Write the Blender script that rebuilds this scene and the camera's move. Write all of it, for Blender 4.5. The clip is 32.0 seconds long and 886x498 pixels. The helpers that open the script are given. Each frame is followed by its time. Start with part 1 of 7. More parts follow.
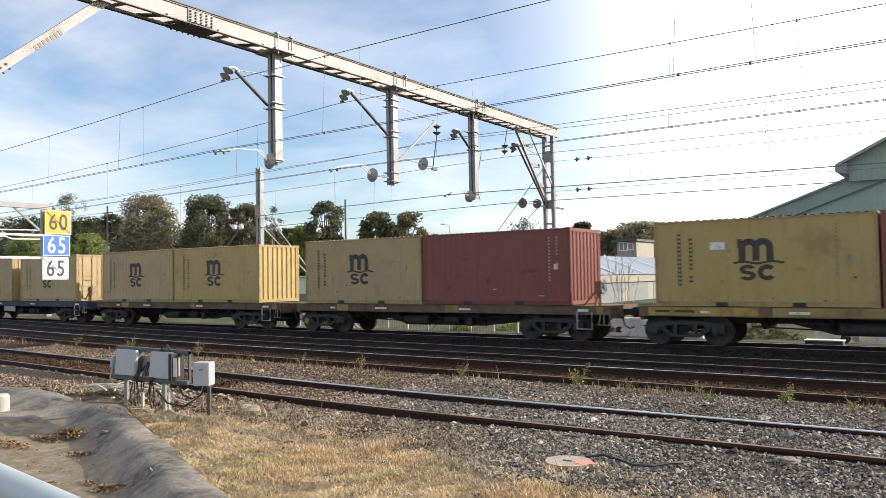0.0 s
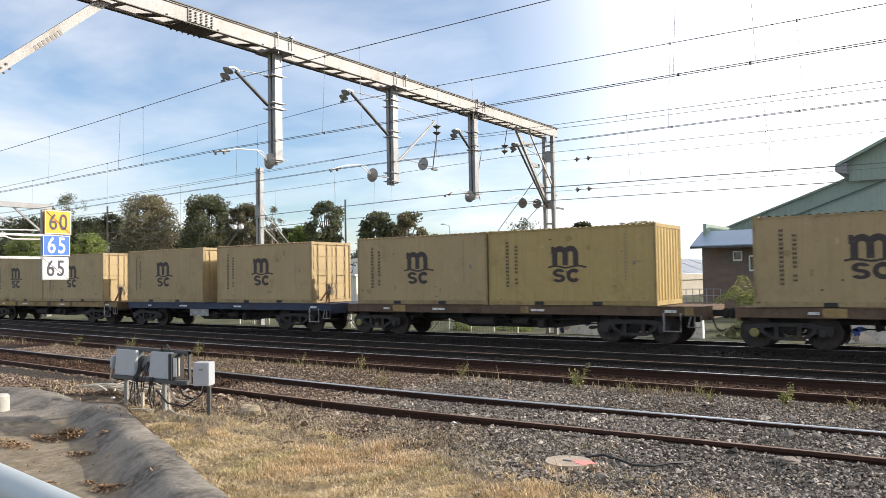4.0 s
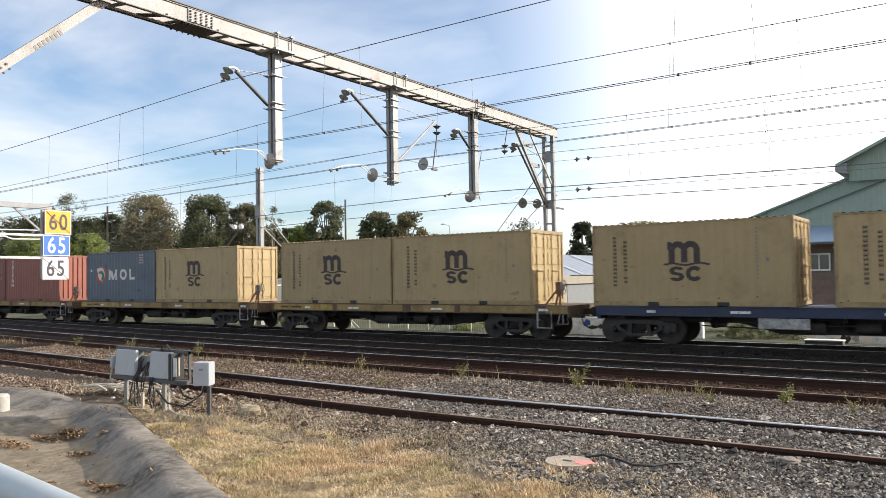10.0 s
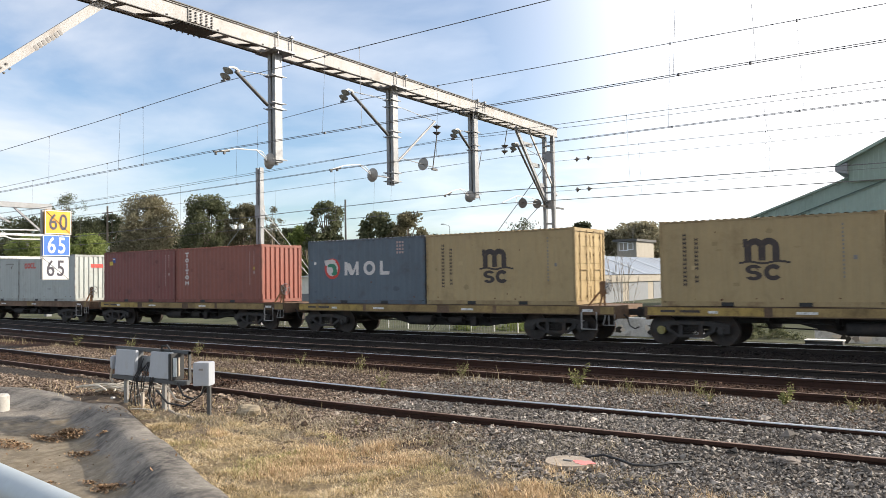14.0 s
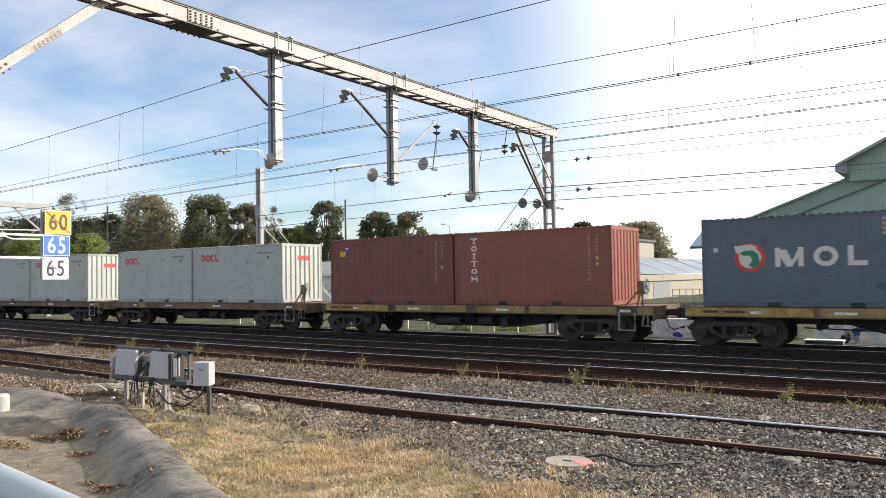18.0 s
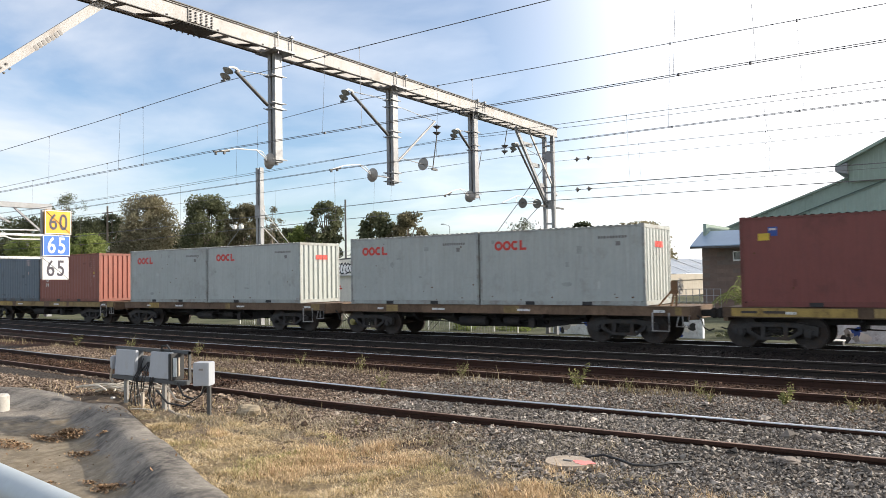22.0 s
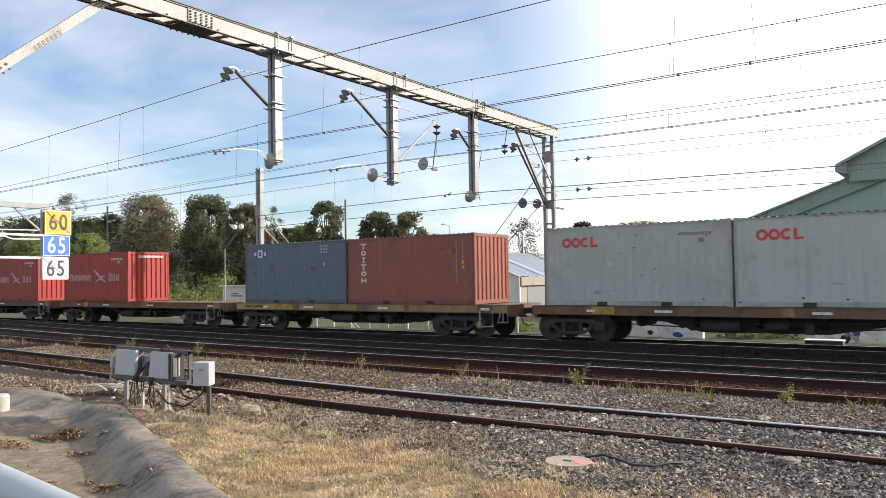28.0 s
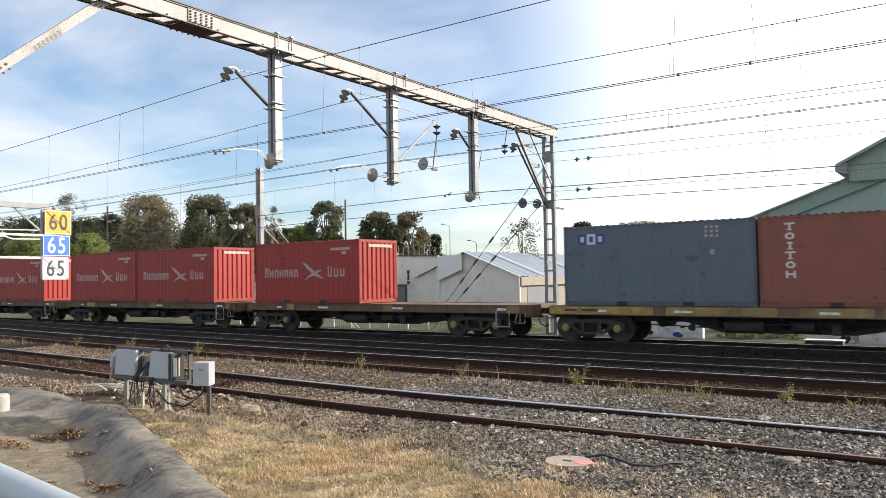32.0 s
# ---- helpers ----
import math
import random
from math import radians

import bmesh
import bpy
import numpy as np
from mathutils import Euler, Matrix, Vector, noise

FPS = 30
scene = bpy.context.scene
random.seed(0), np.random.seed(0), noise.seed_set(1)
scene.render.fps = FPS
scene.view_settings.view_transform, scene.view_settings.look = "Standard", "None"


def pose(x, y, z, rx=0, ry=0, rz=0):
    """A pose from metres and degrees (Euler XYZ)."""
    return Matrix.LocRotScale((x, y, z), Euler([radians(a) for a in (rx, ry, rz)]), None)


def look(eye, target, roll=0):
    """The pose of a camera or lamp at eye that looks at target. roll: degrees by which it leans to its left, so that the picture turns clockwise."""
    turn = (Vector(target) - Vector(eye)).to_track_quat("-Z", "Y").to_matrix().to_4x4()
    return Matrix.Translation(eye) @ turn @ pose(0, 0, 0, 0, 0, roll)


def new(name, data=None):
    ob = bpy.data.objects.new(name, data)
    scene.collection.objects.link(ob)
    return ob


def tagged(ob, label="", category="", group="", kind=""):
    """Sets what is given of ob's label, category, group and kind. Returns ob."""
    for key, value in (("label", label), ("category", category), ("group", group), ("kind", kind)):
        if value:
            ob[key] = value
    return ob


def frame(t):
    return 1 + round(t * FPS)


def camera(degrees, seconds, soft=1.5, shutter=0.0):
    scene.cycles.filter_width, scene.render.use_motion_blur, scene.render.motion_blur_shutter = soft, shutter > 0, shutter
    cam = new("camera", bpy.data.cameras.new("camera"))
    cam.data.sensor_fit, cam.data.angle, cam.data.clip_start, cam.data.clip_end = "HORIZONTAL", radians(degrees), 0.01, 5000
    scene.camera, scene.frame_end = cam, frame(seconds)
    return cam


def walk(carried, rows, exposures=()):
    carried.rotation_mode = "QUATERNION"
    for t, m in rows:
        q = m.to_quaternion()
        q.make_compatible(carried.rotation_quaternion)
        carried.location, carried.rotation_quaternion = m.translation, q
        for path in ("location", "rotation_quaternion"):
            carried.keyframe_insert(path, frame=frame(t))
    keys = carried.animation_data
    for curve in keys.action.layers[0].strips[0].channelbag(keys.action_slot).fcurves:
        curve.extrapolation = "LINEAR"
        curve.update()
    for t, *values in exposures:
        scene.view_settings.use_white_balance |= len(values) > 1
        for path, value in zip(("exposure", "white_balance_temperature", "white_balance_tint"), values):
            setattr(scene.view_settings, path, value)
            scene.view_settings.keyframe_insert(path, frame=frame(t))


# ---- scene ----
# Axes: x runs along the tracks (the train moves to +x), y away from the camera, z up; the deck of the train is 1.19 above its rails, whose tops lie at z = -0.07.
EYE = Vector((0.0, 0.0, 2.106))
cam = camera(59.78, 32.0, soft=0.75, shutter=0.4)
AIM = look(EYE, EYE + Vector((-0.57102, 0.82010, 0.03709)), roll=-0.912)
walk(cam, [(0.0, AIM), (32.0, AIM)])

# ---- light ----
SUN_AZ, SUN_EL = radians(49), radians(25)      # azimuth from +y towards +x
SUN_DIR = Vector((math.sin(SUN_AZ) * math.cos(SUN_EL), math.cos(SUN_AZ) * math.cos(SUN_EL), math.sin(SUN_EL)))
sun = new("sun", bpy.data.lights.new("sun", "SUN"))
sun.data.energy, sun.data.angle, sun.data.color = 5.0, radians(0.6), (1.0, 0.91, 0.79)
sun.matrix_world = look(SUN_DIR * 200, (0, 0, 0))
scene.view_settings.exposure = 0.46


def make_world():
    w = bpy.data.worlds.new("sky")
    scene.world = w
    w.use_nodes = True
    nt = w.node_tree
    nt.nodes.clear()
    N, L = nt.nodes.new, nt.links.new
    out, bg = N("ShaderNodeOutputWorld"), N("ShaderNodeBackground")
    sky = N("ShaderNodeTexSky")
    sky.sky_type, sky.sun_disc = "NISHITA", False
    sky.sun_elevation, sky.sun_rotation = SUN_EL, SUN_AZ
    sky.air_density, sky.dust_density, sky.ozone_density = 1.0, 0.8, 3.2
    tc = N("ShaderNodeTexCoord")
    # thin, streaked high cloud: noise on a flat sheet far above
    sep = N("ShaderNodeSeparateXYZ")
    L(tc.outputs["Generated"], sep.inputs[0])
    up = N("ShaderNodeMath"); up.operation = "MAXIMUM"; up.inputs[1].default_value = 0.0
    L(sep.outputs["Z"], up.inputs[0])
    lift = N("ShaderNodeMath"); lift.operation = "ADD"; lift.inputs[1].default_value = 0.16
    L(up.outputs[0], lift.inputs[0])
    px, py = N("ShaderNodeMath"), N("ShaderNodeMath")
    for n, o in ((px, "X"), (py, "Y")):
        n.operation = "DIVIDE"
        L(sep.outputs[o], n.inputs[0]); L(lift.outputs[0], n.inputs[1])
    flat = N("ShaderNodeCombineXYZ")
    L(px.outputs[0], flat.inputs[0]); L(py.outputs[0], flat.inputs[1])
    mp = N("ShaderNodeMapping"); mp.inputs["Scale"].default_value = (0.75, 0.9, 1.0); mp.inputs["Rotation"].default_value = (0, 0, 0.5)
    mp.inputs["Location"].default_value = (1.7, 0.35, 0.0)
    L(flat.outputs[0], mp.inputs[0])
    n1 = N("ShaderNodeTexNoise"); n1.inputs["Scale"].default_value = 1.35; n1.inputs["Detail"].default_value = 8; n1.inputs["Roughness"].default_value = 0.52; n1.inputs["Distortion"].default_value = 0.3
    L(mp.outputs[0], n1.inputs["Vector"])
    ramp = N("ShaderNodeMapRange"); ramp.inputs["From Min"].default_value = 0.40; ramp.inputs["From Max"].default_value = 0.70; ramp.inputs["To Min"].default_value = 0.08; ramp.inputs["To Max"].default_value = 0.9
    L(n1.outputs[0], ramp.inputs["Value"])
    # veil of cloud that thickens towards the sun's side
    dot = N("ShaderNodeVectorMath"); dot.operation = "DOT_PRODUCT"
    dot.inputs[1].default_value = Vector((0.61, 0.61, 0.25)).normalized()
    L(tc.outputs["Generated"], dot.inputs[0])
    veil = N("ShaderNodeMapRange"); veil.inputs["From Min"].default_value = 0.12; veil.inputs["From Max"].default_value = 0.66; veil.interpolation_type = "SMOOTHSTEP"
    L(dot.outputs["Value"], veil.inputs["Value"])
    mx = N("ShaderNodeMath"); mx.operation = "MAXIMUM"
    L(ramp.outputs[0], mx.inputs[0]); L(veil.outputs[0], mx.inputs[1])
    blue = N("ShaderNodeVectorMath"); blue.operation = "DOT_PRODUCT"
    blue.inputs[1].default_value = Vector((-0.639, 0.724, 0.261)).normalized()
    L(tc.outputs["Generated"], blue.inputs[0])
    clear = N("ShaderNodeMapRange"); clear.interpolation_type = "SMOOTHSTEP"
    for k, v in (("From Min", 0.93), ("From Max", 0.995), ("To Min", 0.95), ("To Max", 0.55)):
        clear.inputs[k].default_value = v
    L(blue.outputs["Value"], clear.inputs["Value"])
    cov = N("ShaderNodeMath"); cov.operation = "MULTIPLY"
    L(mx.outputs[0], cov.inputs[0]); L(clear.outputs[0], cov.inputs[1])
    # cloud light: brighter towards the sun
    lum = N("ShaderNodeMapRange"); lum.inputs["From Min"].default_value = -0.2; lum.inputs["From Max"].default_value = 0.6
    lum.inputs["To Min"].default_value = 6.2; lum.inputs["To Max"].default_value = 9.3
    L(dot.outputs["Value"], lum.inputs["Value"])
    cl = N("ShaderNodeVectorMath"); cl.operation = "SCALE"; cl.inputs[0].default_value = (0.99, 0.985, 1.0)
    L(lum.outputs[0], cl.inputs["Scale"])
    mix = N("ShaderNodeMix"); mix.data_type = "RGBA"
    L(cov.outputs[0], mix.inputs["Factor"]); L(sky.outputs[0], mix.inputs["A"]); L(cl.outputs[0], mix.inputs["B"])
    L(mix.outputs["Result"], bg.inputs["Color"])
    bg.inputs["Strength"].default_value = 0.136
    L(bg.outputs[0], out.inputs[0])


make_world()


# ---- materials ----
def mat(name, color, rough=0.7, metal=0.0, var=0.15, scale=3.0, bump=0.0, bscale=40.0, dirt=None, dirt_amt=0.0, dscale=1.2, streak=0.0, rnd=0.0, coat=0.0):
    """Painted or natural surface: base colour with grain, larger patches, dirt patches, optional streaks that run down, and relief."""
    m = bpy.data.materials.new(name)
    m.use_nodes = True
    nt = m.node_tree
    N, L = nt.nodes.new, nt.links.new
    b = nt.nodes["Principled BSDF"]
    b.inputs["Roughness"].default_value, b.inputs["Metallic"].default_value = rough, metal
    tc = N("ShaderNodeTexCoord")
    src = tc.outputs["Object"]
    if rnd:
        oi = N("ShaderNodeObjectInfo")
        add = N("ShaderNodeVectorMath"); add.operation = "ADD"
        sc = N("ShaderNodeVectorMath"); sc.operation = "SCALE"; sc.inputs[0].default_value = (31.0, 17.0, 43.0)
        L(oi.outputs["Random"], sc.inputs["Scale"]); L(src, add.inputs[0]); L(sc.outputs[0], add.inputs[1])
        src = add.outputs[0]
    def nz(s, det=5, r=0.6, vec=None):
        n = N("ShaderNodeTexNoise")
        n.inputs["Scale"].default_value, n.inputs["Detail"].default_value, n.inputs["Roughness"].default_value = s, det, r
        L(vec or src, n.inputs["Vector"])
        return n.outputs[0]
    def mr(v, a, c, lo, hi):
        n = N("ShaderNodeMapRange")
        for k, x in (("From Min", a), ("From Max", c), ("To Min", lo), ("To Max", hi)):
            n.inputs[k].default_value = x
        L(v, n.inputs["Value"])
        return n.outputs[0]
    def mul(a, c):
        n = N("ShaderNodeMath"); n.operation = "MULTIPLY"
        L(a, n.inputs[0]); L(c, n.inputs[1])
        return n.outputs[0]
    k = mul(mr(nz(scale), 0.25, 0.75, 1 - var, 1 + var), mr(nz(scale * 9, 3), 0.25, 0.75, 1 - var * 0.6, 1 + var * 0.6))
    if rnd:
        k = mul(k, mr(oi.outputs["Random"], 0, 1, 1 - rnd, 1 + rnd))
    col = N("ShaderNodeVectorMath"); col.operation = "SCALE"; col.inputs[0].default_value = color
    L(k, col.inputs["Scale"])
    res = col.outputs[0]
    if dirt:
        f = mr(nz(dscale, 8, 0.7), 0.62 - 0.3 * dirt_amt, 0.72, 0, min(1.0, 0.35 + dirt_amt))
        if streak:
            mp = N("ShaderNodeMapping"); mp.inputs["Scale"].default_value = (1.0, 1.0, 0.06)
            L(src, mp.inputs[0])
            g = mr(nz(7.0, 6, 0.7, mp.outputs[0]), 0.5, 0.75, 0, streak)
            mx = N("ShaderNodeMath"); mx.operation = "MAXIMUM"
            L(f, mx.inputs[0]); L(g, mx.inputs[1])
            f = mx.outputs[0]
        mix = N("ShaderNodeMix"); mix.data_type = "RGBA"; mix.inputs["B"].default_value = (*dirt, 1)
        L(f, mix.inputs["Factor"]); L(res, mix.inputs["A"])
        res = mix.outputs["Result"]
        L(mr(f, 0, 1, rough, min(1.0, rough + 0.25)), b.inputs["Roughness"])
    L(res, b.inputs["Base Color"])
    if bump:
        bp = N("ShaderNodeBump"); bp.inputs["Strength"].default_value = bump; bp.inputs["Distance"].default_value = 0.02
        L(nz(bscale, 6, 0.65), bp.inputs["Height"]); L(bp.outputs[0], b.inputs["Normal"])
    if coat:
        b.inputs["Coat Weight"].default_value = coat
    return m


RUST, GRIME = (0.10, 0.045, 0.022), (0.05, 0.045, 0.04)
M = {
    "galv": mat("galvanised_steel", (0.24, 0.245, 0.25), 0.5, 0.35, 0.18, 2.0, 0.15, 60, (0.22, 0.2, 0.18), 0.25, 1.5),
    "galv_pale": mat("pale_galvanised_beam", (0.345, 0.335, 0.325), 0.6, 0.1, 0.14, 1.5, 0.15, 50, (0.3, 0.24, 0.18), 0.3, 1.3, 0.35),
    "steel_dark": mat("dark_weathered_steel", (0.09, 0.088, 0.085), 0.6, 0.4, 0.25, 3.0, 0.2, 50),
    "wire": mat("copper_wire", (0.11, 0.11, 0.115), 0.5, 0.4, 0.1, 1.0),
    "porcelain": mat("grey_porcelain", (0.28, 0.265, 0.24), 0.3, 0.0, 0.12, 6.0),
    "porcelain_mid": mat("grey_green_porcelain", (0.17, 0.175, 0.16), 0.25, 0.0, 0.12, 6.0),
    "porcelain_dark": mat("brown_porcelain", (0.10, 0.09, 0.08), 0.3, 0.0, 0.12, 6.0),
    "rail_side": mat("rusted_rail", (0.05, 0.021, 0.012), 0.85, 0.2, 0.3, 3.0, 0.3, 60, (0.03, 0.022, 0.018), 0.3, 2.0),
    "rail_top": mat("polished_rail_head", (0.66, 0.69, 0.74), 0.34, 1.0, 0.06, 2.0),
    "rail_dark": mat("oily_rail", (0.032, 0.024, 0.019), 0.8, 0.2, 0.3, 3.0, 0.3, 60),
    "rail_worn_top": mat("worn_rail_head", (0.34, 0.32, 0.30), 0.42, 0.9, 0.25, 1.5),
    "rail_rusty_top": mat("dull_rail_head", (0.20, 0.125, 0.09), 0.6, 0.4, 0.2, 3.0),
    "bogie": mat("brake_dusted_cast_steel", (0.05, 0.046, 0.043), 0.8, 0.3, 0.3, 3.0, 0.3, 40, (0.11, 0.07, 0.045), 0.4, 2.5),
    "wheel": mat("wheel_steel", (0.06, 0.05, 0.045), 0.65, 0.5, 0.3, 4.0, 0.2, 40, (0.12, 0.075, 0.05), 0.35, 3.0),
    "cap_yellow": mat("yellow_axle_cap", (0.30, 0.26, 0.09), 0.6, 0.0, 0.2, 9.0, 0, 40, GRIME, 0.4, 9.0),
    "deck": mat("wagon_sill_brown", (0.16, 0.10, 0.06), 0.75, 0.0, 0.3, 1.4, 0.25, 40, (0.06, 0.04, 0.03), 0.45, 1.6, 0.5, rnd=0.25),
    "deck_yellow": mat("faded_yellow_paint", (0.40, 0.27, 0.07), 0.65, 0.0, 0.2, 3.0, 0.2, 40, (0.12, 0.075, 0.04), 0.55, 3.5, 0.5),
    "deck_tan": mat("faded_tan_sill", (0.32, 0.22, 0.085), 0.7, 0.0, 0.25, 1.6, 0.2, 40, (0.10, 0.065, 0.035), 0.55, 1.1, 0.5),
    "brake_rust": mat("rusted_brake_stand", (0.24, 0.13, 0.065), 0.8, 0.0, 0.3, 5.0, 0.3, 40, (0.08, 0.05, 0.035), 0.5, 5.0),
    "deck_blue": mat("wagon_sill_blue", (0.026, 0.037, 0.075), 0.6, 0.0, 0.25, 1.4, 0.2, 40, (0.06, 0.05, 0.045), 0.4, 1.6, 0.4),
    "under": mat("underframe_black", (0.03, 0.027, 0.025), 0.85, 0.0, 0.3, 2.0, 0.25, 40, (0.07, 0.05, 0.038), 0.4, 2.0),
    "label_white": mat("worn_white_plate", (0.72, 0.71, 0.68), 0.6, 0.0, 0.12, 8.0, 0, 40, GRIME, 0.35, 7.0),
    "notice": mat("grimy_notice_board", (0.40, 0.39, 0.37), 0.7, 0.0, 0.3, 9.0, 0, 40, GRIME, 0.6, 5.0),
    "white": mat("white_paint", (0.76, 0.75, 0.72), 0.55, 0.0, 0.08, 3.0, 0, 40, (0.35, 0.32, 0.28), 0.2, 2.0, 0.3),
    "black": mat("black_paint", (0.025, 0.025, 0.027), 0.55, 0.0, 0.15, 4.0),
    "rubber": mat("black_rubber_cable", (0.02, 0.02, 0.02), 0.6, 0.0, 0.2, 9.0),
}
CONT = {
    "mustard": ((0.40, 0.295, 0.145), (0.24, 0.165, 0.08)),
    "gold": ((0.42, 0.305, 0.115), (0.24, 0.165, 0.06)),
    "dred": ((0.20, 0.056, 0.046), (0.115, 0.045, 0.038)),
    "brickred": ((0.265, 0.082, 0.055), (0.15, 0.065, 0.05)),
    "slate": ((0.105, 0.135, 0.165), (0.07, 0.065, 0.06)),
    "palegrey": ((0.42, 0.445, 0.42), (0.27, 0.25, 0.22)),
    "scarlet": ((0.315, 0.022, 0.013), (0.18, 0.032, 0.024)),
}
for k_, (c_, d_) in CONT.items():
    M[k_] = mat("container_paint_" + k_, c_, 0.5, 0.0, 0.07, 0.9, 0.1, 25, d_, 0.28, 1.1, 0.35, rnd=0.06)
    M[k_ + "_f"] = mat("container_frame_" + k_, tuple(0.85 * v for v in c_), 0.55, 0.0, 0.12, 2.0, 0.15, 30, tuple(0.45 * v + 0.55 * u for v, u in zip(d_, (0.13, 0.065, 0.035))), 0.5, 2.2, 0.4, rnd=0.06)


# ---- mesh helpers ----
def box(bm, x0, x1, y0, y1, z0, z1, bev=0.0):
    m = Matrix.LocRotScale(((x0 + x1) / 2, (y0 + y1) / 2, (z0 + z1) / 2), None, (x1 - x0, y1 - y0, z1 - z0))
    r = bmesh.ops.create_cube(bm, size=1.0, matrix=m)
    if bev:
        es = list({e for v in r["verts"] for e in v.link_edges})
        bmesh.ops.bevel(bm, geom=es, offset=bev, segments=2, affect="EDGES")
    return bm


def beam(bm, a, b, w, h=None, up=(0, 0, 1)):
    """A bar of section w x h from a to b."""
    a, b = Vector(a), Vector(b)
    d = b - a
    z = d.normalized()
    u = Vector(up)
    if abs(z.dot(u)) > 0.98:
        u = Vector((1, 0, 0))
    x = u.cross(z).normalized()
    y = z.cross(x)
    rot = Matrix((x, y, z)).transposed().to_4x4()
    m = Matrix.Translation((a + b) / 2) @ rot @ Matrix.Diagonal((w, h or w, d.length, 1))
    bmesh.ops.create_cube(bm, size=1.0, matrix=m)
    return bm


def rod(bm, a, b, r, seg=8, r2=None):
    a, b = Vector(a), Vector(b)
    d = b - a
    q = Vector((0, 0, 1)).rotation_difference(d.normalized()).to_matrix().to_4x4()
    bmesh.ops.create_cone(bm, cap_ends=True, segments=seg, radius1=r, radius2=r if r2 is None else r2, depth=d.length, matrix=Matrix.Translation((a + b) / 2) @ q)
    return bm


def tube(bm, pts, r, seg=6):
    """A bent pipe or cable through the points."""
    pts = [Vector(p) for p in pts]
    rings = []
    for i, p in enumerate(pts):
        d = (pts[min(i + 1, len(pts) - 1)] - pts[max(i - 1, 0)]).normalized()
        u = Vector((0, 0, 1)) if abs(d.z) < 0.9 else Vector((1, 0, 0))
        x = u.cross(d).normalized()
        y = d.cross(x)
        rings.append([bm.verts.new(p + r * (math.cos(2 * math.pi * k / seg) * x + math.sin(2 * math.pi * k / seg) * y)) for k in range(seg)])
    for a, b in zip(rings, rings[1:]):
        for k in range(seg):
            bm.faces.new((a[k], a[(k + 1) % seg], b[(k + 1) % seg], b[k]))
    bm.faces.new(list(reversed(rings[0]))), bm.faces.new(rings[-1])
    return bm


def prism(bm, outline, axis, a, b):
    """Extrudes a closed outline of (u, v) along an axis from a to b: x: (y, z); y: (x, z); z: (x, y)."""
    def p(u, v, w):
        return {"x": (w, u, v), "y": (u, w, v), "z": (u, v, w)}[axis]
    lo, hi = [bm.verts.new(p(u, v, a)) for u, v in outline], [bm.verts.new(p(u, v, b)) for u, v in outline]
    n = len(outline)
    for i in range(n):
        bm.faces.new((lo[i], lo[(i + 1) % n], hi[(i + 1) % n], hi[i]))
    bm.faces.new(list(reversed(lo))), bm.faces.new(hi)
    bmesh.ops.recalc_face_normals(bm, faces=bm.faces[:])
    return bm


def mesh_of(name, bm, material, smooth=False):
    me = bpy.data.meshes.new(name)
    bm.to_mesh(me)
    bm.free()
    me.materials.append(material)
    if smooth:
        me.shade_smooth()
        me.set_sharp_from_angle(angle=radians(35))
    return me


def part(name, bm, material, parent, label="", m=None, smooth=False):
    ob = new(name, bm if isinstance(bm, bpy.types.Mesh) else mesh_of(name, bm, material, smooth))
    ob.parent = parent
    if m is not None:
        ob.matrix_basis = m
    return tagged(ob, label) if label else ob


def thing(name, label, category, group="", m=None, kind=""):
    ob = new(name)
    ob.empty_display_size = 0.3
    if m is not None:
        ob.matrix_basis = m
    return tagged(ob, label, category, group, kind)


def single(name, bm, material, label, category="", group="", kind="", m=None, smooth=False):
    ob = new(name, bm if isinstance(bm, bpy.types.Mesh) else mesh_of(name, bm, material, smooth))
    if m is not None:
        ob.matrix_basis = m
    return tagged(ob, label, category, group, kind)


B = bmesh.new

# ---- ground and tracks ----
def bend(x):
    """The tracks behind the first siding draw in towards the main line as they run off to -x."""
    a = min(0.0, max(x, -46.0) + 8.0)
    b = max(0.0, min(1.0, (-46.0 - x) / 40.0))
    return 0.0021 * a * a + 6.4 * (b - b * b / 2)


def bend_siding(x):
    """The first siding leaves straight over its points at x = -9 and swings off a little towards +x."""
    w = -9.0 - max(x, -60.0)
    left = 0.034 * (w + math.sqrt(w * w + 2.0))
    v = min(x, 6.0) + 7.0
    return left + 0.013 * (v + math.sqrt(v * v + 4.0))


# near and far rail of each track: y and height of its top, then how the track bends
TRACKS = {"siding_near": ((9.24, 0.12), (10.78, 0.12), bend_siding), "siding_mid": ((13.80, 0.12), (15.30, 0.17), bend),
          "loop": ((17.66, 0.06), (19.17, 0.08), bend), "main": ((23.74, -0.07), (25.245, -0.07), lambda x: 0.0)}

# border of the concrete drain in the foreground
EDGE = [(-40.0, 7.6), (-20.0, 7.7), (-16.7, 7.82), (-15.75, 8.0), (-14.5, 7.95), (-13.6, 7.75), (-12.9, 7.85), (-12.3, 7.8), (-11.72, 7.54), (-10.44, 6.97), (-9.36, 6.47), (-8.6, 6.16), (-7.45, 5.62), (-6.66, 5.24), (-6.16, 5.05), (-4.5, 4.25), (-2.8, 3.3), (-1.0, 2.4), (2.0, 1.2)]


def edge_y(x):
    for (xa, ya), (xb, yb) in zip(EDGE, EDGE[1:]):
        if xa <= x <= xb:
            return ya + (yb - ya) * (x - xa) / (xb - xa)
    return 1.0


def step(v, a, b):
    t = max(0.0, min(1.0, (v - a) / (b - a)))
    return t * t * (3 - 2 * t)


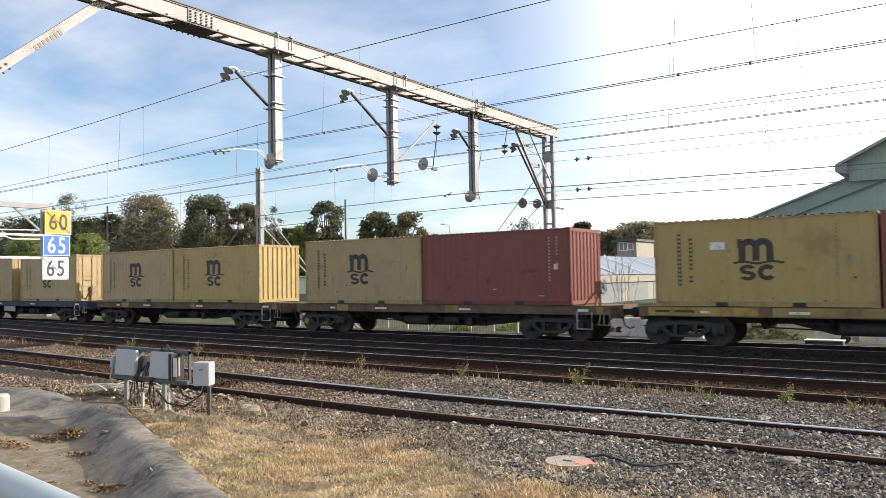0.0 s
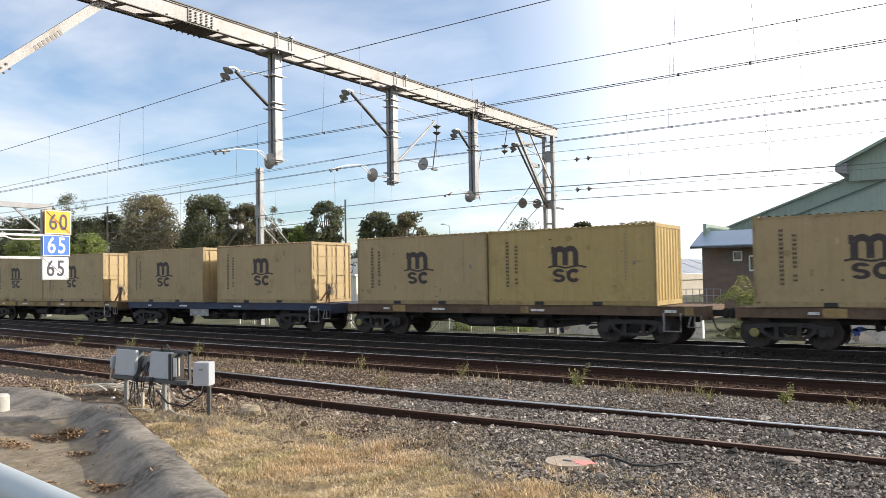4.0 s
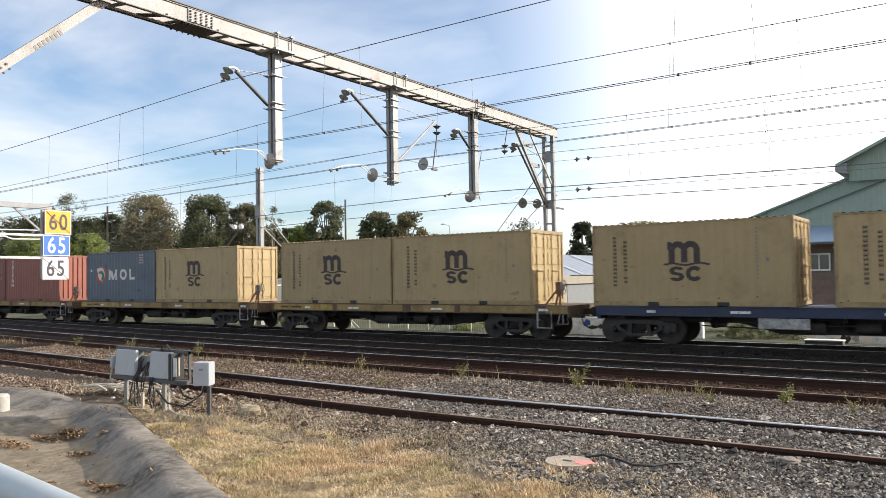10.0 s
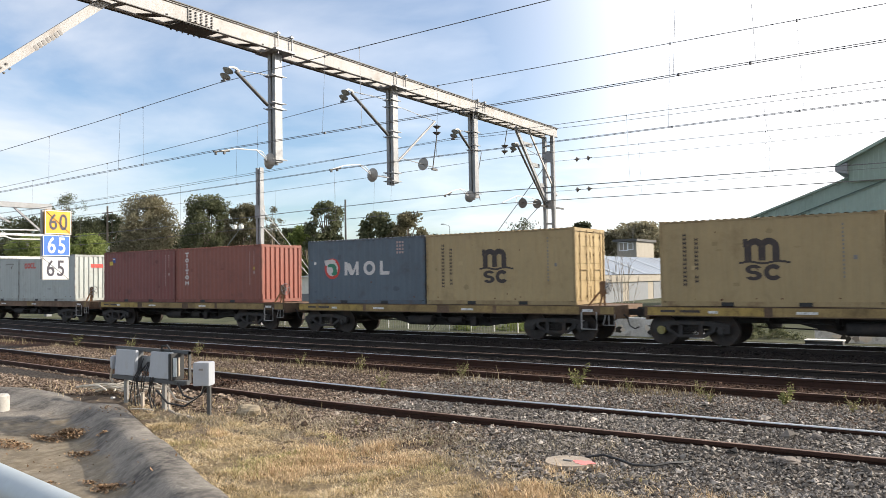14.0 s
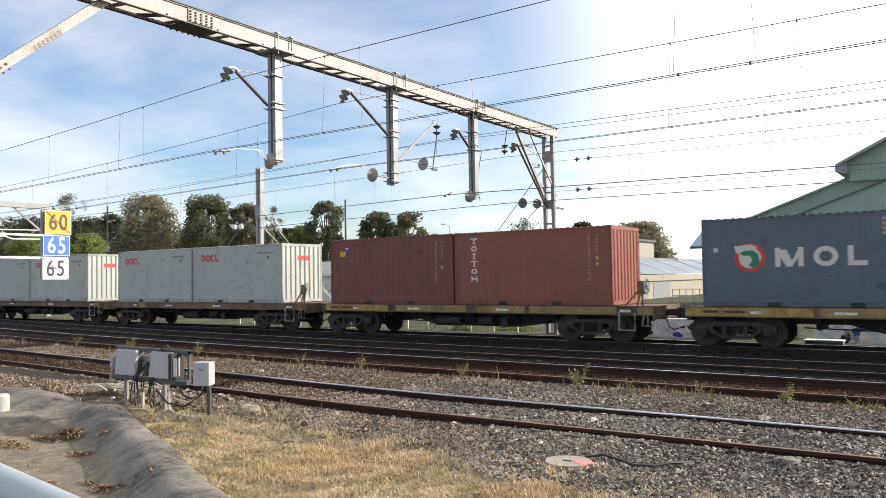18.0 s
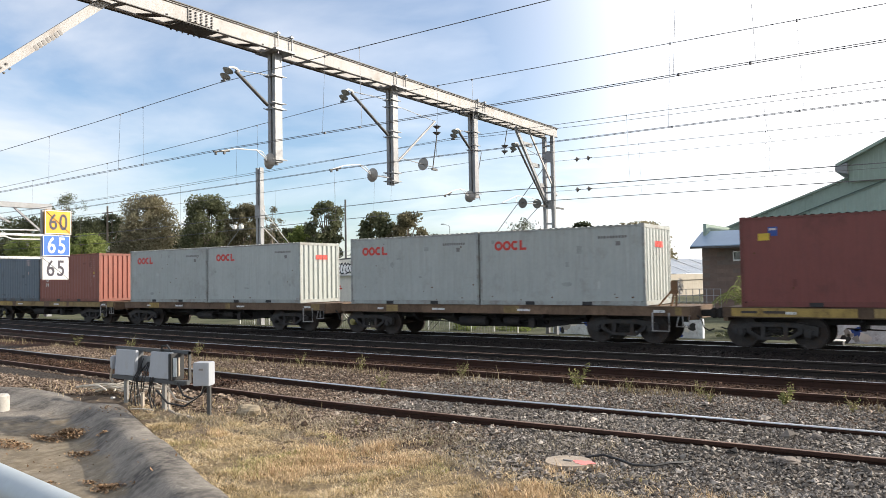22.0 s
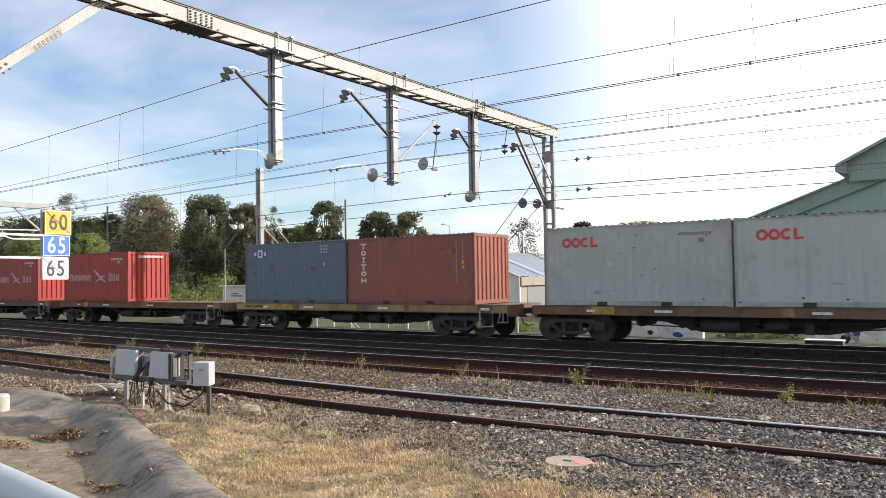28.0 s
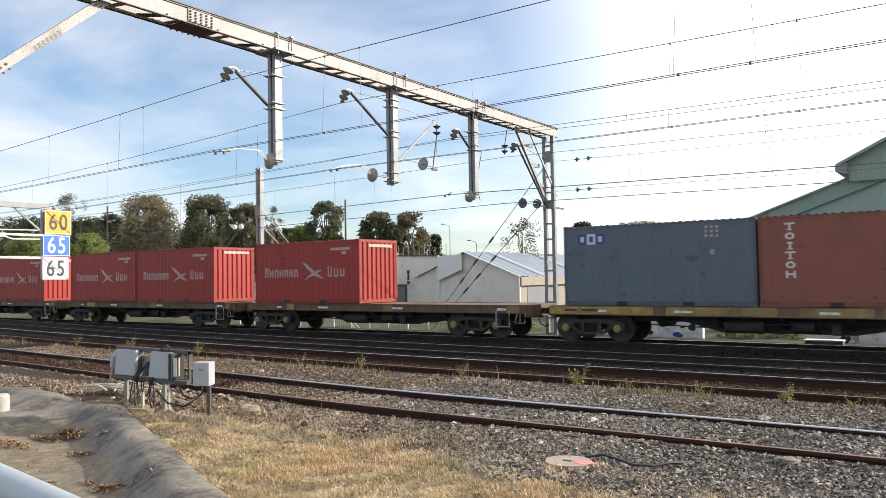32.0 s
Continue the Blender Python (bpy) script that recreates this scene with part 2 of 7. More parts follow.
def ground_z(x, y):
    n = noise.noise((x * 0.35, y * 0.35, 0.0)) * 0.05 + noise.noise((x * 1.3, y * 1.3, 4.0)) * 0.02
    z = -0.03 + 0.035 * step(y, 7.6, 9.0) - 0.065 * step(y, 15.0, 16.0) - 0.12 * step(y, 20.2, 21.4) - 0.25 * step(y, 27.0, 30.0)
    z += n * (1.0 - 0.6 * step(y, 7.6, 9.0) + 0.6 * step(y, 27.0, 29.0))
    z += 0.19 * math.exp(-((x + 12.3) / 1.6) ** 2 - ((y - 8.05) / 0.6) ** 2)      # heap of stones behind the drain
    z += 0.045 * step(x, -8.0, -3.0) * step(y, 8.3, 9.2) * (1 - step(y, 12.4, 13.4))
    if -38.0 < x < 0.6:                                                              # room for the concrete drain
        z -= 0.62 * step(edge_y(x) - y, 0.3, 0.7) * (1 - step(edge_y(x) - y, 5.8, 6.6))
    return z


def make_ground():
    bm = B()
    xs = [-2500, -900, -400, -200, -120, -80] + [-60 + 0.5 * i for i in range(160)] + [22, 30, 45, 80, 160, 400, 1000, 2500]
    ys = [-600, -200, -60, -20, -8, -4] + [-2 + 0.5 * i for i in range(30)] + [13 + 0.75 * i for i in range(26)] + [34, 38, 44, 52, 62, 80, 110, 160, 260, 450, 900, 3000]
    rows = [[bm.verts.new((x, y, ground_z(x, y))) for x in xs] for y in ys]
    for a, b in zip(rows, rows[1:]):
        for i in range(len(xs) - 1):
            bm.faces.new((a[i], a[i + 1], b[i + 1], b[i]))
    m = bpy.data.materials.new("yard_ground")
    m.use_nodes = True
    nt = m.node_tree
    N, L = nt.nodes.new, nt.links.new
    p = nt.nodes["Principled BSDF"]
    p.inputs["Roughness"].default_value = 0.95
    p.inputs["Specular IOR Level"].default_value = 0.12
    tc = N("ShaderNodeTexCoord"); sep = N("ShaderNodeSeparateXYZ")
    L(tc.outputs["Object"], sep.inputs[0])
    def nz(s, d=6):
        n = N("ShaderNodeTexNoise"); n.inputs["Scale"].default_value = s; n.inputs["Detail"].default_value = d; n.inputs["Roughness"].default_value = 0.65
        L(tc.outputs["Object"], n.inputs["Vector"]); return n.outputs[0]
    def ramp(v, *stops):
        r = N("ShaderNodeValToRGB")
        while len(r.color_ramp.elements) < len(stops):
            r.color_ramp.elements.new(0.5)
        for e, (pos, c) in zip(r.color_ramp.elements, stops):
            e.position, e.color = pos, (*c, 1)
        L(v, r.inputs[0]); return r.outputs[0]
    def mixc(f, a, b):
        n = N("ShaderNodeMix"); n.data_type = "RGBA"
        L(f, n.inputs["Factor"]); L(a, n.inputs["A"]); L(b, n.inputs["B"]); return n.outputs["Result"]
    def edge(at, soft, jitter=1.6, s=0.9):
        # 0 below y = at, 1 above, with a ragged border
        j = N("ShaderNodeMath"); j.operation = "MULTIPLY_ADD"; j.inputs[1].default_value = jitter
        L(nz(s, 4), j.inputs[0]); L(sep.outputs["Y"], j.inputs[2])
        r = N("ShaderNodeMapRange"); r.inputs["From Min"].default_value = at + jitter / 2 - soft; r.inputs["From Max"].default_value = at + jitter / 2 + soft
        L(j.outputs[0], r.inputs["Value"]); return r.outputs[0]
    grass = ramp(nz(9.0, 8), (0.3, (0.07, 0.052, 0.034)), (0.5, (0.19, 0.142, 0.085)), (0.68, (0.32, 0.25, 0.15)))
    dirt = ramp(nz(5.0), (0.3, (0.075, 0.056, 0.041)), (0.7, (0.20, 0.155, 0.115)))
    bal = ramp(nz(16.0, 3), (0.35, (0.025, 0.02, 0.017)), (0.55, (0.06, 0.05, 0.042)), (0.7, (0.13, 0.112, 0.095)))
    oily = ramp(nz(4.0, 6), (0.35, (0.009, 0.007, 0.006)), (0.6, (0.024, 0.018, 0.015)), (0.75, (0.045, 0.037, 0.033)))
    far = ramp(nz(0.35), (0.35, (0.045, 0.052, 0.03)), (0.65, (0.112, 0.112, 0.07)))
    c = mixc(edge(6.9, 0.5), grass, dirt)
    c = mixc(edge(8.3, 0.35, 1.0), c, bal)
    rusty = ramp(nz(7.0, 5), (0.3, (0.022, 0.012, 0.008)), (0.55, (0.055, 0.029, 0.018)), (0.75, (0.115, 0.066, 0.043)))
    c = mixc(edge(13.3, 0.3, 0.7), c, rusty)
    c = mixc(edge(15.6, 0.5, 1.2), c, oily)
    c = mixc(edge(26.8, 0.5, 1.0), c, far)
    L(c, p.inputs["Base Color"])
    bp = N("ShaderNodeBump"); bp.inputs["Strength"].default_value = 0.8; bp.inputs["Distance"].default_value = 0.05
    L(nz(14.0, 8), bp.inputs["Height"]); L(bp.outputs[0], p.inputs["Normal"])
    single("ground", mesh_of("ground", bm, m, True), None, "dry grass and ballast ground of a railway yard", "ground", kind="structure")


make_ground()

HEAD = [(-0.035, -0.005), (-0.03, 0.0), (0.03, 0.0), (0.035, -0.005), (0.035, -0.04), (0.01, -0.055), (0.01, -0.145), (0.07, -0.162), (0.07, -0.172), (-0.07, -0.172), (-0.07, -0.162), (-0.01, -0.145), (-0.01, -0.055), (-0.035, -0.04)]


def sweep(outline, xs, at):
    """Sweeps an outline of (y, z) along x, at(x) giving the shift in y and z."""
    bm = B()
    rings = []
    for x in xs:
        oy, oz = at(x)
        rings.append([bm.verts.new((x, oy + u, oz + v)) for u, v in outline])
    n = len(outline)
    for a, b in zip(rings, rings[1:]):
        for k in range(n):
            bm.faces.new((a[k], a[(k + 1) % n], b[(k + 1) % n], b[k]))
    bmesh.ops.recalc_face_normals(bm, faces=bm.faces[:])
    return bm


def make_tracks():
    xs = [-300, -200, -130] + [-100 + 3 * i for i in range(30)] + [-12 + 1.5 * i for i in range(32)] + [50, 80, 140, 300]
    look_of = {"siding_near": ("rail_side", "rail_rusty_top", "rail_top"), "siding_mid": ("rail_side", "rail_rusty_top", "rail_top"), "loop": ("rail_dark", "rail_rusty_top", "rail_worn_top"), "main": ("rail_dark", "rail_top", "rail_top")}
    for nm, (ra, rb, f) in TRACKS.items():
        tr = thing("railway_track", "rusty steel railway track on ballast" if nm != "main" else "polished main line railway track under the train", "track", "railway tracks", kind="structure")
        web, *tops = look_of[nm]
        for (y, z), top in zip((ra, rb), tops):
            rl = part("rail", sweep(HEAD, xs, lambda x: (y + f(x), z)), M[web], tr)
            lip, hw = (0.011, 0.0375) if nm == "siding_near" and top == "rail_top" else (0.006, 0.033)
            head = [(-hw, -lip), (-hw, -0.003), (-hw + 0.006, 0.002), (hw - 0.006, 0.002), (hw, -0.003), (hw, -lip)]
            if lip > 0.01:
                # the head is duller and browner on the -x side of x = -12
                part("rail_head", sweep(head, [x for x in xs if x <= -12], lambda x: (y + f(x), z)), M["rail_worn_top"], rl, "dull brownish rail head")
                part("rail_head", sweep(head, [x for x in xs if x >= -12], lambda x: (y + f(x), z)), M[top], rl)
            else:
                part("rail_head", sweep(head, xs, lambda x: (y + f(x), z)), M[top], rl)


make_tracks()

# ---- the train ----
L_C, W_C, H_C = 6.058, 2.438, 2.591
Y_NEAR, DECK = 23.265, 1.12


def corr(length, period, depth, u0=0.0, cut=(0.14, 0.36, 0.64, 0.86)):
    """Trapezoid wave: list of (u, v)."""
    n = max(1, round(length / period))
    p = length / n
    pts = [(u0, 0.0)]
    for i in range(n):
        s = u0 + i * p
        pts += [(s + c * p, d) for c, d in zip(cut, (0.0, depth, depth, 0.0))]
    pts.append((u0 + length, 0.0))
    return pts


def panel(pts, z0, z1, place):
    bm = B()
    lo = [bm.verts.new(place(u, v, z0)) for u, v in pts]
    hi = [bm.verts.new(place(u, v, z1)) for u, v in pts]
    for i in range(len(pts) - 1):
        bm.faces.new((lo[i], lo[i + 1], hi[i + 1], hi[i]))
    return bm


_cache = {}


def cached(key, make):
    if key not in _cache:
        _cache[key] = make()
    return _cache[key]


def container(kind, label, doors=False, logo=None, m=None):
    """A 20-foot box; its origin is the lower near edge of its +x end."""
    t = thing("shipping_container", label, "container", "containers on the train", m)
    mt, fr = M[kind], M[kind + "_f"]
    g = lambda key, make: cached((kind, key), lambda: mesh_of(key, make(), fr))
    for x in (-L_C, -0.09):
        for y in (0.0, W_C - 0.09):
            part("corner_post", g("post", lambda: box(B(), 0, 0.09, 0, 0.09, 0.118, H_C - 0.118, 0.01)), None, t, m=pose(x, y, 0))
    for y0, nm in ((0.0, "near"), (W_C - 0.06, "far")):
        part("top_rail", g("top" + nm, lambda: box(B(), -L_C + 0.16, -0.16, y0 + 0.005, y0 + 0.055, H_C - 0.085, H_C - 0.03)), None, t)
        def bottom():
            bm = B()
            segs = [(-L_C + 0.16, -3.029 - 1.05 - 0.18), (-3.029 - 1.05 + 0.18, -3.029 + 1.05 - 0.18), (-3.029 + 1.05 + 0.18, -0.16)]
            for a, b in segs:
                box(bm, a, b, y0 + 0.004, y0 + 0.056, 0.012, 0.155)
            for c in (-3.029 - 1.05, -3.029 + 1.05):
                box(bm, c - 0.18, c + 0.18, y0 + 0.004, y0 + 0.056, 0.132, 0.155)
                box(bm, c - 0.18, c + 0.18, y0 + 0.03, y0 + 0.034, 0.02, 0.132)
            return bm
        part("bottom_rail", g("bottom" + nm, bottom), None, t)
        for c in (-3.029 - 1.05, -3.029 + 1.05):
            part("fork_pocket", cached("pocket", lambda: mesh_of("pocket", box(B(), -0.176, 0.176, 0.0, 0.004, 0.022, 0.13), M["black"])), None, t, m=pose(c, y0 + 0.026, 0))
    side = lambda: panel(corr(L_C - 0.18, 0.278, 0.013, -L_C + 0.09), 0.15, H_C - 0.07, lambda u, v, z: (u, 0.012 + v, z))
    part("side_wall", cached((kind, "side"), lambda: mesh_of("side", side(), mt)), None, t)
    sidef = lambda: panel(corr(L_C - 0.18, 0.278, 0.036, -L_C + 0.09), 0.15, H_C - 0.07, lambda u, v, z: (u, W_C - 0.012 - v, z))
    part("side_wall", cached((kind, "sidef"), lambda: mesh_of("sidef", sidef(), mt)), None, t)
    def roof():
        bm = B()
        pts = corr(L_C - 0.32, 0.21, 0.028, -L_C + 0.16)
        a = [bm.verts.new((u, 0.012, H_C - 0.032 + v)) for u, v in pts]
        b = [bm.verts.new((u, W_C - 0.012, H_C - 0.032 + v)) for u, v in pts]
        for i in range(len(pts) - 1):
            bm.faces.new((a[i], a[i + 1], b[i + 1], b[i]))
        return bm
    part("roof", g("roof", roof), None, t)
    for x, s in ((0.0, 1), (-L_C, -1)):
        for z0, z1 in ((H_C - 0.13, H_C - 0.01), (0.012, 0.155)):
            part("end_rail", g("rail%d%.2f" % (s, z0), lambda: box(B(), min(x, x - s * 0.06), max(x, x - s * 0.06), 0.09, W_C - 0.09, z0, z1, 0.006)), None, t)
        if doors and s == 1:
            for y0, y1 in ((0.095, W_C / 2 - 0.008), (W_C / 2 + 0.008, W_C - 0.095)):
                def leaf():
                    bm = box(B(), -0.075, -0.04, y0, y1, 0.16, H_C - 0.135)
                    for z0 in (0.2, 0.78, 1.36, 1.94):
                        box(bm, -0.045, -0.018, y0 + 0.05, y1 - 0.05, z0 + 0.03, z0 + 0.44, 0.008)
                    return bm
                lf = part("door", cached((kind, "leaf%.2f" % y0), lambda: mesh_of("leaf", leaf(), mt)), None, t)
                for f in (0.26, 0.74):
                    yy = y0 + (y1 - y0) * f
                    def bar():
                        bm = rod(B(), (0.008, yy, 0.1), (0.008, yy, H_C - 0.08), 0.017)
                        for z in (0.3, 0.9, 1.7, 2.3):
                            box(bm, -0.02, 0.03, yy - 0.04, yy + 0.04, z - 0.03, z + 0.03)
                        box(bm, 0.01, 0.035, yy - 0.02, yy + 0.28 * (1 if f < 0.5 else -1), 1.16, 1.19)
                        return bm
                    part("lock_rod", cached((kind, "bar%.2f%.2f" % (y0, f)), lambda: mesh_of("bar", bar(), fr)), None, lf)
        else:
            ew = lambda: panel(corr(W_C - 0.18, 0.28, 0.055, 0.09, (0.30, 0.42, 0.60, 0.72)), 0.15, H_C - 0.12, lambda u, v, z: (x - s * (0.015 + v), u, z))
            part("end_wall", cached((kind, "end%d" % s), lambda: mesh_of("end", ew(), mt)), None, t)
    def casting():
        return box(B(), -0.089, 0.089, -0.081, 0.081, 0.0, 0.118, 0.008)
    for x in (-0.088, -L_C + 0.088):
        for y in (0.08, W_C - 0.08):
            for z in (0.0, H_C - 0.118):
                part("corner_casting", g("casting", casting), None, t, m=pose(x, y, z))
    if logo:
        logo(t)
    return t


S_ROWS = [(0, -80.58), (2, -71.55), (4, -62.67), (6, -53.99), (8, -45.465), (10, -36.97), (12, -28.596), (14, -20.336), (16, -12.151), (18, -4.034),
          (20, 4.025), (22, 12.072), (24, 20.063), (26, 27.956), (28, 35.829), (30, 43.687), (32, 51.525)]
MOVERS = []          # (thing, x at the reference time, y, z)
WHEELS = []          # (wheelset, local pose)


# ---- emblems and markings, plain shapes in their colours ----
M["ink"] = mat("emblem_dark_brown", (0.045, 0.032, 0.030), 0.55, 0.0, 0.2, 6.0, dirt=(0.3, 0.22, 0.09), dirt_amt=0.12, dscale=5.0)
M["pale"] = mat("emblem_pale", (0.66, 0.62, 0.58), 0.55, 0.0, 0.12, 6.0, dirt=(0.3, 0.12, 0.08), dirt_amt=0.2, dscale=6.0)
M["pale_worn"] = mat("emblem_pale_worn", (0.46, 0.33, 0.30), 0.6, 0.0, 0.2, 6.0, dirt=(0.36, 0.08, 0.06), dirt_amt=0.2, dscale=5.0)
M["redmark"] = mat("emblem_red", (0.62, 0.055, 0.04), 0.5, 0.0, 0.1, 6.0)
M["bluemark"] = mat("emblem_blue", (0.03, 0.075, 0.30), 0.5, 0.0, 0.1, 6.0)
M["greenmark"] = mat("emblem_green", (0.03, 0.20, 0.11), 0.5, 0.0, 0.1, 6.0)
M["yellowmark"] = mat("emblem_yellow", (0.62, 0.43, 0.04), 0.5, 0.0, 0.1, 6.0)
M["greymark"] = mat("emblem_grey", (0.20, 0.19, 0.18), 0.6, 0.0, 0.2, 6.0)
FACE = 0.007


def bars(t, name, rects, material, label="", y=FACE, bev=0.0):
    """Flat marks on the near side: rectangles (x0, x1, z0, z1)."""
    bm = B()
    for x0, x1, z0, z1 in rects:
        box(bm, x0, x1, y, y + 0.004, z0, z1)
    ob = part(name, bm, material, t, label)
    return tagged(ob, kind="stuff") if len(rects) > 1 else ob


def ring(bm, x, z, r1, r0, a0=0, a1=360, n=20, y=FACE, sx=1.0):
    vs = []
    for i in range(n + 1):
        a = radians(a0 + (a1 - a0) * i / n)
        vs.append([bm.verts.new((x + sx * r * math.cos(a), yy, z + r * math.sin(a))) for r in (r1, r0) for yy in (y, y + 0.004)])
    for p, q in zip(vs, vs[1:]):
        for i, j in ((0, 2), (2, 3), (3, 1), (1, 0)):
            bm.faces.new((p[i], p[j], q[j], q[i]))
    bmesh.ops.recalc_face_normals(bm, faces=bm.faces[:])
    return bm


def marks_code(t, m, x=-1.05, cols=2):
    bars(t, "code_marking", [(x + 0.28 * c - 0.02, x + 0.28 * c + 0.02, 2.3 - 0.11 * i - 0.06, 2.3 - 0.11 * i) for c in range(cols) for i in range((14, 6)[c])], m)
    bars(t, "size_marking", [(x + 0.24, x + 0.33, 1.3, 1.42)], m)


def emblem_of_mustard(t):
    def emblem():
        bm = B()
        # upper shape: three stout legs under two arches
        for x in (-3.47, -3.09, -2.71):
            box(bm, x - 0.095, x + 0.095, FACE, FACE + 0.004, 1.33, 1.72)
        for x in (-3.28, -2.90):
            ring(bm, x, 1.69, 0.285, 0.10, 0, 180, 12, y=FACE - 0.001 + (0.002 if x > -3 else 0.0))
        box(bm, -3.6, -3.47, FACE, FACE + 0.004, 1.72, 1.96)
        # wave line and the lower pair of rings
        for i in range(12):
            x0 = -3.72 + 0.115 * i
            z0 = 1.275 + 0.03 * math.sin(i * 0.9)
            box(bm, x0, x0 + 0.12, FACE + 0.001, FACE + 0.005, z0 - 0.025, z0 + 0.035)
        ring(bm, -3.33, 1.08, 0.135, 0.045, 20, 290, 12, sx=1.7)
        ring(bm, -3.33, 0.90, 0.135, 0.045, -160, 110, 12, sx=1.7)
        ring(bm, -2.80, 0.99, 0.23, 0.105, 40, 320, 16, sx=1.1)
        return bm
    part("emblem", cached("mustard_emblem", lambda: mesh_of("emblem", emblem(), M["ink"])), None, t, "dark brown emblem shape")
    def glyph():
        bm = B()
        for a, b in ((0, 0.028), (0.072, 0.1)):
            box(bm, a, b, FACE, FACE + 0.004, -0.085, 0)
        return box(bm, 0.028, 0.072, FACE, FACE + 0.004, -0.06, -0.035)
    for x, n, top in ((-5.35, 13, 2.2), (-5.0, 11, 2.05)):
        for i in range(n):
            if not (n == 11 and i == 8):
                part("letter_mark", cached("letter_mark", lambda: mesh_of("letter_mark", glyph(), M["ink"])), None, t, m=pose(x, 0, top - 0.125 * i))
    marks_code(t, M["greymark"], -1.0, 1)


def emblem_of_brickred(t):
    """A column of six pale stencilled shapes, then the small code."""
    for i in range(6):
        z = 2.17 - 0.27 * i
        bm = B()
        y0, y1 = FACE, FACE + 0.004
        if i in (1, 4):
            ring(bm, -5.22, z + 0.1, 0.1, 0.05, 0, 360, 14, sx=1.3)
        elif i == 5:
            box(bm, -5.35, -5.29, y0, y1, z, z + 0.2), box(bm, -5.15, -5.09, y0, y1, z, z + 0.2), box(bm, -5.29, -5.15, y0, y1, z + 0.08, z + 0.13)
        else:
            box(bm, -5.25, -5.19, y0, y1, z, z + 0.16), box(bm, -5.36 if i != 2 else -5.29, -5.08 if i != 2 else -5.15, y0, y1, z + 0.155, z + 0.205), box(bm, -5.29, -5.15, y0, y1, z - 0.01, z + 0.02)
        part("stencil_mark", bm, M["pale"], t)
    marks_code(t, M["pale_worn"], -0.79)
    bars(t, "yellow_tag", [(-0.55, -0.46, 1.48, 1.6)], M["yellowmark"])


def emblem_of_dred(t):
    bars(t, "yellow_tag", [(-5.55, -5.25, 1.9, 2.1)], M["yellowmark"], "yellow tag")
    bars(t, "blue_tag", [(-5.28, -5.03, 2.1, 2.28), (-5.2, -5.03, 2.02, 2.1)], M["bluemark"], "blue and white tag")
    bars(t, "white_tag", [(-5.25, -5.07, 2.18, 2.24)], M["pale"], y=FACE - 0.003)
    marks_code(t, M["pale_worn"], -0.79)


def emblem_of_dred_plain(t):
    marks_code(t, M["pale_worn"], -0.79)
    bars(t, "white_tag", [(-0.62, -0.48, 1.2, 1.38)], M["pale"])
    bars(t, "scratch", [(-3.0, -2.86, 0.52, 0.56), (-1.2, -1.0, 0.3, 0.34)], M["pale_worn"])


def emblem_of_slate(t):
    part("emblem_ring", ring(B(), -4.70, 1.42, 0.42, 0.31, 0, 360, 28), M["redmark"], t, "red ring emblem")
    part("emblem_disc", ring(B(), -4.70, 1.42, 0.31, 0.004, 0, 360, 24), M["pale"], t)
    part("emblem_mark", prism(B(), [(-4.98, 1.55), (-4.86, 1.62), (-4.6, 1.62), (-4.47, 1.5), (-4.42, 1.2), (-4.6, 1.12), (-4.74, 1.2), (-4.64, 1.34), (-4.7, 1.48), (-4.9, 1.48)], "y", FACE - 0.003, FACE + 0.001), M["greenmark"], t, "green curved mark")
    part("emblem_top", prism(B(), [(-5.12, 1.76), (-4.66, 1.80), (-4.5, 1.72), (-4.55, 1.62), (-4.85, 1.62), (-5.02, 1.52), (-5.1, 1.6)], "y", FACE - 0.004, FACE), M["pale"], t, "white cloud-like mark")
    bm = B()
    for a, b in ((-4.02, -3.88), (-3.42, -3.28)):
        box(bm, a, b, FACE, FACE + 0.004, 1.14, 1.68)
    prism(bm, [(-3.88, 1.62), (-3.72, 1.62), (-3.58, 1.3), (-3.42, 1.62), (-3.42, 1.4), (-3.58, 1.14), (-3.72, 1.14), (-3.88, 1.4)], "y", FACE, FACE + 0.004)
    part("letter_mark", bm, M["pale"], t)
    part("letter_mark", ring(B(), -2.72, 1.41, 0.28, 0.15, 0, 360, 20, sx=1.1), M["pale"], t)
    part("letter_mark", box(box(B(), -2.18, -2.04, FACE, FACE + 0.004, 1.14, 1.68), -2.04, -1.72, FACE, FACE + 0.004, 1.14, 1.27), M["pale"], t)
    bars(t, "code_marking", [(-1.35 + 0.13 * c, -1.27 + 0.13 * c, 2.33 - 0.13 * r, 2.41 - 0.13 * r) for c in range(3) for r in range(4)], M["pale_worn"])
    bars(t, "white_tag", [(-5.72, -5.6, 1.6, 1.72)], M["pale"])


def emblem_of_slate_small(t):
    for i, k in enumerate(("bluemark", "pale", "bluemark")):
        bars(t, "emblem_square", [(-5.55 + 0.31 * i, -5.24 + 0.31 * i, 1.98, 2.32)], M[k], ("blue", "white", "blue")[i] + " square")
        bars(t, "emblem_bar", [(-5.46 + 0.31 * i, -5.33 + 0.31 * i, 2.06, 2.24)], M["pale" if k == "bluemark" else "bluemark"], y=FACE - 0.003)
    bars(t, "code_marking", [(-1.45 + 0.16 * c, -1.37 + 0.16 * c, 2.33 - 0.13 * r, 2.41 - 0.13 * r) for c in range(3) for r in range(3)], M["pale_worn"])
    bars(t, "size_marking", [(-1.3, -1.18, 1.55, 1.7)], M["pale_worn"])


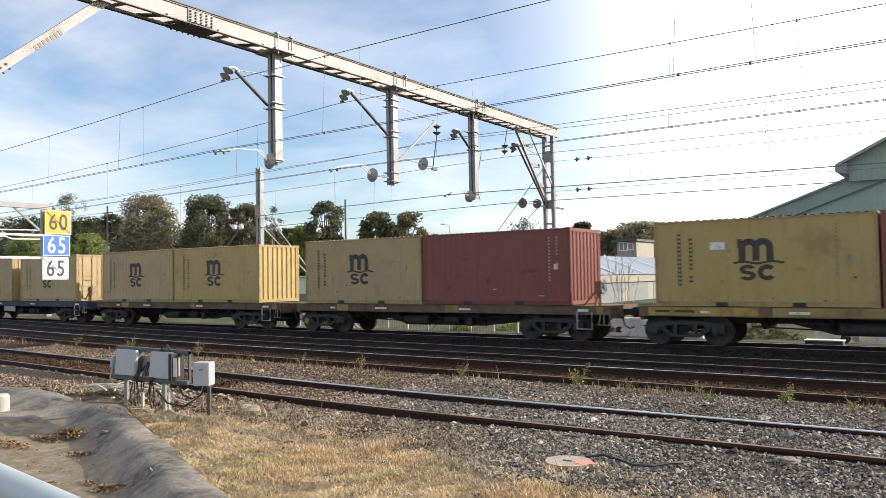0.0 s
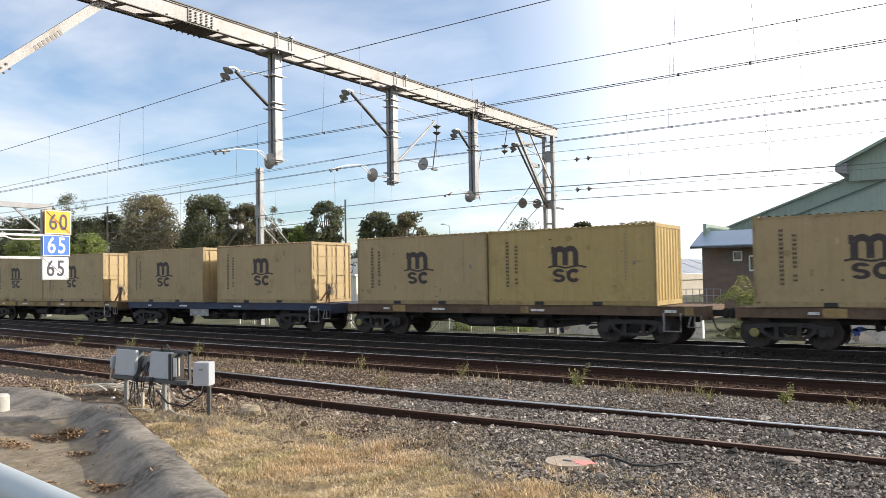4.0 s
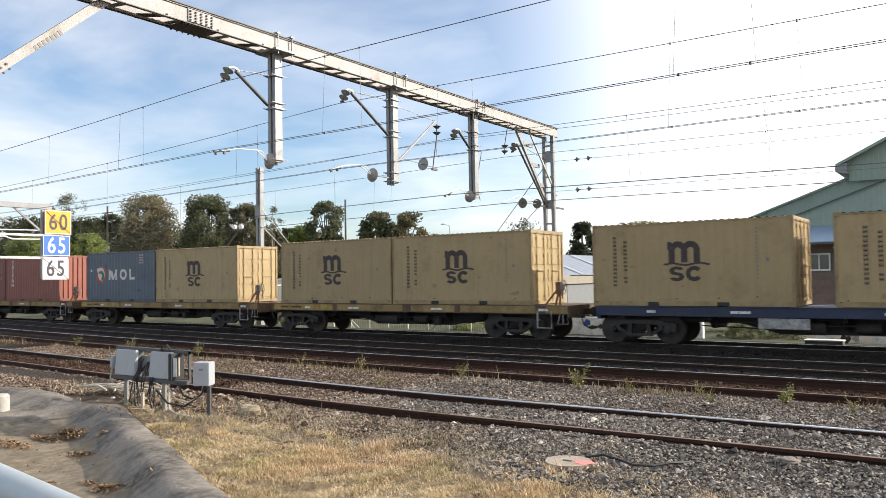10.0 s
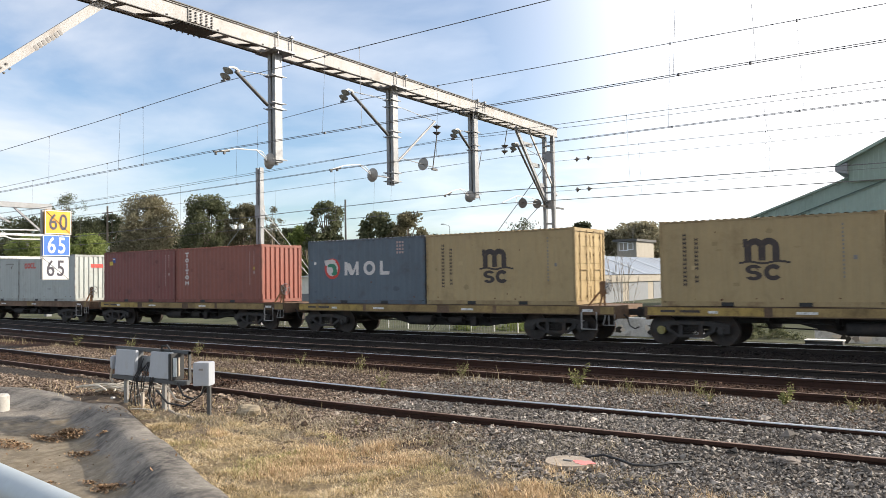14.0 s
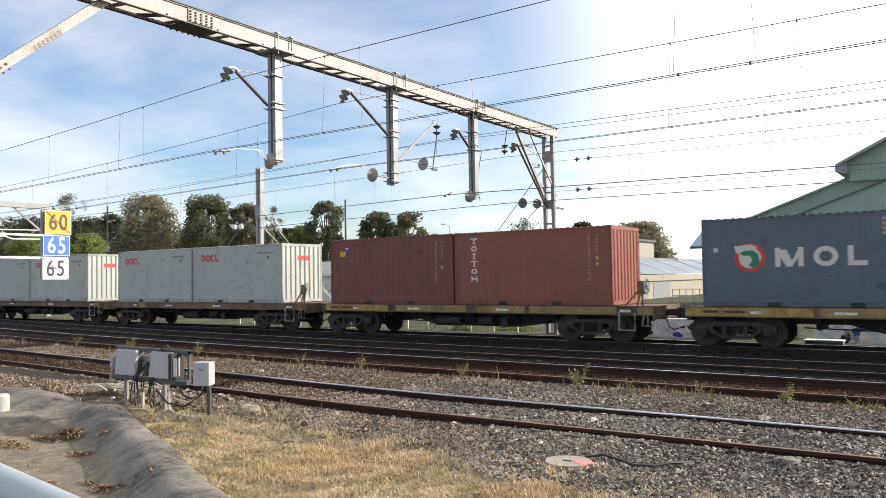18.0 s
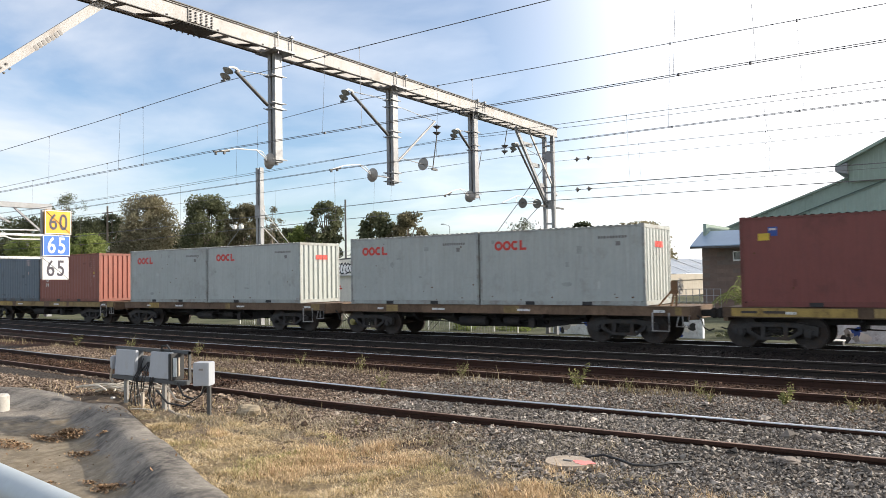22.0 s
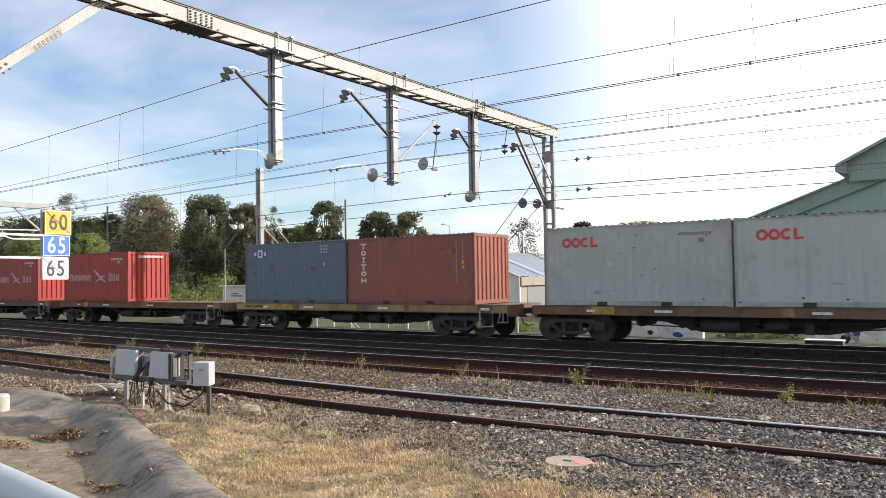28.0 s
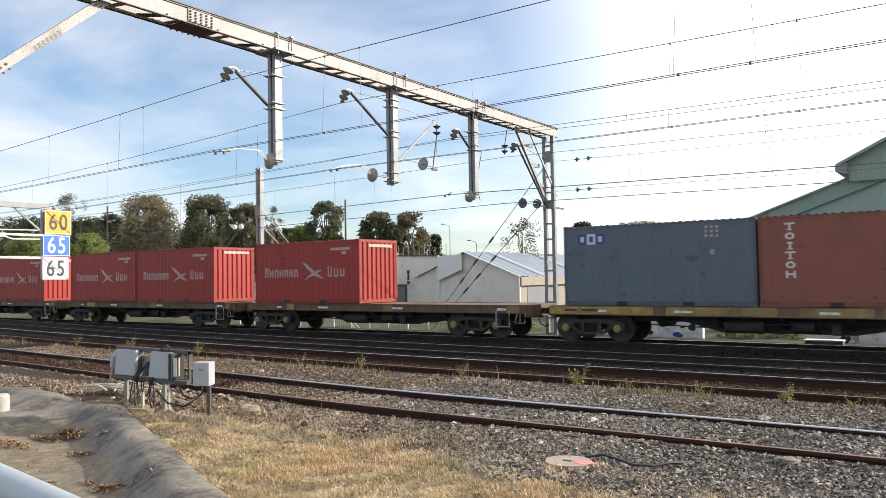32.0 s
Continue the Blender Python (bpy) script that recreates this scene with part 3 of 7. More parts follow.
def emblem_of_palegrey(t):
    bm = B()
    for x in (-5.28, -4.95):
        ring(bm, x, 2.06, 0.165, 0.08, 0, 360, 18)
    ring(bm, -4.62, 2.06, 0.165, 0.08, 50, 310, 14)
    box(bm, -4.44, -4.35, FACE, FACE + 0.004, 1.895, 2.225)
    box(bm, -4.35, -4.18, FACE, FACE + 0.004, 1.895, 1.975)
    part("emblem", bm, M["redmark"], t, "red emblem shape")
    bm = B()
    for y0, y1 in ((0.95, 1.13), (1.16, 1.34), (1.37, 1.52), (1.54, 1.66)):
        box(bm, 0.0, 0.004, y0, y1, 1.86, 2.06)
    part("end_emblem", bm, M["redmark"], t, "red emblem on the end wall")
    bars(t, "code_marking", [(-1.55 + 0.1 * i, -1.48 + 0.1 * i, 2.16, 2.24) for i in range(10)], M["greymark"])
    bars(t, "size_marking", [(-0.95, -0.8, 1.92, 2.06)], M["greymark"])


def emblem_of_scarlet(t):
    for i in range(10):
        first, wide = i in (0, 7), 0.17 if i > 6 else 0.15
        x = -5.45 + 0.30 * i if i < 7 else -1.72 + 0.34 * (i - 7)
        h = 0.42 if first else 0.33
        bm = B()
        for a in (0.0, wide):
            box(bm, x + a, x + a + 0.07, FACE, FACE + 0.004, 1.10, 1.10 + h)
        z = 1.10 if i > 6 else 1.10 + h * (0.42 if i % 2 else 0.75)
        box(bm, x + 0.07, x + wide, FACE, FACE + 0.004, z, z + 0.07)
        part("letter_mark", bm, M["pale_worn"], t)
    bm = B()
    for pts in ([(-3.2, 1.72), (-2.95, 1.66), (-2.3, 1.22), (-1.9, 1.0), (-2.45, 1.14), (-2.9, 1.45)], [(-3.05, 0.98), (-2.75, 1.2), (-2.35, 1.36), (-2.0, 1.40), (-2.5, 1.18)]):
        prism(bm, pts, "y", FACE, FACE + 0.004)
    part("emblem", bm, M["pale_worn"], t, "pale crossed emblem shape")
    bars(t, "code_marking", [(-1.55, -0.5, 2.17, 2.28), (-0.95, -0.7, 2.0, 2.12)], M["pale_worn"])
    bm = B()
    box(bm, 0.0, 0.003, 0.6, 2.1, 2.28, 2.4)
    part("end_marking", bm, M["pale_worn"], t)


M["scuff"] = mat("rust_scuff", (0.13, 0.06, 0.03), 0.85, 0.0, 0.35, 9.0, 0.2, 40)
for k_, (c_, d_) in CONT.items():
    M[k_ + "_new"] = mat("repaint_light_" + k_, tuple(1.14 * v for v in c_), 0.5, 0.0, 0.08, 2.0)
    M[k_ + "_old"] = mat("repaint_dull_" + k_, tuple(0.72 * v + 0.1 * u for v, u in zip(c_, d_)), 0.65, 0.0, 0.15, 3.0)


def weathering(t, kind, r):
    """Touched-up squares, dull rubbed spots and rust chips on the near side."""
    def blot(x, z, w, h, n=9):
        return prism(B(), [(x + w * math.cos(a) * r.uniform(0.7, 1.15), z + h * math.sin(a) * r.uniform(0.7, 1.15)) for a in [2 * math.pi * i / n for i in range(n)]], "y", 0.0095, 0.0125)
    for i in range(r.randint(1, 3)):
        x, z, w, h = r.uniform(-5.6, -0.9), r.uniform(0.35, 2.2), r.uniform(0.08, 0.2), r.uniform(0.1, 0.28)
        part("touched_up_patch", box(B(), x, x + w, 0.0095, 0.0125, z, z + h), M[kind + ("_new" if i % 2 else "_old")], t)
    for i in range(r.randint(2, 4)):
        part("rubbed_spot", blot(r.uniform(-5.7, -0.4), r.uniform(0.3, 2.3), r.uniform(0.05, 0.22), r.uniform(0.03, 0.12)), M[kind + "_old"], t)
    for i in range(r.randint(5, 9)):
        part("rust_chip", blot(r.uniform(-5.9, -0.2), r.choice((r.uniform(0.17, 0.3), r.uniform(0.3, 2.4))), r.uniform(0.012, 0.05), r.uniform(0.012, 0.04), 7), M["scuff"], t)


# ---- wagons ----
def wagon(style, n, rng):
    """Flat container wagon; its origin is at rail top, below the near edge of the +x end of its load."""
    main = M["deck_blue"] if style == "blue" else M["deck"]
    label = {"blue": "dark blue flat container wagon with white plates", "brown": "rusty brown flat container wagon with yellow patches", "yellow": "faded yellow and brown flat container wagon"}[style]
    t = thing("container_wagon", label, "wagon", "wagons of the train")
    x0, x1 = -12.72, 1.35
    yc = W_C / 2
    def sill(y):
        bm = box(B(), x0, x1, y, y + 0.13, DECK - 0.30, DECK - 0.27)
        box(bm, x0, x1, y, y + 0.13, DECK - 0.03, DECK - 0.004)
        box(bm, x0, x1, y + 0.02, y + 0.1, DECK - 0.27, DECK - 0.03)
        return bm
    for y in (0.0, W_C - 0.13):
        part("side_sill", cached((style == "blue", "sill", y), lambda: mesh_of("sill", sill(y), main)), None, t)
    for i in range(12):
        xa = x0 + 0.05 + i * (x1 - x0 - 0.1) / 12
        part("deck_plate", cached((style == "blue", "plate"), lambda: mesh_of("plate", box(B(), 0, (x1 - x0 - 0.1) / 12 - 0.03, 0.14, W_C - 0.14, DECK - 0.05, DECK - 0.015), main)), None, t, m=pose(xa, 0, 0))
    for x in (x0, x1 - 0.12):
        part("headstock", cached((style == "blue", "head"), lambda: mesh_of("head", box(B(), 0, 0.12, 0.1, W_C - 0.1, DECK - 0.42, DECK - 0.012, 0.012), main)), None, t, m=pose(x, 0, 0))
    # deep fish-bellied centre frame
    for y in (0.62, W_C - 0.72):
        part("centre_girder", cached(("girder", y), lambda: mesh_of("girder", prism(B(), [(-12.4, 0.78), (-12.4, 0.62), (-8.4, 0.62), (-7.3, 0.33), (-3.7, 0.33), (-2.0, 0.62), (1.1, 0.62), (1.1, 0.78)], "y", y, y + 0.1), M["under"])), None, t)
    for i, x in enumerate((-9.2, -7.4, -5.6, -3.8, -2.2)):
        part("cross_bearer", cached("bearer", lambda: mesh_of("bearer", prism(B(), [(0.14, 0.8), (0.14, 0.72), (0.6, 0.45), (W_C - 0.6, 0.45), (W_C - 0.14, 0.72), (W_C - 0.14, 0.8)], "x", 0, 0.1), M["under"])), None, t, m=pose(x, 0, 0))
    # brake gear below the frame
    part("brake_cylinder", cached("cyl", lambda: mesh_of("cyl", rod(rod(B(), (-0.3, 0, 0), (0.3, 0, 0), 0.16, 14), (0.3, 0, 0), (0.75, 0, 0), 0.03, 8), M["under"], True)), None, t, m=pose(-5.0, 0.45, 0.55))
    part("air_tank", cached("tank", lambda: mesh_of("tank", rod(B(), (-0.55, 0, 0), (0.55, 0, 0), 0.19, 16), M["under"], True)), None, t, m=pose(-6.6, 0.42, 0.52))
    part("valve", cached("valve", lambda: mesh_of("valve", box(B(), -0.12, 0.12, -0.1, 0.1, -0.16, 0.16, 0.02), M["under"])), None, t, m=pose(-4.15, 0.3, 0.5))
    part("brake_rigging", cached("rig", lambda: mesh_of("rig", tube(tube(B(), [(-9.6, 0.9, 0.5), (-7.0, 0.9, 0.42), (-3.6, 0.9, 0.42), (-2.2, 0.9, 0.5)], 0.022), [(-8.8, 0.35, 0.66), (-6.0, 0.3, 0.60), (-2.4, 0.35, 0.66)], 0.018), M["under"])), None, t)
    # white plates and paint patches on the sill
    for x, w in ((-8.45, 0.55), (-4.3, 0.5), (-11.0, 0.28)):
        part("white_plate", cached(("plate", w), lambda: mesh_of("wplate", box(B(), 0, w, -0.008, -0.002, 0, 0.075), M["label_white"])), None, t, m=pose(x + rng.uniform(-0.3, 0.3), 0, DECK - 0.2))
    part("end_plate", cached("eplate", lambda: mesh_of("eplate", box(B(), 0, 0.36, -0.008, -0.002, 0, 0.085), M["label_white"])), None, t, m=pose(0.22, 0, DECK - 0.2))
    if style == "blue":
        part("notice_board", box(B(), -7.75, -6.4, 0.02, 0.05, 0.5, 0.8), M["notice"], t, "dirty white notice board below the sill")
    else:
        spans = [(-12.6, -9.2), (-8.9, -5.6), (-5.1, -3.2), (-2.9, 0.1), (0.7, 1.3)] if style == "yellow" else [(-10.4, -9.8), (-5.0, -4.5), (0.75, 1.1)]
        for a, b in spans:
            a += rng.uniform(-0.2, 0.2)
            part("yellow_patch", box(B(), a, b, -0.004, 0.0, DECK - 0.27, DECK - 0.03), M["deck_yellow"] if a < -10.5 else M["deck_tan"], t)
        if style == "yellow":
            part("number_bars", box(box(B(), -12.2, -11.75, -0.007, -0.004, DECK - 0.18, DECK - 0.11), -11.6, -11.0, -0.007, -0.004, DECK - 0.18, DECK - 0.11), M["ink"], t)
    # steps, handrails and the hand brake at the +x end
    part("step_stirrup", cached("stirrup", lambda: mesh_of("stirrup", tube(tube(B(), [(0.0, -0.03, 0.92), (0.0, -0.03, 0.36), (0.52, -0.03, 0.36), (0.52, -0.03, 0.92)], 0.028), [(0.0, -0.03, 0.62), (0.0, 0.12, 0.62)], 0.018), M["galv_pale"])), None, t, m=pose(0.2, 0, 0))
    part("hand_rail", cached("hrail", lambda: mesh_of("hrail", tube(tube(B(), [(0, 0, 0.86), (-0.1, 0, 0.5), (0.28, 0, 0.5), (0.3, 0, 0.86)], 0.02), [(0.1, 0, 0.86), (0.1, 0, 0.5)], 0.015), M["galv_pale"])), None, t, m=pose(1.02, 0.02, 0))
    def aframe():
        bm = B()
        beam(bm, (-0.55, 0.2, DECK - 0.02), (0.02, 0.2, DECK + 0.62), 0.06, 0.05)
        beam(bm, (-0.15, 0.2, DECK - 0.02), (0.02, 0.2, DECK + 0.62), 0.06, 0.05)
        beam(bm, (0.02, 0.2, DECK - 0.02), (0.02, 0.2, DECK + 0.75), 0.06, 0.05)
        box(bm, -0.13, 0.08, 0.14, 0.26, DECK + 0.35, DECK + 0.78, 0.02)
        return bm
    def hwheel():
        bm = B()
        pts = [(0.16, 0.2 + 0.24 * math.cos(a), DECK + 0.6 + 0.24 * math.sin(a)) for a in [2 * math.pi * i / 20 for i in range(21)]]
        tube(bm, pts, 0.014, 6)
        for a in (0.3, 1.35, 2.4):
            beam(bm, (0.16, 0.2 + 0.23 * math.cos(a), DECK + 0.6 + 0.23 * math.sin(a)), (0.16, 0.2 - 0.23 * math.cos(a), DECK + 0.6 - 0.23 * math.sin(a)), 0.025)
        rod(bm, (0.05, 0.2, DECK + 0.6), (0.19, 0.2, DECK + 0.6), 0.035)
        return bm
    for on, m_ in ((n in (6, 5, 3, 2, 1, 0, -1), pose(0.75, 0.35, 0)), (n in (2, -2, -3), pose(-12.1, 0.7, 0, 0, 0, 180))):
        if on:
            hb = part("hand_brake", cached("hb", lambda: mesh_of("hb", aframe(), M["brake_rust"])), None, t, "rusty brown hand brake stand", m=m_)
            part("hand_wheel", cached("hw", lambda: mesh_of("hw", hwheel(), M["galv_pale"])), None, hb, "pale worn hand wheel")
    for x, s in ((x1, 1), (x0, -1)):
        def coupler():
            bm = box(B(), 0, 0.34, yc - 0.09, yc + 0.09, 0.78, 0.98, 0.02)
            box(bm, 0.3, 0.47, yc - 0.17, yc + 0.14, 0.72, 1.04, 0.04)
            return bm
        part("coupler", cached("cpl", lambda: mesh_of("cpl", coupler(), M["bogie"])), None, t, m=pose(x, 0 if s > 0 else W_C, 0, 0, 0, 0 if s > 0 else 180))
        part("brake_hose", cached("hose", lambda: mesh_of("hose", tube(B(), [(0, 0.7, 0.82), (0.12, 0.7, 0.72), (0.2, 0.72, 0.45), (0.34, 0.78, 0.36), (0.47, 0.85, 0.42)], 0.025), M["rubber"])), None, t, m=pose(x, 0 if s > 0 else W_C, 0, 0, 0, 0 if s > 0 else 180))
    # bogies
    for xb in (-11.34, -0.83):
        bg = part("bogie", cached("bolster", lambda: mesh_of("bolster", box(box(B(), -0.2, 0.2, -0.95, 0.95, 0.42, 0.62, 0.03), -0.3, 0.3, -0.3, 0.3, 0.62, 0.72, 0.02), M["bogie"])), None, t, m=pose(xb, yc, -0.04))
        for s in (-1, 1):
            def side_frame():
                bm = B()
                ya, yb = s * 0.96, s * 1.09
                ya, yb = min(ya, yb), max(ya, yb)
                prism(bm, [(-1.16, 0.62), (-1.16, 0.52), (-0.75, 0.55), (-0.35, 0.60), (0.35, 0.60), (0.75, 0.55), (1.16, 0.52), (1.16, 0.62), (0.55, 0.72), (-0.55, 0.72)], "y", ya, yb)
                prism(bm, [(-0.75, 0.44), (-0.4, 0.22), (0.4, 0.22), (0.75, 0.44), (0.66, 0.50), (0.36, 0.31), (-0.36, 0.31), (-0.66, 0.50)], "y", ya, yb)
                for k in (-1, 1):
                    prism(bm, [(k * 0.24, 0.3), (k * 0.36, 0.3), (k * 0.36, 0.61), (k * 0.24, 0.61)], "y", ya, yb)
                    prism(bm, [(k * 0.62, 0.57), (k * 0.76, 0.57), (k * 0.74, 0.43), (k * 0.64, 0.46)], "y", ya, yb)
                    prism(bm, [(k * 0.78, 0.58), (k * 1.16, 0.56), (k * 1.14, 0.36), (k * 1.03, 0.36), (k * 1.03, 0.5), (k * 0.8, 0.5)], "y", ya, yb)
                return bm
            sf = part("side_frame", cached(("sf", s), lambda: mesh_of("sf", side_frame(), M["bogie"])), None, bg)
            for k in range(4):
                part("spring", cached("spring", lambda: mesh_of("spring", tube(B(), [(0.055 * math.cos(a * 1.05), 0.055 * math.sin(a * 1.05), 0.02 * a / 1.6) for a in range(19)], 0.014, 5), M["bogie"])), None, sf, m=pose(-0.165 + 0.11 * k, s * 1.02, 0.315))
            for dx in (-0.9, 0.9):
                cap = M["cap_yellow"] if rng.random() < (0.7 if n in (-3, -4) else 0.12) else M["bogie"]
                part("axle_box", cached(("cap", cap.name, s), lambda: mesh_of("cap", rod(rod(B(), (0, s * 0.94, 0), (0, s * 1.1, 0), 0.13, 14), (0, s * 1.1, 0), (0, s * 1.15, 0), 0.085, 12), cap, True)), None, sf, m=pose(dx, 0, 0.43))
        for dx in (-0.9, 0.9):
            def wheels():
                bm = B()
                rod(bm, (0, -0.95, 0), (0, 0.95, 0), 0.075, 12)
                for s in (-1, 1):
                    rod(bm, (0, s * 0.70, 0), (0, s * 0.815, 0), 0.46, 32)
                    rod(bm, (0, s * 0.685, 0), (0, s * 0.705, 0), 0.487, 32)
                    for i in range(8):
                        a = i * math.pi / 4
                        rod(bm, (0.27 * math.cos(a), s * 0.81, 0.27 * math.sin(a)), (0.27 * math.cos(a), s * 0.822, 0.27 * math.sin(a)), 0.035, 8)
                    rod(bm, (0, s * 0.8, 0), (0, s * 0.87, 0), 0.12, 14)
                return bm
            ws = part("wheelset", cached("wheels", lambda: mesh_of("wheels", wheels(), M["wheel"], True)), None, bg, m=pose(dx, 0, 0.43))
            WHEELS.append((ws, dx))
    return t


R0, PITCH = -5.6, 15.02
# wagon, rear box, front box, ends that are doors, sill paint
TRAIN = [(6, "mustard_tag", "brickred", 0, "yellow"), (5, "mustard", "dred_plain", 0, "brown"), (4, "mustard", "mustard_gold", 0, "brown"), (3, "mustard", "mustard", 1, "blue"), (2, "mustard", "mustard", 1, "yellow"), (1, "slate", "mustard", 1, "yellow"),
         (0, "dred", "brickred", 0, "yellow"), (-1, "palegrey", "palegrey", 0, "brown"), (-2, "palegrey", "palegrey", 0, "brown"), (-3, "slate_small", "brickred", 0, "yellow"), (-4, "scarlet", None, 0, "brown"), (-5, "scarlet", "scarlet", 0, "brown"), (-6, "scarlet", "scarlet", 0, "brown")]


def emblem_of_mustard_tag(t):
    emblem_of_mustard(t)
    bars(t, "white_tag", [(-4.38, -3.95, 1.68, 1.9)], M["label_white"], "white paper tag")


KINDS = {
    "mustard": ("mustard", "mustard yellow corrugated shipping container with dark emblem", emblem_of_mustard),
    "mustard_gold": ("gold", "golden yellow corrugated shipping container with dark emblem", emblem_of_mustard),
    "mustard_tag": ("gold", "mustard yellow shipping container with a white tag", emblem_of_mustard_tag),
    "dred": ("dred", "dark red shipping container with yellow and blue tags", emblem_of_dred),
    "dred_plain": ("dred", "dark red corrugated shipping container without emblem", emblem_of_dred_plain),
    "brickred": ("brickred", "brick red shipping container with a column of pale marks", emblem_of_brickred),
    "slate": ("slate", "slate blue shipping container with round red emblem", emblem_of_slate),
    "slate_small": ("slate", "slate blue shipping container with blue and white squares", emblem_of_slate_small),
    "palegrey": ("palegrey", "pale grey corrugated shipping container with red emblem", emblem_of_palegrey),
    "scarlet": ("scarlet", "bright red shipping container with worn pale emblem", emblem_of_scarlet),
}
rng_train = random.Random(5)
for n_, a_, b_, dr_, style_ in TRAIN:
    xr = R0 + PITCH * n_
    wg = wagon(style_, n_, rng_train)
    MOVERS.append((wg, xr, Y_NEAR, 0.0))
    for k_, off in ((b_, 0.32 if n_ == 3 else 0.0), (a_, -6.73 if n_ == 3 else -6.12)):
        if k_:
            kind_, label_, emblem_of_ = KINDS[k_]
            dd = bool(dr_) and kind_ == "mustard"
            c_ = container(kind_, label_ + (" and panelled doors" if dd else ""), dd, emblem_of_, None)
            weathering(c_, kind_, rng_train)
            MOVERS.append((c_, xr + off, Y_NEAR, DECK))

# ---- overhead line structures ----
XG = -14.08


def insulator(bm, a, b, n, r):
    """A string of n discs from a to b."""
    a, b = Vector(a), Vector(b)
    rod(bm, a, b, 0.02, 6)
    d = (b - a).normalized()
    for i in range(n):
        c = a.lerp(b, (i + 0.5) / n)
        rod(bm, c - d * 0.035, c + d * 0.02, r, 14, r * 0.55)
        rod(bm, c + d * 0.02, c + d * 0.05, r * 0.55, 10, 0.03)
    return bm


def channel(bm, x0, x1, y, z0, z1, w, t=0.02):
    """An upright channel: web and two flanges, at x0..x1."""
    box(bm, x0, x1, y - w / 2, y - w / 2 + t, z0, z1)
    box(bm, x0, x0 + t, y - w / 2 + t, y + w / 2, z0, z1)
    box(bm, x1 - t, x1, y - w / 2 + t, y + w / 2, z0, z1)
    return bm


def drop_post(t, y, z0, z1, clamps):
    p = part("drop_post", box(B(), XG - 0.13, XG - 0.02, y - 0.12, y + 0.12, z0, z1, 0.006), M["galv"], t, "grey twin-section drop post")
    part("post_section", box(B(), XG + 0.03, XG + 0.13, y - 0.12, y + 0.12, z0 + 0.04, z1, 0.006), M["galv"], p)
    for z in clamps:
        bm = box(B(), XG - 0.17, XG + 0.17, y - 0.15, y + 0.15, z - 0.02, z + 0.02)
        for dx in (-0.15, 0.15):
            rod(bm, (XG + dx, y - 0.24, z), (XG + dx, y + 0.24, z), 0.014, 6)
        part("clamp", bm, M["galv"], p)
    part("head_plate", box(B(), XG - 0.36, XG + 0.4, y - 0.32, y + 0.32, z1 - 0.02, z1 + 0.03), M["galv"], p)
    return p


def cantilever(t, y_post, z_foot, tip, z_tie, side):
    """Raking strut from the post to a tip, a tie back to the post and the hanging discs."""
    ty, tz = tip
    part("strut", rod(B(), (XG, y_post + side * 0.13, z_foot), (XG, ty, tz - 0.04), 0.042, 10), M["steel_dark"], t)
    part("tip_bracket", tube(B(), [(XG, ty - side * 0.1, tz - 0.03), (XG, ty - side * 0.02, tz + 0.03), (XG, ty + side * 0.12, tz + 0.035), (XG, ty + side * 0.21, tz - 0.01)], 0.028), M["white"], t)
    bm = B()
    for i in range(9):
        a, b = Vector((XG, ty, tz)).lerp((XG, y_post, z_tie), i / 9), Vector((XG, ty, tz)).lerp((XG, y_post, z_tie), (i + 0.8) / 9)
        rod(bm, a, b, 0.012 if i % 2 else 0.018, 6)
    part("tie_chain", bm, M["galv"], t)
    e = Vector((XG, ty + side * 0.36, tz - 0.33))
    part("insulator", insulator(B(), (XG, ty + side * 0.2, tz - 0.03), e, 2, 0.13), M["porcelain_mid"], t, "grey-green porcelain disc insulators")
    part("wire_clamp", box(B(), XG - 0.07, XG + 0.07, e.y - 0.018, e.y + 0.018, e.z - 0.04, e.z + 0.02, 0.008), M["steel_dark"], t)
    return e


def registration(t, y_post, disc, knee, tip):
    """Steady arm that holds the contact wires beside the post: link, large disc, bent arm, dark sleeve and two clips."""
    p = lambda q, dz=0.0: (XG, q[0], q[1] + dz)
    part("arm_link", rod(B(), (XG, y_post, disc[1]), p(disc), 0.022, 6), M["galv"], t)
    part("insulator", insulator(B(), (XG, disc[0] + 0.1, disc[1]), (XG, disc[0] - 0.1, disc[1]), 1, 0.2), M["porcelain"], t, "large grey porcelain disc")
    low = (disc[0] + 0.55 * (knee[0] - disc[0]), knee[1] - 0.01)
    bm = tube(B(), [p(disc), p(knee), (XG, 0.5 * (knee[0] + tip[0]), 0.5 * (knee[1] + tip[1]) + 0.05), p(tip)], 0.014)
    tube(bm, [p(disc, 0.03), p(low), p(knee)], 0.010)
    part("steady_arm", bm, M["white"], t)
    v = Vector(p(knee)) - Vector(p(tip))
    v.normalize()
    part("arm_sleeve", rod(B(), Vector(p(tip)) - v * 0.04, Vector(p(tip)) + v * 0.42, 0.02, 8), M["steel_dark"], t)
    for d in (0.03, 0.27):
        c = Vector(p(tip)) + v * d
        part("wire_clip", box(B(), XG - 0.025, XG + 0.025, c.y - 0.02, c.y + 0.02, c.z - 0.07, c.z), M["steel_dark"], t)


POSTS = ((13.1, 4.94), (17.7, 4.85), (22.13, 4.75))


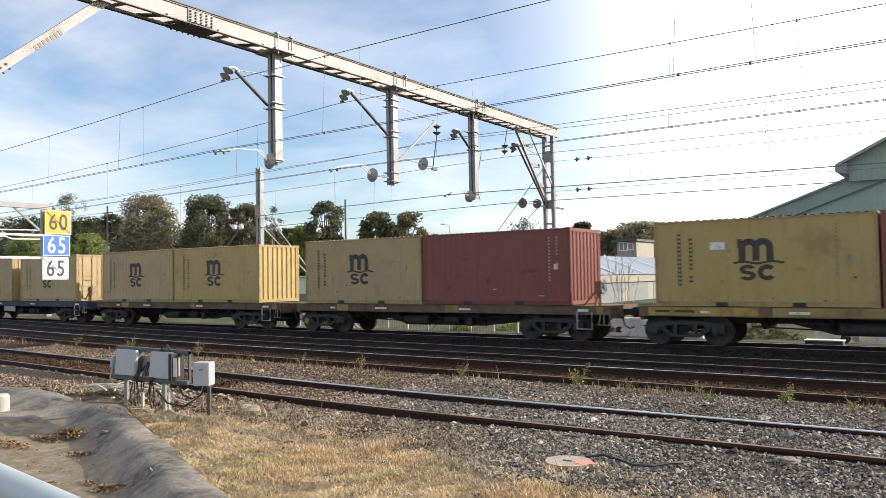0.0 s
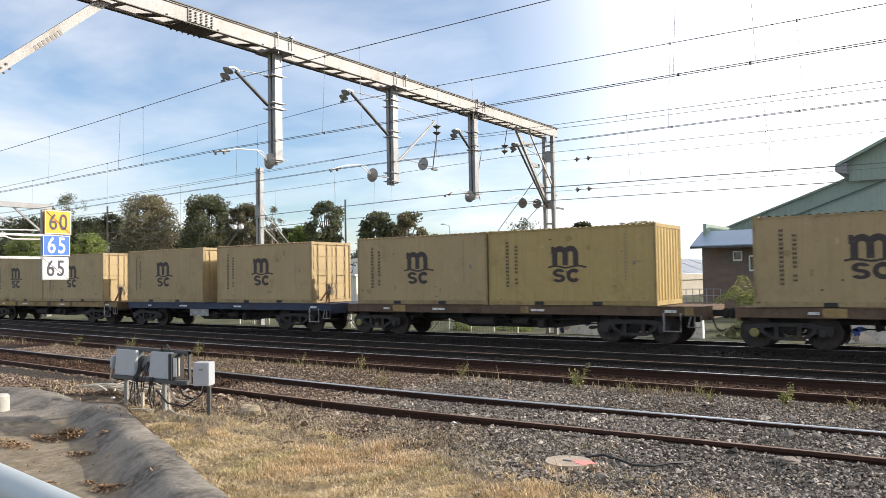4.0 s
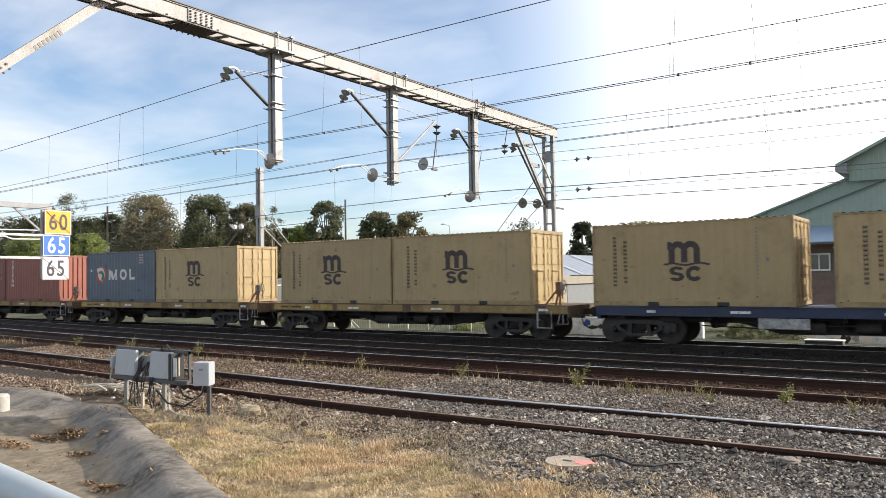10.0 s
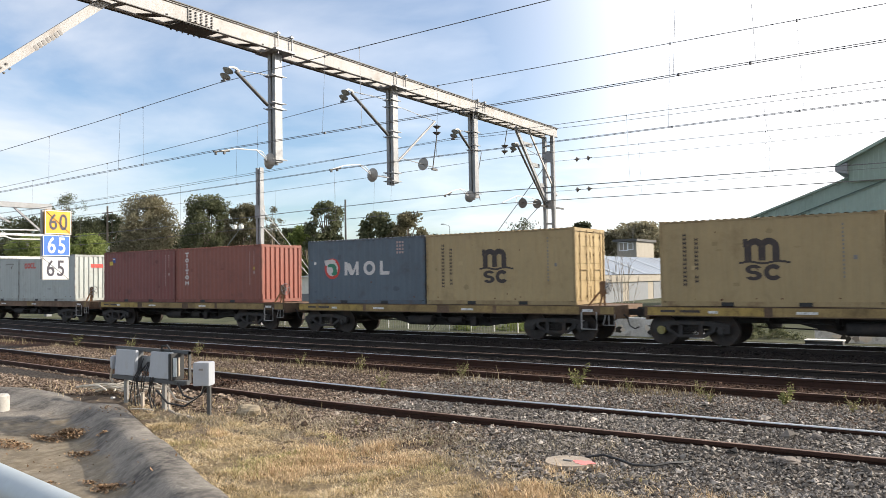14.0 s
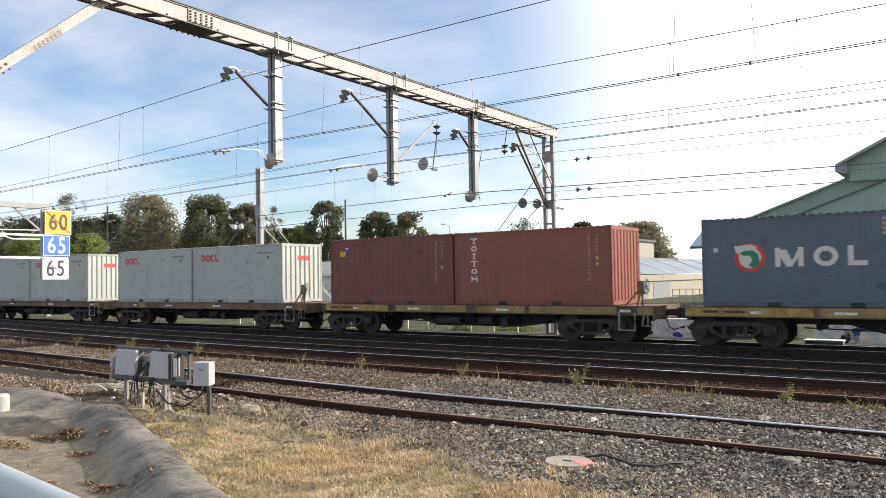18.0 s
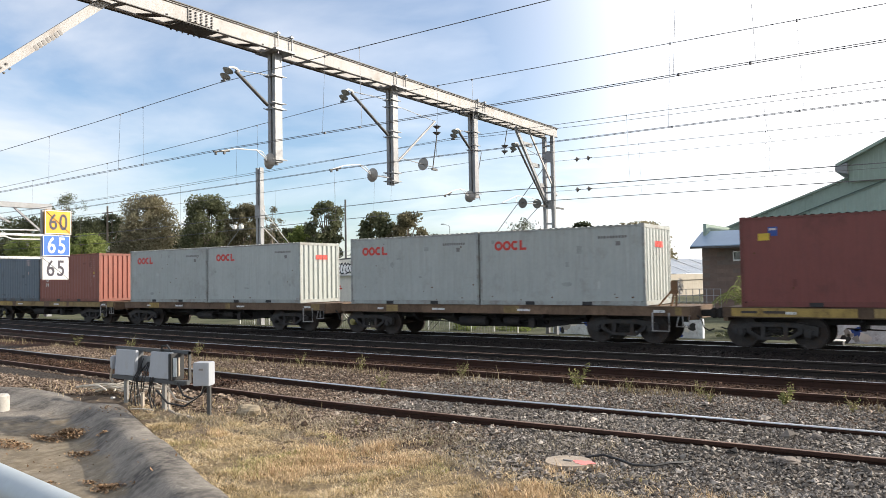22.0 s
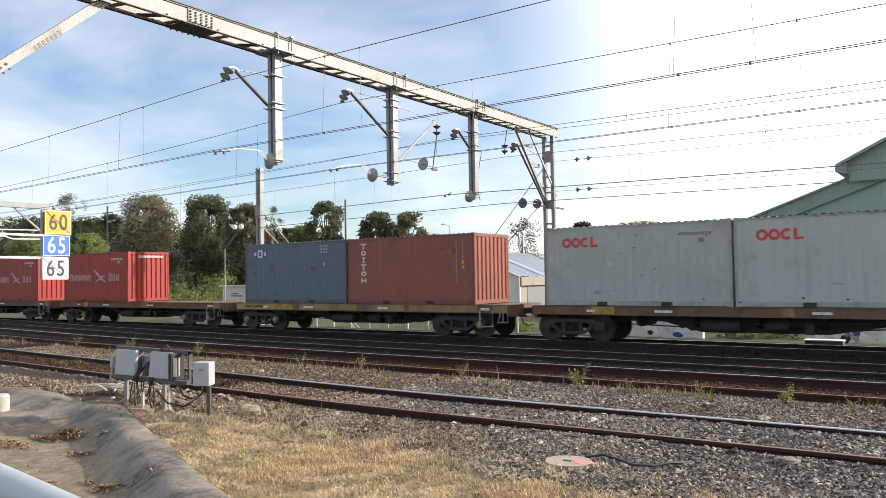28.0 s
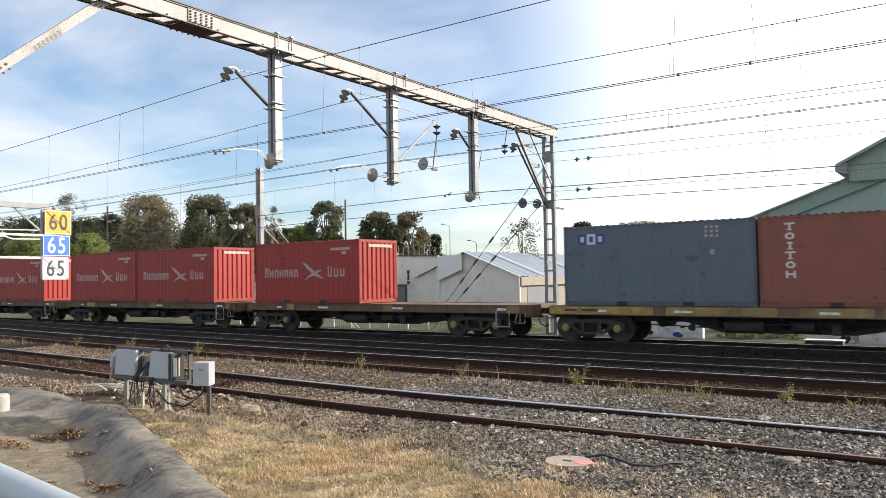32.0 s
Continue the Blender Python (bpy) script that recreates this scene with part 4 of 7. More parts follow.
def portal():
    t = thing("overhead_portal", "grey steel portal gantry carrying the overhead wires", "gantry", "line gantries")
    z0, z1 = 7.68, 8.01
    for x, s in ((XG + 0.28, 1), (XG - 0.28, -1)):
        sec = [(x, z0), (x - s * 0.11, z0), (x - s * 0.11, z0 + 0.025), (x - s * 0.016, z0 + 0.025), (x - s * 0.016, z1 - 0.025), (x - s * 0.11, z1 - 0.025), (x - s * 0.11, z1), (x + s * 0.03, z1 + 0.01), (x + s * 0.03, z1 - 0.015), (x, z1 - 0.015)]
        part("beam_channel", prism(B(), sec, "y", 5.7, 28.0), M["galv_pale"], t, "pale weathered steel channel")
    # dark strips along the beam; the upper pair paints the flange's shade
    for x in (XG + 0.26, XG - 0.30):
        part("bottom_edge", box(B(), x, x + 0.045, 5.7, 28.0, z0 - 0.018, z0), M["steel_dark"], t)
        part("top_edge", box(B(), x - 0.01, x + 0.075, 5.7, 28.0, z1 + 0.01, z1 + 0.032), M["steel_dark"], t)
    y = 6.2
    i = 0
    while y < 27.6:
        if not any(abs(y - p) < 0.5 for p, _ in POSTS):
            part("lacing_plate", beam(B(), (XG - 0.25, y, z0 + 0.035), (XG + 0.25, y + (0.4 if i % 2 else 0.12), z0 + 0.035), 0.20 if i % 2 else 0.15, 0.012), M["steel_dark" if i % 2 else "galv"], t)
        y += 0.66
        i += 1
    # bolted splice near the camera end
    sp = part("splice_plate", box(B(), XG + 0.285, XG + 0.305, 10.35, 11.0, z0 + 0.03, z1 - 0.03), M["galv_pale"], t)
    def bolt(p, q):
        part("bolt", rod(B(), p, q, 0.022, 6), M["steel_dark"], sp)
    for a in range(5):
        for b in range(4):
            bolt((XG + 0.29, 10.4 + a * 0.14, z0 + 0.06 + b * 0.065), (XG + 0.335, 10.4 + a * 0.14, z0 + 0.06 + b * 0.065))
    for a in range(6):
        bolt((XG - 0.24, 10.3 + a * 0.15, z0 - 0.07), (XG - 0.24, 10.3 + a * 0.15, z0 + 0.02))
        bolt((XG + 0.24, 10.3 + a * 0.15, z1), (XG + 0.24, 10.3 + a * 0.15, z1 + 0.05))
    part("splice_plate", box(B(), XG - 0.28, XG + 0.27, 10.2, 11.15, z0 - 0.034, z0 - 0.016), M["steel_dark"], t)
    for (y, zb), clamps in zip(POSTS, ((7.11, 6.44, 6.30, 5.05), (7.35, 7.15, 6.42, 6.26, 5.2, 4.95), (7.05, 6.6, 6.44, 4.95))):
        p = drop_post(t, y, zb, z0, clamps)
        for dy in (-0.2, 0.25):
            part("hanger_bolt", box(rod(B(), (XG + 0.34, y + dy, z0 - 0.1), (XG + 0.34, y + dy, z1 + 0.12), 0.016, 6), XG + 0.2, XG + 0.37, y + dy - 0.05, y + dy + 0.05, z1 + 0.05, z1 + 0.09), M["galv"], p)
    cantilever(t, 13.0, 6.36, (11.88, 7.03), 7.11, -1)
    cantilever(t, 17.62, 6.30, (15.9, 7.28), 7.35, -1)
    cantilever(t, 22.03, 6.48, (21.25, 6.99), 7.05, -1)
    cantilever(t, 27.5, 4.95, (25.2, 7.07), 6.75, -1)
    registration(t, 13.0, (12.87, 5.0), (12.5, 5.22), (11.27, 5.03))
    registration(t, 17.6, (16.74, 5.05), (16.19, 5.28), (15.05, 5.02))
    registration(t, 22.03, (21.81, 4.83), (21.3, 5.04), (20.37, 4.76))
    part("insulator", insulator(B(), (XG, 26.6, 4.92), (XG, 26.85, 4.93), 1, 0.19), M["porcelain_dark"], t, "large dark porcelain disc")
    # arm on the far side of the middle post, with discs and a second clip
    part("strut", rod(B(), (XG, 17.8, 5.46), (XG, 19.89, 7.08), 0.035, 8), M["galv_pale"], t)
    part("tie_rod", rod(B(), (XG, 17.7, 7.25), (XG, 19.89, 7.08), 0.012, 6), M["galv"], t)
    part("insulator", insulator(B(), (XG, 19.99, 7.0), (XG, 19.97, 6.6), 2, 0.13), M["porcelain_dark"], t, "dark disc insulators")
    part("hanger", rod(B(), (XG, 19.97, 6.6), (XG, 19.73, 5.56), 0.018, 6), M["steel_dark"], t)
    part("tie_rod", rod(B(), (XG, 18.0, 5.7), (XG, 19.75, 5.6), 0.014, 6), M["galv"], t)
    part("insulator", insulator(B(), (XG, 19.12, 5.64), (XG, 19.38, 5.63), 1, 0.2), M["porcelain"], t, "large grey porcelain disc")
    part("wire_clip", box(B(), XG - 0.03, XG + 0.03, 19.68, 19.95, 5.5, 5.57), M["steel_dark"], t)
    part("hanger", rod(B(), (XG, 24.49, 7.6), (XG, 24.28, 6.95), 0.015, 6), M["steel_dark"], t)
    part("insulator", insulator(B(), (XG, 24.27, 6.95), (XG, 24.25, 6.55), 2, 0.13), M["porcelain_dark"], t, "dark disc insulators")
    # jumper on the far side of the third post
    jp = part("jumper", tube(B(), [(XG, 22.65, 6.43), (XG, 22.48, 5.9), (XG, 22.29, 5.41), (XG, 22.36, 5.1), (XG, 22.52, 4.75)], 0.012, 6), M["steel_dark"], t)
    part("jumper_clip", box(B(), XG - 0.03, XG + 0.03, 22.22, 22.36, 5.36, 5.44), M["steel_dark"], jp)
    part("insulator", insulator(B(), (XG, 25.45, 4.86), (XG, 25.68, 4.87), 1, 0.19), M["porcelain_dark"], t, "large dark porcelain disc")
    part("steady_arm", tube(B(), [(XG, 24.02, 4.78), (XG, 25.11, 5.11), (XG, 26.26, 5.13), (XG, 26.95, 4.96)], 0.016), M["white"], t)
    part("steady_arm", tube(B(), [(XG, 25.0, 4.82), (XG, 25.11, 5.11)], 0.012), M["white"], t)
    part("arm_rod", rod(B(), (XG, 25.6, 4.87), (XG, 26.95, 4.93), 0.018, 6), M["galv"], t)
    part("long_arm", box(B(), XG - 0.04, XG + 0.04, 26.95, 29.0, 4.84, 4.90), M["steel_dark"], t)
    # far mast: two upright channels with batten plates
    mast = part("mast", box(B(), XG - 0.16, XG - 0.02, 27.5, 27.64, -0.7, z0), M["galv"], t, "twin-channel grey steel mast")
    part("mast_leg", box(B(), XG + 0.20, XG + 0.34, 27.5, 27.64, -0.7, z0), M["galv"], mast)
    for i in range(13):
        z = -0.2 + i * 0.62
        part("batten", box(B(), XG - 0.15, XG + 0.33, 27.47, 27.5, z, z + (0.45 if i == 11 else 0.34 if i == 8 else 0.07)), M["galv"], mast)
    part("knee_brace", beam(B(), (XG, 25.08, z0), (XG, 27.45, 5.06), 0.13, 0.09, up=(1, 0, 0)), M["galv"], t)
    part("brace_bar", beam(B(), (XG + 0.05, 26.05, z0), (XG + 0.3, 27.8, 5.3), 0.07, 0.05, up=(1, 0, 0)), M["galv_pale"], t, "pale thin brace bar")
    for f in (0.22, 0.5, 0.78):
        part("brace_batten", box(B(), XG - 0.05, XG + 0.05, 25.08 + 2.37 * f, 25.08 + 2.37 * f + 0.8 * (1 - 0.5 * f), z0 - 2.62 * f - 0.03, z0 - 2.62 * f + 0.12), M["galv"], t)
    part("foundation", box(B(), XG - 0.5, XG + 0.5, 27.2, 28.2, -0.9, -0.35, 0.03), M["white"], t)
    # near mast stands beside the view; its knee brace reaches into it
    part("mast", box(B(), XG - 0.2, XG - 0.04, 5.6, 5.75, -0.3, z0), M["galv"], t)
    part("mast_leg", box(B(), XG + 0.04, XG + 0.2, 5.6, 5.75, -0.3, z0), M["galv"], t)
    part("knee_brace", prism(B(), [(5.75, 5.08), (5.75, 5.30), (8.45, z0), (8.72, z0)], "x", XG - 0.05, XG + 0.05), M["galv_pale"], t, "pale raking knee brace with rust stains")
    for a in range(3):
        for b in range(2):
            p = Vector((XG + 0.04, 6.5 + a * 0.1 + b * 0.06, 5.83 + a * 0.09 - b * 0.08))
            part("bolt", rod(B(), p, p + Vector((0.035, 0, 0)), 0.02, 6), M["steel_dark"], t)
    for k in range(7):
        part("painted_bar", box(B(), 0, 0.004, -0.33 + 0.1 * k, -0.27 + 0.1 * k, -0.05, 0.05), M["greymark"], t, m=pose(XG + 0.052, 7.45, 6.62, 41, 0, 0))
    return t


portal()


def digits(text, size, material, parent, m):
    for i, ch in enumerate(text):
        cu = bpy.data.curves.new("numeral", "FONT")
        cu.body, cu.size, cu.align_x, cu.align_y, cu.extrude, cu.offset = ch, size, "CENTER", "CENTER", 0.002, 0.004
        ob = bpy.data.objects.new("numeral", cu)
        scene.collection.objects.link(ob)
        me = bpy.data.meshes.new_from_object(ob.evaluated_get(bpy.context.evaluated_depsgraph_get()))
        bpy.data.objects.remove(ob)
        me.transform(Matrix.Diagonal((0.84, 1.06, 1.0, 1.0)))
        me.materials.append(material)
        o = new("numeral", me)
        o.parent, o.matrix_basis = parent, m @ pose(-0.095 + 0.19 * i, -0.01, 0)


def speed_signs():
    """Three boards on brackets from the near mast; they face along the track towards +x."""
    X = XG + 0.25
    k = X / -14.0
    rows = (("60", 7.38, 7.885, 3.02, 3.465, "sign_yellow", "sign_ink", True, "yellow speed board reading 60 with a stroke"), ("65", 7.345, 7.86, 2.615, 3.005, "sign_blue", "sign_white", False, "blue speed board reading 65"), ("65", 7.335, 7.835, 2.18, 2.595, "sign_white", "sign_ink", True, "white speed board reading 65 with a stroke"))
    M["sign_yellow"] = mat("sign_yellow", (0.80, 0.37, 0.02), 0.45, 0, 0.05, 4.0)
    M["sign_blue"] = mat("sign_blue", (0.035, 0.14, 0.62), 0.45, 0, 0.05, 4.0)
    M["sign_white"] = mat("sign_white", (0.82, 0.82, 0.80), 0.45, 0, 0.04, 4.0)
    M["sign_ink"] = mat("sign_ink", (0.05, 0.045, 0.06), 0.5, 0, 0.1, 4.0)
    for txt, y0, y1, z0, z1, bg, ink, stroke, label in rows:
        y0, y1, z0, z1 = y0 * k, y1 * k, 2.106 + (z0 - 2.106) * k, 2.106 + (z1 - 2.106) * k
        t = thing("speed_sign", label, "sign", "speed boards", pose(X, (y0 + y1) / 2, (z0 + z1) / 2))
        w, h = (y1 - y0) / 2, (z1 - z0) / 2
        part("board", box(B(), -0.012, 0.0, -w, w, -h, h, 0.004), M[bg], t)
        bm = B()
        for a, b, c, d in ((-w, w, h - 0.018, h - 0.006), (-w, w, -h + 0.006, -h + 0.018), (-w + 0.006, -w + 0.018, -h, h), (w - 0.018, w - 0.006, -h, h)):
            box(bm, 0.0, 0.002, a, b, c, d)
        part("border", bm, M["sign_white" if bg != "sign_white" else "galv_pale"], t)
        digits(txt, 0.385, M[ink], t, pose(0.004, 0.0, 0.0, 90, 0, 90))
        if stroke:
            part("stroke", beam(B(), (0.006, -w + 0.02, h - 0.02), (0.006, w - 0.02, -h + 0.02), 0.004, 0.010, up=(1, 0, 0)), M["sign_ink"], t)
        part("bracket_clip", box(B(), -0.05, -0.012, -0.06, 0.06, -0.04, 0.04), M["galv"], t)
    for z in (2.98, 2.575):
        bm = box(B(), X - 0.06, X - 0.02, 5.75, 7.5, z - 0.015, z + 0.022)
        t = single("sign_bracket", bm, M["white"], "white perforated bracket arm holding the speed boards", "bracket", "sign brackets")
        for i in range(22):
            part("hole", rod(B(), (X - 0.024, 0, z + 0.003), (X - 0.0185, 0, z + 0.003), 0.01, 6), M["black"], t, m=pose(0, 5.9 + i * 0.07, 0))
    post = single("sign_post", box(B(), X - 0.13, X - 0.065, 7.28, 7.34, 2.2, 3.45), M["galv"], "grey steel upright behind the speed boards", "post")


speed_signs()


def wire(pts, r, label="thin dark overhead wire above the tracks"):
    return single("overhead_wire", tube(B(), pts, r, 5), M["wire"], label, "wire", "overhead wires")


def hang(z, sag, x):
    """Height of a messenger wire: it sags deep in the span towards -x and runs almost level towards +x."""
    f = ((XG - x) / 60.0) % 1.0
    return z - 4 * (sag if x < XG else -0.12 if z == 6.60 else 0.28 if z == 6.45 else 0.12) * f * (1 - f)


# y and height of the messenger at the portal, its sag, contact wire's height at the portal and its fall per metre towards +x, where the droppers hang
LINES = ((11.35, 6.60, 0.85, 5.06, 0.0, (-35.0, -30.2, -25.5, -21.3, -17.87, -16.9, -10.74, -9.82, -3.58, -2.56)),
         (15.35, 6.84, 0.93, 5.07, 0.0, (-40.0, -34.5, -30.0, -24.95, -18.13, -17.26, -10.76, -9.77, -5.0, -2.63)),
         (20.6, 6.62, 0.62, 4.79, 0.014, (-44.0, -38.0, -33.0, -28.0, -23.0, -19.1, -16.4, -8.0, -4.2, -2.8)),
         (24.2, 6.45, 0.48, 4.76, 0.013, (-48.0, -42.0, -36.0, -31.0, -26.0, -22.4, -20.2, -9.0, -5.1)))
for y, zm, sg, zc, fall, xs_ in LINES:
    cz = lambda x: zc - fall * max(0.0, x - XG) - 0.018 * min(25.0, max(0.0, XG - x))
    wire([(XG + 5.0 * i, y, hang(zm, sg, XG + 5.0 * i)) for i in range(-30, 13)], 0.0082)
    for dy in (0.0, 0.1):
        wire([(-160, y - 0.08 + dy, cz(-160)), (XG - 25.0, y - 0.08 + dy, cz(XG - 25.0)), (XG, y - 0.08 + dy, zc), (50, y - 0.08 + dy, cz(50))], 0.0064)
    bm = B()
    for i, x in enumerate(xs_):
        rod(bm, (x, y, hang(zm, sg, x)), (x + 0.08 * math.sin(3 * i), y - 0.03, cz(x)), 0.0035, 4)
        box(bm, x - 0.015, x + 0.015, y - 0.04, y, cz(x) - 0.02, cz(x) + 0.02)
        box(bm, x - 0.014, x + 0.014, y - 0.012, y + 0.012, hang(zm, sg, x) - 0.03, hang(zm, sg, x) + 0.015)
    single("wire_droppers", bm, M["wire"], "thin vertical droppers between messenger and contact wires", "wire", "overhead wires", kind="stuff")
for pts in ([(-160, 20.65, 5.6), (-40, 20.65, 6.0), (XG, 20.65, 6.58), (-9.18, 20.65, 6.46), (50, 20.65, 6.0)], [(XG, 27.6, 6.66), (-2.27, 27.6, 6.46), (50, 27.6, 5.3)], [(XG, 27.6, 5.46), (50, 27.6, 4.7)]):
    wire(pts, 0.007)
for z in (6.64, 5.45):
    single("strain_insulator", insulator(insulator(B(), (XG + 1.2, 27.6, z), (XG + 1.45, 27.6, z), 1, 0.1), (XG + 1.68, 27.6, z), (XG + 1.93, 27.6, z), 1, 0.1), M["porcelain_dark"], "dark strain insulator on a dead-ended wire", "insulator", "strain insulators")
single("jumper_cable", tube(B(), [(-4.36, 20.6, 6.42), (-4.34, 20.6, 6.0), (-4.28, 20.6, 5.6), (-4.22, 20.62, 5.45), (-4.36, 20.6, 5.36), (-4.26, 20.6, 5.25), (-4.3, 20.6, 5.05), (-4.4, 20.57, 4.98)], 0.005), M["wire"], "looped jumper cable between two wires", "cable")


def anchor_mast():
    t = thing("anchor_mast", "grey steel anchor mast with raking stays", "mast")
    X, Y = -31.3, 28.0
    part("mast_section", box(box(B(), X - 0.2, X - 0.05, Y - 0.12, Y + 0.12, -0.7, 8.1), X + 0.06, X + 0.16, Y - 0.12, Y + 0.12, -0.7, 8.1), M["galv"], t)
    part("mast_collar", box(B(), X - 0.24, X + 0.2, Y - 0.16, Y + 0.16, 5.4, 6.1), M["galv"], t)
    for a, b in (((X + 0.1, 5.02), (-24.35, -0.3)), ((X + 0.1, 5.97), (-24.68, -0.3))):
        st_ = part("stay", rod(B(), (a[0], Y, a[1]), (b[0], Y, b[1]), 0.016, 8), M["white"], t, "pale raking stay")
        f = Vector((a[0], Y, a[1])).lerp((b[0], Y, b[1]), 0.36), Vector((a[0], Y, a[1])).lerp((b[0], Y, b[1]), 0.46)
        part("turnbuckle", rod(B(), f[0], f[1], 0.045, 8), M["galv_pale"], st_)


anchor_mast()
st = thing("anchor_stays", "pair of dark cable stays of the far mast", "cable")
for a, b in (((XG - 0.2, 27.9, 6.61), (-20.57, 27.9, -0.4)), ((XG - 0.2, 27.9, 5.28), (-20.32, 27.9, -0.4))):
    sb = part("stay_cable", rod(B(), a, b, 0.014, 6), M["steel_dark"], st)
    for f in (0.42, 0.55, 0.66):
        c = Vector(a).lerp(b, f)
        d = (Vector(b) - Vector(a)).normalized() * 0.16
        part("stay_insulator", rod(B(), c - d, c + d, 0.045, 8), M["steel_dark"], sb)


def far_gantry():
    t = thing("overhead_portal", "pale distant gantry beam over the line", "gantry", "line gantries")
    X = -60.0
    part("beam_channel", box(B(), X - 0.2, X + 0.2, 20.0, 32.1, 7.95, 8.35), M["galv"], t)
    part("mast", box(B(), X - 0.2, X + 0.2, 31.7, 32.1, -0.7, 7.95), M["galv"], t)
    for a, b in (((29.3, 7.95), (31.7, 5.9)), ((26.5, 7.95), (29.0, 6.8))):
        part("knee_brace", beam(B(), (X, a[0], a[1]), (X, b[0], b[1]), 0.14, 0.14), M["galv"], t)
    part("steady_arm", tube(B(), [(X, 27.0, 5.6), (X, 28.6, 5.75), (X, 29.2, 5.55), (X, 31.6, 5.6)], 0.05), M["white"], t)
    part("steady_arm", tube(B(), [(X, 27.0, 6.2), (X, 31.6, 6.3)], 0.04), M["white"], t)
    part("insulator", insulator(B(), (X, 30.3, 5.3), (X, 30.3, 5.0), 2, 0.16), M["porcelain"], t)
    # pole on the near side, out of sight
    part("mast", box(B(), X - 0.2, X + 0.2, 19.8, 20.2, -0.6, 7.95), M["galv"], t)


far_gantry()

# ---- foreground ----
PROFILE = ((0.0, 0.03), (0.08, 0.055), (0.3, 0.07), (0.42, 0.035), (0.55, -0.055), (0.7, -0.165), (0.85, -0.235), (1.05, -0.268), (1.5, -0.285), (3.0, -0.29), (9.0, -0.29))


def apron_z(x, y):
    """Height of the drain's surface: a rounded lip, a sloping side and a flat floor."""
    v = max(0.0, (edge_y(x + 0.3 * max(0, (edge_y(x) - y))) - y) / 0.95)
    k = 1.0 - 0.55 * max(0.0, min(1.0, (-11.8 - x) / 1.6))
    for (va, za), (vb, zb) in zip(PROFILE, PROFILE[1:]):
        if v <= vb:
            return k * (za + (zb - za) * (v - va) / (vb - va))
    return k * -0.29


def concrete_mat():
    """Old concrete: pitted and pale where it is worn, black mould in blotches, brown silt washed together on the floor of the drain."""
    m = bpy.data.materials.new("stained_concrete")
    m.use_nodes = True
    nt = m.node_tree
    N, L = nt.nodes.new, nt.links.new
    b = nt.nodes["Principled BSDF"]
    b.inputs["Roughness"].default_value, b.inputs["Specular IOR Level"].default_value = 0.93, 0.2
    tc, sep = N("ShaderNodeTexCoord"), N("ShaderNodeSeparateXYZ")
    L(tc.outputs["Object"], sep.inputs[0])
    def nz(s, d=6, r=0.65, dist=0.0):
        n = N("ShaderNodeTexNoise")
        for k, v in (("Scale", s), ("Detail", d), ("Roughness", r), ("Distortion", dist)):
            n.inputs[k].default_value = v
        L(tc.outputs["Object"], n.inputs["Vector"])
        return n.outputs[0]
    def mr(v, a, c, lo=0.0, hi=1.0):
        n = N("ShaderNodeMapRange"); n.interpolation_type = "SMOOTHSTEP"
        for k, x in (("From Min", a), ("From Max", c), ("To Min", lo), ("To Max", hi)):
            n.inputs[k].default_value = x
        L(v, n.inputs["Value"])
        return n.outputs[0]
    def op(kind, a, c):
        n = N("ShaderNodeMath"); n.operation = kind
        for k, v in ((0, a), (1, c)):
            if isinstance(v, float):
                n.inputs[k].default_value = v
            else:
                L(v, n.inputs[k])
        return n.outputs[0]
    def mixc(f, a, c):
        n = N("ShaderNodeMix"); n.data_type = "RGBA"
        L(f, n.inputs["Factor"])
        for k, v in (("A", a), ("B", c)):
            if isinstance(v, tuple):
                n.inputs[k].default_value = (*v, 1)
            else:
                L(v, n.inputs[k])
        return n.outputs["Result"]
    grain = N("ShaderNodeValToRGB")
    for e, (p, c) in zip(grain.color_ramp.elements, ((0.3, (0.16, 0.142, 0.12)), (0.72, (0.34, 0.305, 0.26)))):
        e.position, e.color = p, (*c, 1)
    L(nz(26.0, 8), grain.inputs[0])
    mould = op("MULTIPLY", mr(nz(1.1, 7, 0.7, 0.4), 0.40, 0.62, 0.0, 0.85), mr(nz(13.0, 6), 0.34, 0.6, 0.25, 1.0))
    c = mixc(mould, grain.outputs[0], (0.052, 0.047, 0.044))
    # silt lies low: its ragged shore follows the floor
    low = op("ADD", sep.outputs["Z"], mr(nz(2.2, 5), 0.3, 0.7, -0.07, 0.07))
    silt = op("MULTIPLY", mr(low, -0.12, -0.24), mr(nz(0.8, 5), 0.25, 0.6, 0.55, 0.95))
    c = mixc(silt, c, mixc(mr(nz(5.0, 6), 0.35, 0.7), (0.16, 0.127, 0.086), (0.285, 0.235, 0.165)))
    c = mixc(mr(nz(9.0, 4), 0.64, 0.72, 0.0, 0.5), c, (0.40, 0.36, 0.30))
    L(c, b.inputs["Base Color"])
    bp = N("ShaderNodeBump"); bp.inputs["Strength"].default_value = 0.6; bp.inputs["Distance"].default_value = 0.02
    L(nz(30.0, 8), bp.inputs["Height"]); L(bp.outputs[0], b.inputs["Normal"])
    return m


